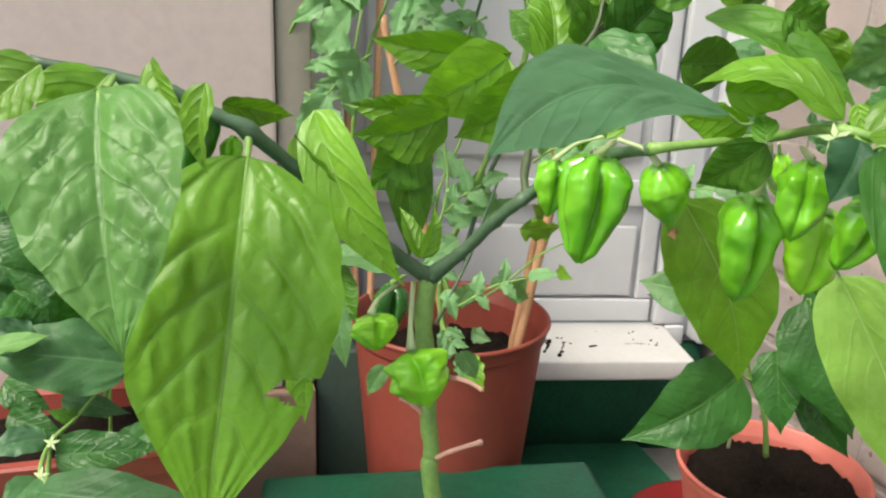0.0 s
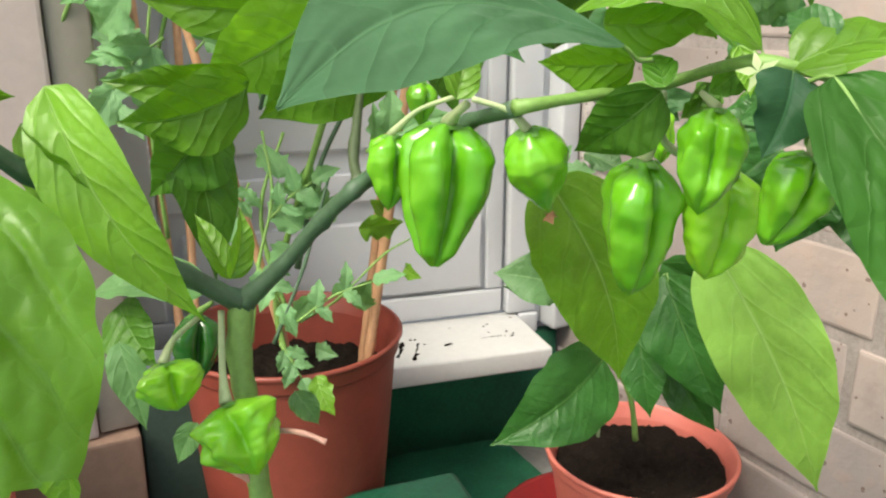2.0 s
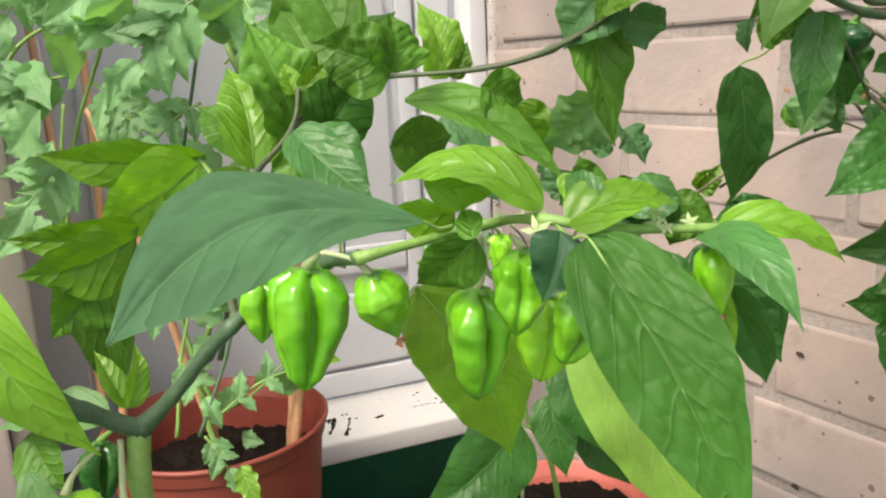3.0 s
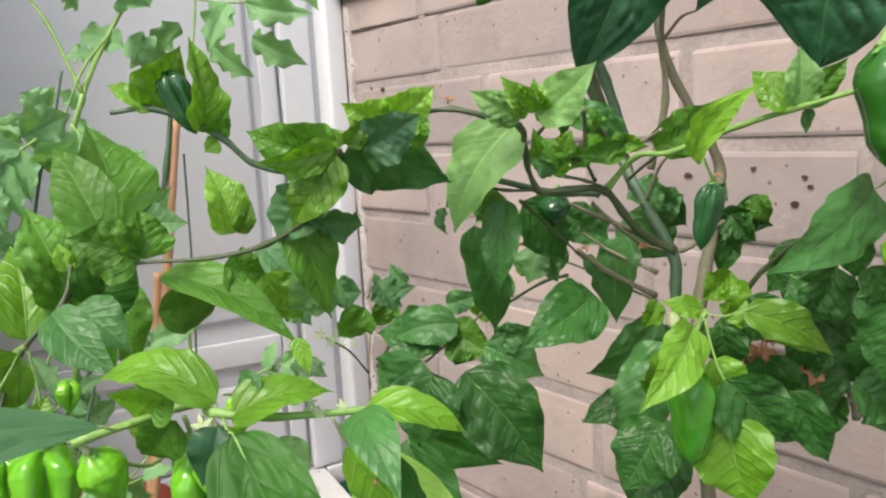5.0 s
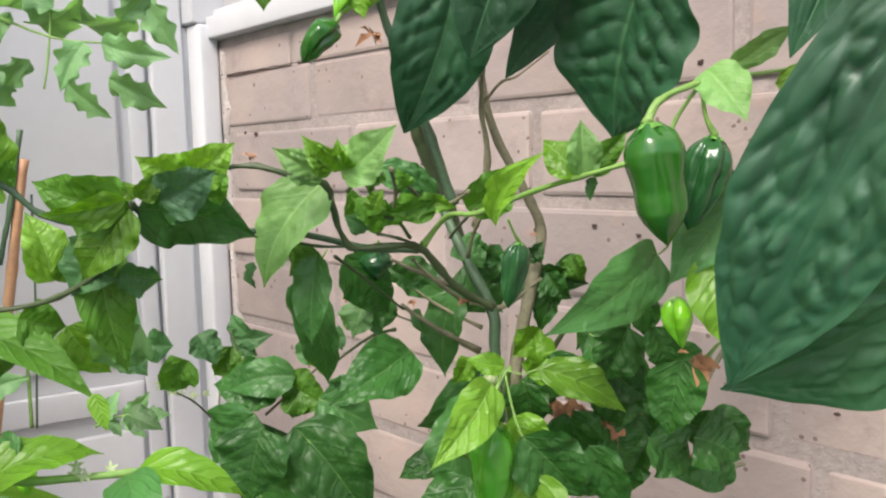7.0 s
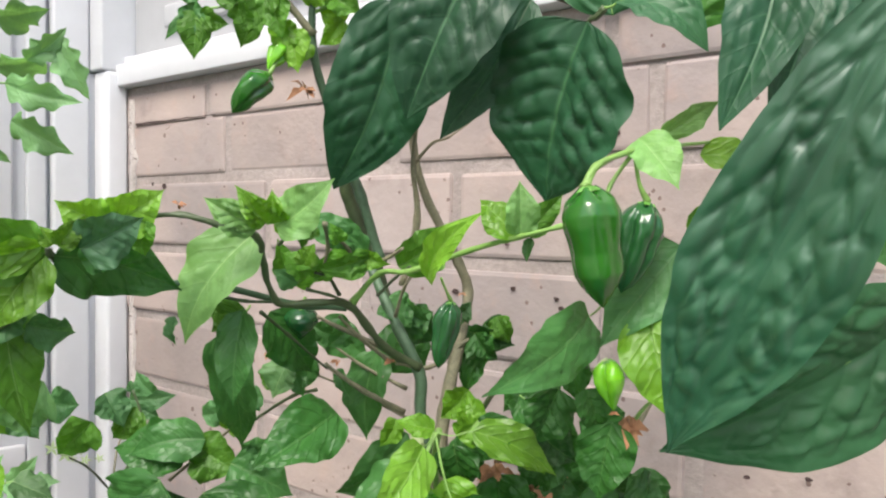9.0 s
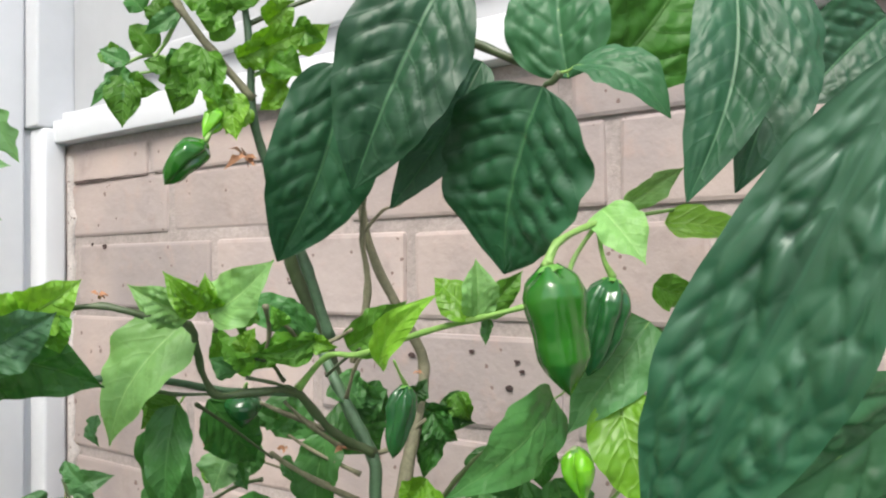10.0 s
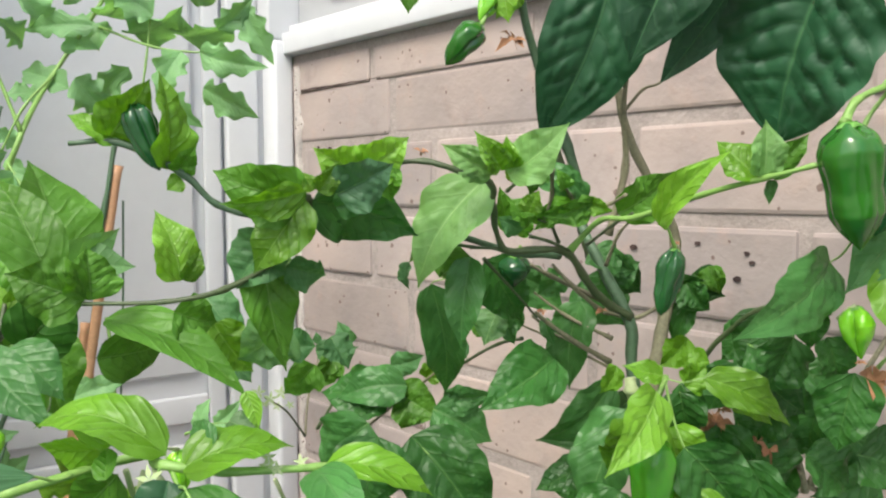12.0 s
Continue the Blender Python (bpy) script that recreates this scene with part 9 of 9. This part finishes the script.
stem(tomato_plant, [(-0.4081, -0.1605, 0.2753), (-0.3810, -0.1589, 0.3332), (-0.3563, -0.1533, 0.3994)], [0.0016, 0.0014, 0.0012], "dusky", "branch")
leaf(wall_plant, (-0.1745, -0.6446, 0.5099), (-0.1526, -0.6542, 0.4793), 0.0252, (-0.73, -0.60, -0.33), 0.10, 0.25, "rich", pucker=0.06, crinkle=0.035, wave=0.25, rows=26, full=0.58, hook=0.1)
leaf(wall_plant, (-0.1371, -0.6516, 0.5004), (-0.1186, -0.6694, 0.4863), 0.0225, (-0.55, -0.79, 0.27), 0.10, 0.25, "rich", pucker=0.06, crinkle=0.035, wave=0.25, rows=26, full=0.58, hook=0.1)
leaf(wall_plant, (-0.1286, -0.6603, 0.4906), (-0.1277, -0.6523, 0.4560), 0.0286, (-1.00, -0.09, -0.05), 0.10, 0.25, "rich", pucker=0.06, crinkle=0.035, wave=0.25, rows=26, full=0.58, hook=0.1)
leaf(wall_plant, (-0.1750, -0.6354, 0.4760), (-0.1445, -0.6522, 0.4476), 0.0286, (-0.43, -0.90, 0.07), 0.10, 0.25, "rich", pucker=0.06, crinkle=0.035, wave=0.25, rows=26, full=0.58, hook=0.1)
leaf(wall_plant, (-0.1568, -0.6525, 0.4649), (-0.1558, -0.6441, 0.4344), 0.0264, (-0.99, -0.10, -0.06), 0.10, 0.25, "rich", pucker=0.06, crinkle=0.035, wave=0.25, rows=26, full=0.58, hook=0.1)
leaf(wall_plant, (-0.1134, -0.6788, 0.4495), (-0.1377, -0.6588, 0.4415), 0.0232, (-0.66, -0.74, 0.14), 0.10, 0.25, "rich", pucker=0.06, crinkle=0.035, wave=0.25, rows=26, full=0.58, hook=0.1)
leaf(wall_plant, (-0.1621, -0.6403, 0.5232), (-0.1754, -0.6308, 0.5077), 0.0192, (-0.81, -0.35, 0.48), 0.10, 0.25, "rich", pucker=0.06, crinkle=0.035, wave=0.25, rows=26, full=0.58, hook=0.1)
leaf(wall_plant, (-0.1119, -0.6644, 0.4681), (-0.0966, -0.6802, 0.4481), 0.0241, (-0.64, -0.76, 0.12), 0.10, 0.25, "rich", pucker=0.06, crinkle=0.035, wave=0.25, rows=26, full=0.58, hook=0.1)
leaf(wall_plant, (-0.1970, -0.6444, 0.4653), (-0.1870, -0.6553, 0.4475), 0.0229, (-0.78, -0.62, -0.05), 0.10, 0.25, "rich", pucker=0.06, crinkle=0.035, wave=0.25, rows=26, full=0.58, hook=0.1)
stem(wall_plant, [(-0.1466, -0.6472, 0.4721), (-0.1423, -0.6523, 0.4611), (-0.1354, -0.6541, 0.4428)], [0.0014, 0.0016, 0.0018], "wood", "twig")
stem(wall_plant, [(-0.0884, -0.6774, 0.5231), (-0.1082, -0.6700, 0.4997), (-0.1231, -0.6610, 0.4699), (-0.1335, -0.6553, 0.4455)], [0.0012, 0.0012, 0.0014, 0.0016], "wood", "twig")
stem(wall_plant, [(-0.1885, -0.6362, 0.4820), (-0.1686, -0.6420, 0.4679), (-0.1420, -0.6537, 0.4530)], [0.0008, 0.0009, 0.0011], "wood", "twig")
stem(wall_plant, [(-0.1352, -0.6539, 0.4455), (-0.1214, -0.6665, 0.4396), (-0.1043, -0.6806, 0.4446)], [0.0014, 0.0012, 0.0010], "wood", "twig")
dried_flower(wall_plant, (-0.1782, -0.6458, 0.4766), 0.0070)
dried_flower(wall_plant, (-0.1606, -0.6489, 0.4677), 0.0070)
dried_flower(wall_plant, (-0.1972, -0.6415, 0.4858), 0.0050)
dried_flower(wall_plant, (-0.1591, -0.6478, 0.4709), 0.0120)
dried_flower(wall_plant, (-0.1549, -0.6378, 0.4642), 0.0090)
dried_flower(wall_plant, (-0.1836, -0.6331, 0.4815), 0.0090)
dried_flower(wall_plant, (-0.1857, -0.6309, 0.4789), 0.0070)
dried_flower(wall_plant, (-0.1851, -0.6985, 0.5133), 0.0085)
# dark leaves at the back, some added in place of deep shade
leaf(wall_plant, (-0.1372, -0.6235, 0.5096), (-0.1300, -0.6350, 0.4784), 0.0235, (-0.74, -0.62, 0.26), 0.08, 0.18, "rich", pucker=0.06, crinkle=0.035, wave=0.25, rows=28, full=0.58)
leaf(wall_plant, (-0.1217, -0.6278, 0.4945), (-0.1331, -0.6170, 0.4649), 0.0247, (-0.85, -0.46, 0.25), 0.08, 0.18, "rich", pucker=0.06, crinkle=0.035, wave=0.25, rows=28, full=0.58)
leaf(wall_plant, (-0.1236, -0.6427, 0.4786), (-0.1320, -0.6355, 0.4498), 0.0258, (-0.74, -0.62, 0.26), 0.08, 0.18, "rich", pucker=0.06, crinkle=0.035, wave=0.25, rows=28, full=0.58)
leaf(wall_plant, (-0.1445, -0.6195, 0.4609), (-0.1315, -0.6372, 0.4384), 0.0258, (-0.59, -0.73, 0.34), 0.08, 0.18, "rich", pucker=0.06, crinkle=0.035, wave=0.25, rows=28, full=0.58)
leaf(wall_plant, (-0.1060, -0.6500, 0.4583), (-0.0857, -0.6755, 0.4451), 0.0206, (-0.70, -0.58, 0.43), 0.08, 0.18, "rich", pucker=0.06, crinkle=0.035, wave=0.25, rows=28, full=0.58)
leaf(wall_plant, (-0.1672, -0.6232, 0.4647), (-0.1775, -0.6128, 0.4440), 0.0218, (-0.72, -0.60, 0.35), 0.08, 0.18, "rich", pucker=0.06, crinkle=0.035, wave=0.25, rows=28, full=0.58)
leaf(wall_plant, (-0.1200, -0.6449, 0.5001), (-0.1116, -0.6570, 0.4775), 0.0183, (-0.76, -0.63, 0.16), 0.08, 0.18, "rich", pucker=0.06, crinkle=0.035, wave=0.25, rows=28, full=0.58)
stem(wall_plant, [(-0.0872, -0.6594, 0.4328), (-0.1089, -0.6467, 0.4568), (-0.1244, -0.6415, 0.4800), (-0.1312, -0.6318, 0.4969), (-0.1372, -0.6235, 0.5096)], [0.0016, 0.0015, 0.0013, 0.0011, 0.0009], "wood", "twig")
dried_flower(wall_plant, (-0.1297, -0.6645, 0.4513), 0.0060)
dried_flower(wall_plant, (-0.1653, -0.6566, 0.4788), 0.0060)
dried_flower(wall_plant, (-0.1763, -0.6491, 0.4637), 0.0070)
dried_flower(wall_plant, (-0.2008, -0.6381, 0.4879), 0.0040)
leaf(wall_plant, (-0.2537, -0.5242, 0.7021), (-0.2605, -0.5152, 0.7149), 0.0131, (-0.60, -0.77, 0.22), 0.10, 0.35, "mid", pucker=0.06, crinkle=0.06, wave=0.3, rows=24, full=0.55, hook=0.15)
leaf(wall_plant, (-0.2492, -0.5305, 0.7147), (-0.2538, -0.5246, 0.7275), 0.0137, (-0.86, -0.50, -0.08), 0.10, 0.35, "mid", pucker=0.06, crinkle=0.06, wave=0.3, rows=24, full=0.55, hook=0.15)
leaf(wall_plant, (-0.2428, -0.5339, 0.6924), (-0.2472, -0.5274, 0.6759), 0.0143, (-0.75, -0.65, -0.05), 0.10, 0.35, "mid", pucker=0.06, crinkle=0.06, wave=0.3, rows=24, full=0.55, hook=0.15)
leaf(wall_plant, (-0.2355, -0.5405, 0.6876), (-0.2315, -0.5453, 0.6708), 0.0149, (-0.49, -0.86, 0.14), 0.10, 0.35, "fresh", pucker=0.06, crinkle=0.06, wave=0.3, rows=24, full=0.55, hook=0.15)
leaf(wall_plant, (-0.2276, -0.5467, 0.7011), (-0.2184, -0.5594, 0.7087), 0.0138, (-0.47, -0.68, -0.56), 0.10, 0.35, "fresh", pucker=0.06, crinkle=0.06, wave=0.3, rows=24, full=0.55, hook=0.15)
leaf(wall_plant, (-0.2164, -0.5571, 0.7016), (-0.2078, -0.5685, 0.6936), 0.0167, (-0.71, -0.67, 0.20), 0.10, 0.35, "mid", pucker=0.06, crinkle=0.06, wave=0.3, rows=24, full=0.55, hook=0.15)
leaf(wall_plant, (-0.2187, -0.5560, 0.7170), (-0.2110, -0.5667, 0.7273), 0.0159, (-0.52, -0.76, -0.40), 0.10, 0.35, "fresh", pucker=0.06, crinkle=0.06, wave=0.3, rows=24, full=0.55, hook=0.15)
leaf(wall_plant, (-0.2658, -0.5123, 0.6940), (-0.2590, -0.5211, 0.6788), 0.0113, (-0.80, -0.60, -0.01), 0.10, 0.35, "deep", pucker=0.06, crinkle=0.06, wave=0.3, rows=24, full=0.55, hook=0.15)
leaf(wall_plant, (-0.2636, -0.5154, 0.6965), (-0.2703, -0.5064, 0.7017), 0.0107, (-0.70, -0.67, 0.26), 0.10, 0.35, "mid", pucker=0.06, crinkle=0.06, wave=0.3, rows=24, full=0.55, hook=0.15)
leaf(wall_plant, (-0.2450, -0.5328, 0.7025), (-0.2510, -0.5244, 0.6924), 0.0125, (-0.33, -0.81, -0.48), 0.10, 0.35, "deep", pucker=0.06, crinkle=0.06, wave=0.3, rows=24, full=0.55, hook=0.15)
leaf(wall_plant, (-0.2313, -0.5435, 0.7086), (-0.2360, -0.5375, 0.7217), 0.0143, (-0.44, -0.87, 0.24), 0.10, 0.35, "mid", pucker=0.06, crinkle=0.06, wave=0.3, rows=24, full=0.55, hook=0.15)
leaf(wall_plant, (-0.2387, -0.5368, 0.7160), (-0.2296, -0.5494, 0.7235), 0.0131, (-0.74, -0.65, -0.18), 0.10, 0.35, "mid", pucker=0.06, crinkle=0.06, wave=0.3, rows=24, full=0.55, hook=0.15)
leaf(wall_plant, (-0.2212, -0.5468, 0.6812), (-0.2274, -0.5382, 0.6682), 0.0133, (-0.75, -0.66, -0.08), 0.10, 0.35, "lime", pucker=0.06, crinkle=0.06, wave=0.3, rows=24, full=0.55, hook=0.15)
leaf(wall_plant, (-0.2096, -0.5651, 0.7174), (-0.2018, -0.5755, 0.7094), 0.0125, (-0.86, -0.38, -0.35), 0.10, 0.35, "mid", pucker=0.06, crinkle=0.06, wave=0.3, rows=24, full=0.55, hook=0.15)
leaf(wall_plant, (-0.2485, -0.5294, 0.6972), (-0.2439, -0.5352, 0.6818), 0.0118, (-0.93, -0.32, -0.16), 0.10, 0.35, "mid", pucker=0.06, crinkle=0.06, wave=0.3, rows=24, full=0.55, hook=0.15)
leaf(wall_plant, (-0.2585, -0.5229, 0.7191), (-0.2630, -0.5170, 0.7267), 0.0115, (-0.64, -0.75, 0.20), 0.10, 0.35, "deep", pucker=0.06, crinkle=0.06, wave=0.3, rows=24, full=0.55, hook=0.15)
leaf(wall_plant, (-0.2119, -0.5597, 0.6915), (-0.2181, -0.5510, 0.6785), 0.0120, (-0.46, -0.82, -0.33), 0.10, 0.35, "fresh", pucker=0.06, crinkle=0.06, wave=0.3, rows=24, full=0.55, hook=0.15)
leaf(wall_plant, (-0.2813, -0.5838, 0.5897), (-0.3030, -0.5656, 0.5467), 0.0270, (-0.84, -0.47, 0.27), 0.08, 0.18, "mint", pucker=0.05, crinkle=0.03, wave=0.22, rows=28, full=0.60, hook=0.1, skew=0.05)
leaf(wall_plant, (-0.2728, -0.5658, 0.5581), (-0.2846, -0.5598, 0.5485), 0.0168, (-0.76, -0.59, 0.27), 0.08, 0.20, "mid", pucker=0.05, crinkle=0.03, wave=0.22, rows=28, full=0.60)
leaf(wall_plant, (-0.2788, -0.5732, 0.5580), (-0.2811, -0.5697, 0.5189), 0.0170, (-0.74, -0.62, 0.25), 0.08, 0.20, "deep", pucker=0.05, crinkle=0.03, wave=0.22, rows=28, full=0.60)
leaf(wall_plant, (-0.2530, -0.5198, 0.5398), (-0.2172, -0.4904, 0.4732), 0.0233, (-0.63, -0.53, -0.57), 0.06, 0.12, "deep", stalk=(-0.2531, -0.5441, 0.5560), pucker=0.06, crinkle=0.035, wave=0.25, rows=24, full=0.58)
leaf(wall_plant, (-0.1816, -0.5564, 0.5281), (-0.1837, -0.5510, 0.4811), 0.0249, (-0.92, -0.35, 0.17), 0.06, 0.18, "deep", pucker=0.05, crinkle=0.03, wave=0.22, rows=28, full=0.60)
leaf(wall_plant, (-0.3961, -0.4833, 0.5342), (-0.3570, -0.5278, 0.5029), 0.0205, (-0.31, -0.53, 0.79), 0.10, 0.25, "mid", rows=30, wave=0.06, pucker=0.03, skew=-0.04)
leaf(wall_plant, (-0.3578, -0.5267, 0.5062), (-0.3552, -0.5310, 0.4906), 0.0080, (-0.62, -0.73, 0.29), 0.05, 0.20, "lime", rows=18)
leaf(wall_plant, (-0.1913, -0.7093, 0.5611), (-0.1957, -0.7251, 0.5196), 0.0287, (-0.84, -0.52, 0.17), 0.06, 0.12, "fresh", stalk=(-0.1751, -0.7083, 0.5671), pucker=0.05, crinkle=0.03, wave=0.22, rows=28, full=0.60)
leaf(wall_plant, (-0.1995, -0.7072, 0.6273), (-0.2031, -0.7246, 0.6075), 0.0191, (-0.79, -0.50, 0.36), 0.06, 0.20, "mint", pucker=0.05, crinkle=0.03, wave=0.22, rows=28, full=0.60)
leaf(wall_plant, (-0.2806, -0.5960, 0.5917), (-0.2731, -0.6200, 0.6107), 0.0203, (-0.75, -0.58, 0.31), 0.08, 0.18, "mint", pucker=0.05, crinkle=0.03, wave=0.22, rows=28, full=0.60, skew=0.08)
leaf(wall_plant, (-0.1634, -0.7168, 0.6234), (-0.1414, -0.7461, 0.6175), 0.0147, (-0.71, -0.56, 0.43), 0.08, 0.20, "lime", pucker=0.05, crinkle=0.03, wave=0.22, rows=28, full=0.60)
blossom(wall_plant, (-0.1820, -0.2520, 0.4110), (-0.64, -0.74, -0.20), 0.0050)
blossom(wall_plant, (-0.1905, -0.2475, 0.4135), (-0.60, -0.70, -0.38), 0.0048)
blossom(wall_plant, (-0.1745, -0.2590, 0.4120), (-0.70, -0.66, -0.25), 0.0045)
stem(wall_plant, [(-0.2355, -0.5407, 0.7005), (-0.2464, -0.5307, 0.6987), (-0.2552, -0.5221, 0.7009), (-0.2643, -0.5144, 0.6953)], [0.0012, 0.0010, 0.0009, 0.0007], "green", "twig")
stem(wall_plant, [(-0.2211, -0.5489, 0.6941), (-0.2142, -0.5585, 0.6992), (-0.2080, -0.5670, 0.7043)], [0.0010, 0.0009, 0.0007], "green", "twig")
stem(wall_plant, [(-0.2312, -0.5432, 0.6931), (-0.2391, -0.5371, 0.6875), (-0.2443, -0.5318, 0.6899)], [0.0011, 0.0009, 0.0007], "green", "twig")
stem(wall_plant, [(-0.2487, -0.5361, 0.7189), (-0.2513, -0.5292, 0.7069), (-0.2537, -0.5241, 0.6996)], [0.0010, 0.0009, 0.0007], "green", "twig")
